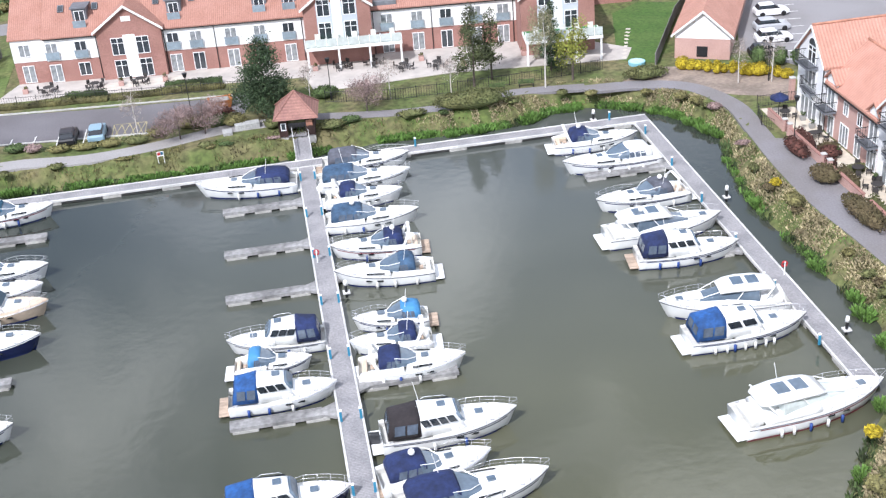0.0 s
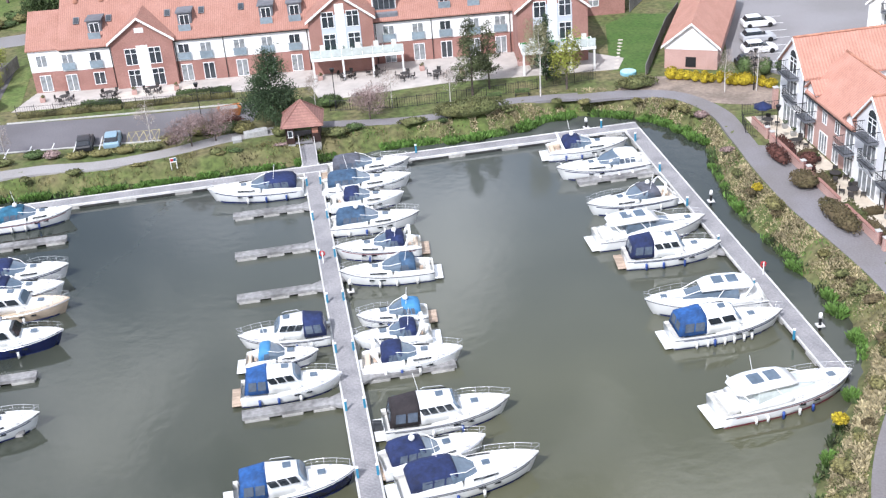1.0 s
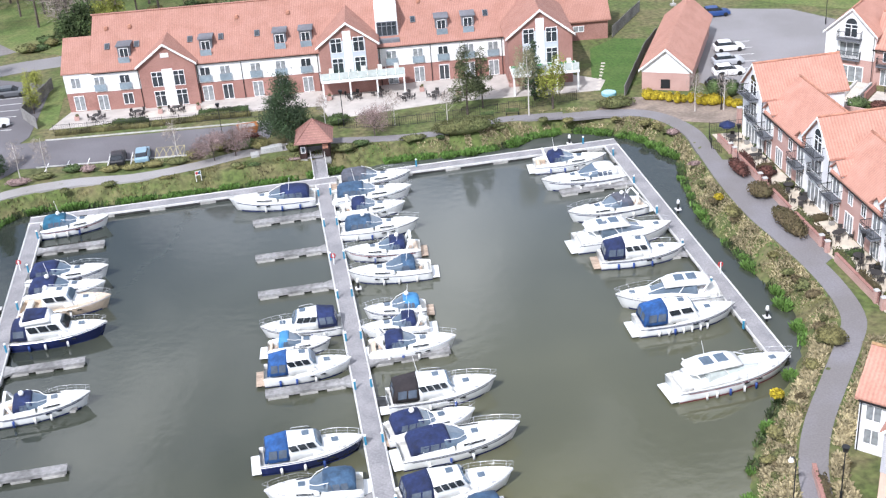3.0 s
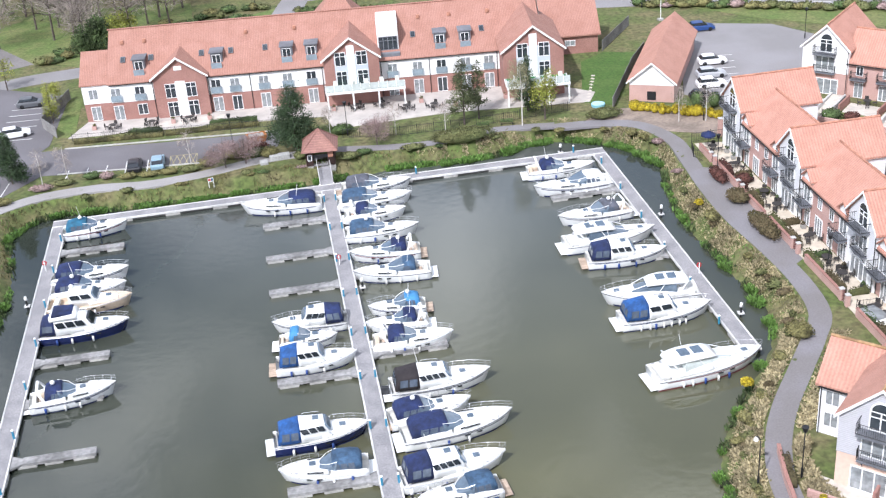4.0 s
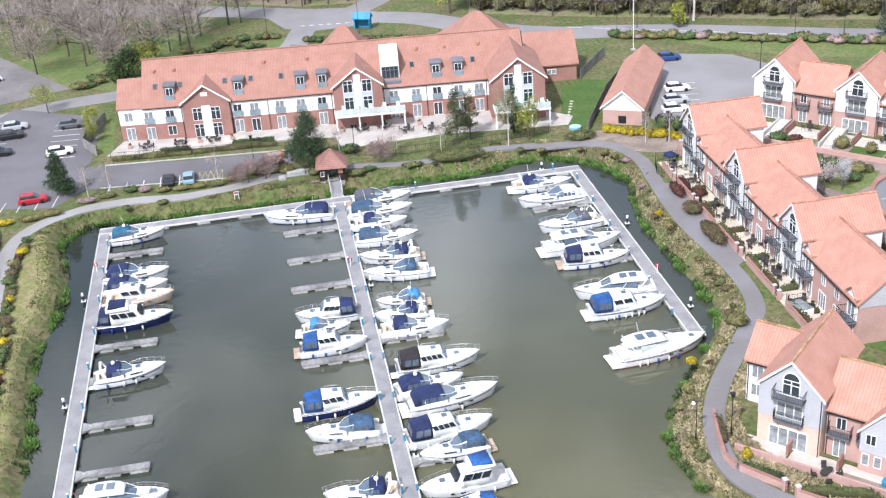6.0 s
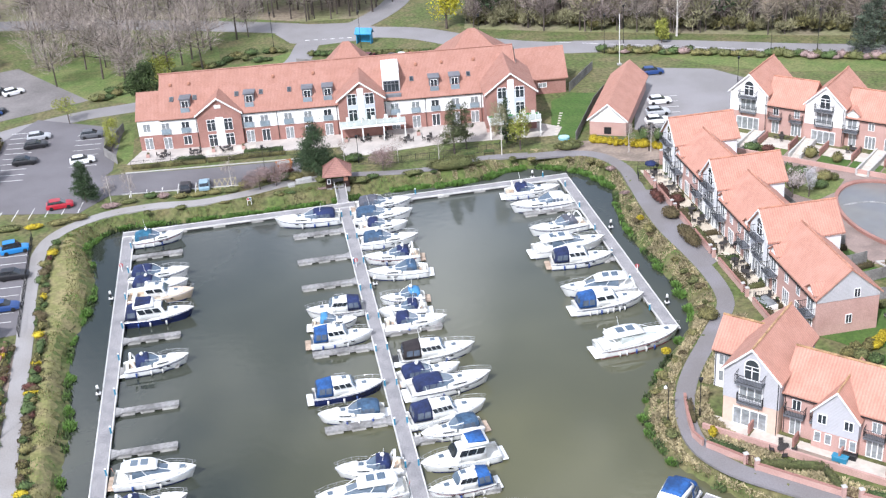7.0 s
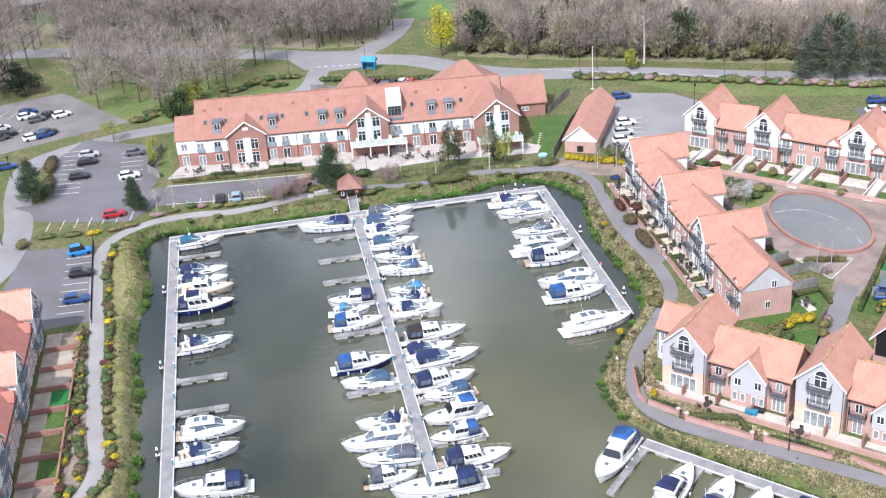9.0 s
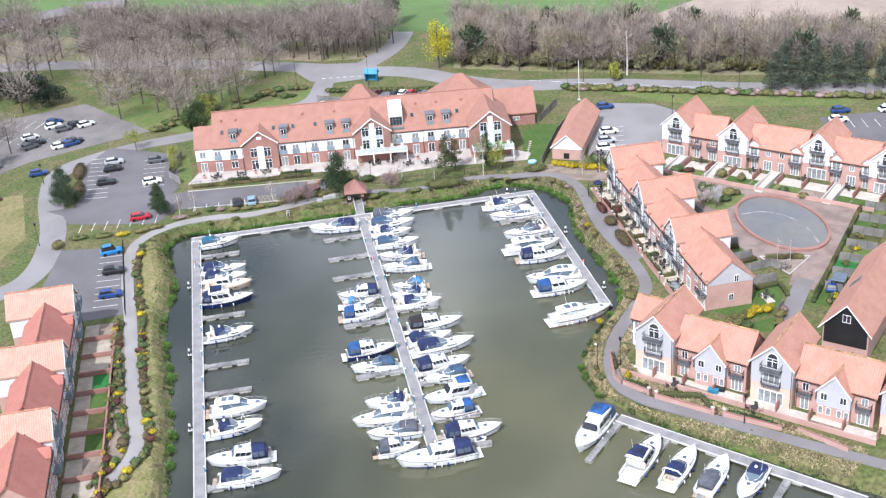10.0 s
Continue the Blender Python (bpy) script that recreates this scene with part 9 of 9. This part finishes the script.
# ---- the drive and terrace north of the basin ----
for k, (a, b) in enumerate((((-33.8, 23.1), (-21.6, 21.9)), ((-21.3, 21.9), (-8.4, 21.3)))):
    hedge_strip(a, b, 1.0, 0.45, BUSHO, "low rough hedge along the drive kerb", G, 950 + k)
for k, (a, b) in enumerate((((-26.5, 23.8), (-21.7, 23.2)), ((-15.2, 23.4), (-8.6, 22.7)))):
    hedge_strip(a, b, 0.6, 0.8, BUSHG, "dark clipped box hedge before the terrace", G, 960 + k)
for a, b in (((-34.9, 21.4), (-5.4, 18.0)), ((-35.0, 12.5), (-16.4, 10.1))):
    tagged(link("kerb", ribbon([a, b], 0.16, G - 0.1, G + 0.12), KERB), "pale concrete kerb along the drive", "kerb", "", "structure")
for i, (x, y, rx, ry, h, m) in enumerate(((-25.6, 8.2, 1.4, 0.7, 0.8, BUSHO), (-23.0, 8.0, 1.5, 0.7, 0.8, BUSHO), (-20.4, 7.9, 1.4, 0.7, 0.9, BUSHO), (-17.6, 7.9, 1.6, 0.8, 0.9, HEDGE), (-30.3, 9.8, 1.3, 0.9, 0.9, BUSHG), (-28.3, 9.1, 1.0, 0.8, 1.0, MAUVE), (-15.6, 9.0, 1.2, 1.0, 1.2, BUSHO), (-33.7, 8.8, 1.5, 0.8, 0.8, HEDGE), (-36.5, 7.9, 1.6, 0.9, 0.8, MAUVE), (-41.1, 4.9, 1.7, 0.9, 0.9, BUSHO), (-44.0, 4.0, 1.8, 0.9, 0.9, BUSHO), (-47.7, 3.7, 1.6, 0.8, 0.8, BUSHY), (-51.4, 4.1, 2.2, 0.9, 0.9, HEDGE), (-56.3, 4.7, 2.2, 0.9, 0.9, HEDGE), (-60.0, 2.5, 1.2, 2.2, 1.0, BUSHO), (-8.8, 9.9, 1.5, 1.0, 1.3, BUSHG), (2.4, 5.2, 1.7, 0.9, 0.9, HEDGE), (-3.6, 7.2, 1.0, 0.9, 1.2, HEDGE), (4.6, 6.0, 1.2, 0.8, 0.8, BUSHG), (11.0, 5.6, 1.8, 0.8, 0.7, HEDGE), (-58.1, 28.1, 1.4, 6.0, 1.6, HEDGEB), (-58.6, 39.7, 1.4, 5.0, 1.6, HEDGEB))):
    shrub(x, y, rx, ry, h, m, "planted shrub bed beside the drive", int(150 * max(1, rx * ry)), 0.2, 970 + i)
for i, (x, y, h) in enumerate(((-38.1, 35.3, 5.4), (-37.7, 38.9, 4.6), (-37.6, 32.1, 4.2))):
    tree(x, y, h, 1.3, WILLOW, BARK, "loose yellow-green shrub tree by the fence", 1100, 0.26, 0.28, 0.1, 9, 985 + i, 9)
skip = thing("skip", "orange open rubbish skip at the end of the drive", "skip", -8.9, 15.2, G + 0.03, 8)
bm = loft([[(-1.0, -0.75, 0.05), (1.0, -0.75, 0.05), (1.0, 0.75, 0.05), (-1.0, 0.75, 0.05)], [(-1.35, -0.85, 0.95), (1.35, -0.85, 0.95), (1.35, 0.85, 0.95), (-1.35, 0.85, 0.95)], [(-1.28, -0.78, 0.95), (1.28, -0.78, 0.95), (1.28, 0.78, 0.95), (-1.28, 0.78, 0.95)], [(-1.05, -0.7, 0.7), (1.05, -0.7, 0.7), (1.05, 0.7, 0.7), (-1.05, 0.7, 0.7)]])
part("bin", bm, SKIP, skip)
part("rubble", cabin(-1.05, 1.05, 0.65, 0.6, 0.68, 0.35, 0.25, 0.1, -0.1, 0.2), STONE, skip, "grey rubble heap", True)
for x, y, w, d, h, m, lb in ((-6.2, 8.2, 2.6, 1.0, 0.8, SLEEPER, "pale sleeper-walled raised planter"), (-8.3, 7.3, 1.0, 1.2, 0.5, SLEEPER, "short pale sleeper steps in the bank")):
    ob = thing("raised_planter", lb, "planter", x, y, G - 0.2, 5)
    for k in range(4):
        part("sleeper", boxes((-w / 2, w / 2, -d / 2, d / 2, k * h / 4, (k + 0.94) * h / 4), bevel=0.02), m, ob)
sign = thing("notice_board", "small red and white notice board on posts", "sign", -15.1, 3.2, 1.5, 10)
for x in (-0.3, 0.3):
    part("post", tube([(x, 0, -0.3), (x, 0, 1.0)], 0.035, None, 5), LAMPW, sign)
part("board", boxes((-0.35, 0.35, -0.03, 0.03, 0.5, 1.0)), LAMPW, sign)
part("red_panel", boxes((-0.3, 0.0, -0.04, -0.032, 0.62, 0.95)), RED, sign)
part("green_panel", boxes((0.02, 0.3, -0.04, -0.032, 0.62, 0.95)), TEAL, sign)
for x, y, t, r in ((5.4, 22.3, 10, True), (9.0, 22.2, 40, True), (12.2, 19.6, 20, True), (-18.1, 25.8, 15, True), (-23.3, 26.1, 0, True), (-28.7, 26.6, 30, True), (21.5, 19.6, 5, False), (30.8, 18.1, 12, False), (16.0, 18.9, 25, True)):
    table_set(x, y, t, r)
for x, y in ((-31.4, 27.4), (-20.3, 26.1), (-15.2, 25.8), (2.2, 22.9), (14.6, 21.8), (19.0, 18.4), (26.3, 19.2)):
    planter(x, y, PINKB, BUSHO, 0.6)
pool = thing("paddling_pool", "round pale blue paddling pool on the lawn", "pool", 37.6, 11.9, G + 0.02)
bm = bmesh.new()
bmesh.ops.create_cone(bm, cap_ends=True, segments=18, radius1=0.95, radius2=0.95, depth=0.35)
bmesh.ops.translate(bm, vec=(0, 0, 0.17), verts=bm.verts)
part("wall", bm, material("pool_blue", (0.25, 0.52, 0.60), 0.5), pool)
bm = bmesh.new()
bmesh.ops.create_cone(bm, cap_ends=True, segments=18, radius1=0.82, radius2=0.82, depth=0.02)
bmesh.ops.translate(bm, vec=(0, 0, 0.357), verts=bm.verts)
part("water_surface", bm, material("pool_water", (0.45, 0.62, 0.66), 0.1), pool)
for k in range(9):
    st = tagged(link("stepping_stone", boxes((-0.28, 0.28, -0.2, 0.2, 0, 0.05), bevel=0.02), PAVE), "pale stepping stone set in the lawn", "stone", "stepping stones")
    st.matrix_basis = pose(36.9 + 0.42 * k, 14.4 + 1.15 * k, G + 0.008, 0, 0, 20 * k)

# ---- mown strip on the west bank ----
rows_, V, F = 120, [], []
for j in range(rows_):
    y = -1.0 - j * 0.7
    x0 = path_x(y) + 2.4
    sx = max((p[0] for p in SHORE if abs(p[1] - y) < 3 and p[0] < -30), default=-36.5)
    for i in range(9):
        x = x0 + (sx - 1.1 - x0) * i / 8
        V.append((x, y))
A = np.array(V)
Z = bank_height(np.maximum(shore_distance(A[:, 0], A[:, 1]), 0.2)) + 0.05
V = [(a[0], a[1], z) for a, z in zip(V, Z.tolist())]
F = [(j * 9 + i, j * 9 + i + 1, j * 9 + i + 10, j * 9 + i + 9) for j in range(rows_ - 1) for i in range(8)]
stuff("mown_grass", V, [f[::-1] for f in F], material("dry_mown_grass", (0.175, 0.175, 0.062), 0.95, vary=0.22, scale=2.5, patch=0.5, colour2=(0.24, 0.205, 0.10)), "dry mown grass strip on the west bank", "grass", "structure")

# ---- iris clumps along the water ----
IRIS = []
for k in range(5):
    r = random.Random(60 + k)
    V, F = [], []
    for _ in range(240):
        a, d = r.uniform(0, 6.28), r.random() ** 0.6
        c = Vector((math.cos(a) * d * 0.95, math.sin(a) * d * 0.6, 0))
        up = Vector((math.cos(a) * d * 0.6 + r.gauss(0, 0.25), math.sin(a) * d * 0.6 + r.gauss(0, 0.25), 1.0)).normalized()
        s = up.cross(Vector((r.gauss(0, 1), r.gauss(0, 1), 0.1))).normalized()
        L = r.uniform(0.4, 0.85)
        w = L * 0.09
        i = len(V)
        V += [tuple(c - s * w), tuple(c + s * w), tuple(c + up * L * 0.7 + s * w), tuple(c + up * L), tuple(c + up * L * 0.7 - s * w)]
        F.append(tuple(range(i, i + 5)))
    me = bpy.data.meshes.new("iris_clump")
    me.from_pydata(V, [], F)
    me.materials.append(REED)
    IRIS.append(me)
r = random.Random(99)
for i in range(len(SHORE) - 1):
    a, b = Vector(SHORE[i]), Vector(SHORE[i + 1])
    if a.y < -100 or r.random() < (0.42 if i < len(SHORE) * 0.7 else 0.62):
        continue
    p = a.lerp(b, r.random())
    t = (b - a).normalized()
    d = r.uniform(-0.35, 0.35)
    ob = new("iris_clump", IRIS[i % 5])
    k = r.uniform(0.5, 1.15) if i < len(SHORE) * 0.7 else r.uniform(0.4, 0.8)
    ob.matrix_basis = Matrix.Translation((p.x - t.y * d, p.y + t.x * d, max(0.0, d * 0.6) - 0.02)) @ Matrix.Rotation(math.atan2(t.y, t.x), 4, "Z") @ Matrix.Diagonal((k, k, k * 0.9, 1))
    tagged(ob, "bright green iris clump at the water's edge", "plant", "iris clumps")

# ---- scrub on the north bank ----
q = random.Random(31)
for i in range(34):
    x = q.uniform(-31.5, 31.0)
    y = q.uniform(4.0, 5.6) + (1.0 if x > 0 else 0)
    if abs(x + 0.9) < 1.8 or on_path(x, y):
        continue
    shrub(x, y, q.uniform(0.35, 1.0), q.uniform(0.3, 0.7), q.uniform(0.3, 0.8), q.choice((HEDGE, BUSHO, BUSHG, MAUVE, BUSHO)), "low scrub on the north bank", 110, 0.18, 1100 + i, z=G - 0.15)

# ---- small things on the pontoons ----
for x, y in ((-33.9, -12.3), (-1.3, -20.9), (35.1, -34.0)):
    ob = thing("life_ring_post", "red life ring on a white post at the pontoon edge", "life ring", x, y, DECK_Z, 0, "life rings")
    part("post", tube([(0, 0, 0), (0, 0, 1.2)], 0.05, None, 6), LAMPW, ob)
    ring = [(0.22 * math.cos(q), 0.09, 0.95 + 0.22 * math.sin(q)) for q in [2 * math.pi * k / 12 for k in range(13)]]
    part("life_ring", tube(ring, 0.07, None, 6), RED, ob, "red life ring")

dinghy = thing("inflatable_dinghy", "small pale grey inflatable dinghy with a dark outboard", "boat", 5.4, -79.9, 0, -0)
part("tube", tube([(-1.4, -0.6, 0.22), (0.4, -0.62, 0.24), (1.1, -0.42, 0.30), (1.4, 0, 0.36), (1.1, 0.42, 0.30), (0.4, 0.62, 0.24), (-1.4, 0.6, 0.22)], 0.2, None, 8), FENDER, dinghy, "inflated pale grey tube", True)
part("floor", boxes((-1.3, 1.0, -0.5, 0.5, 0.02, 0.10)), GREYC, dinghy)
part("thwart", boxes((-0.3, 0.0, -0.5, 0.5, 0.28, 0.33)), WHITE, dinghy)
part("transom", boxes((-1.32, -1.24, -0.5, 0.5, 0.05, 0.45)), WHITE, dinghy)
part("outboard", boxes((-1.62, -1.30, -0.14, 0.14, 0.1, 0.75), bevel=0.06), ENGINE, dinghy, "dark outboard engine")
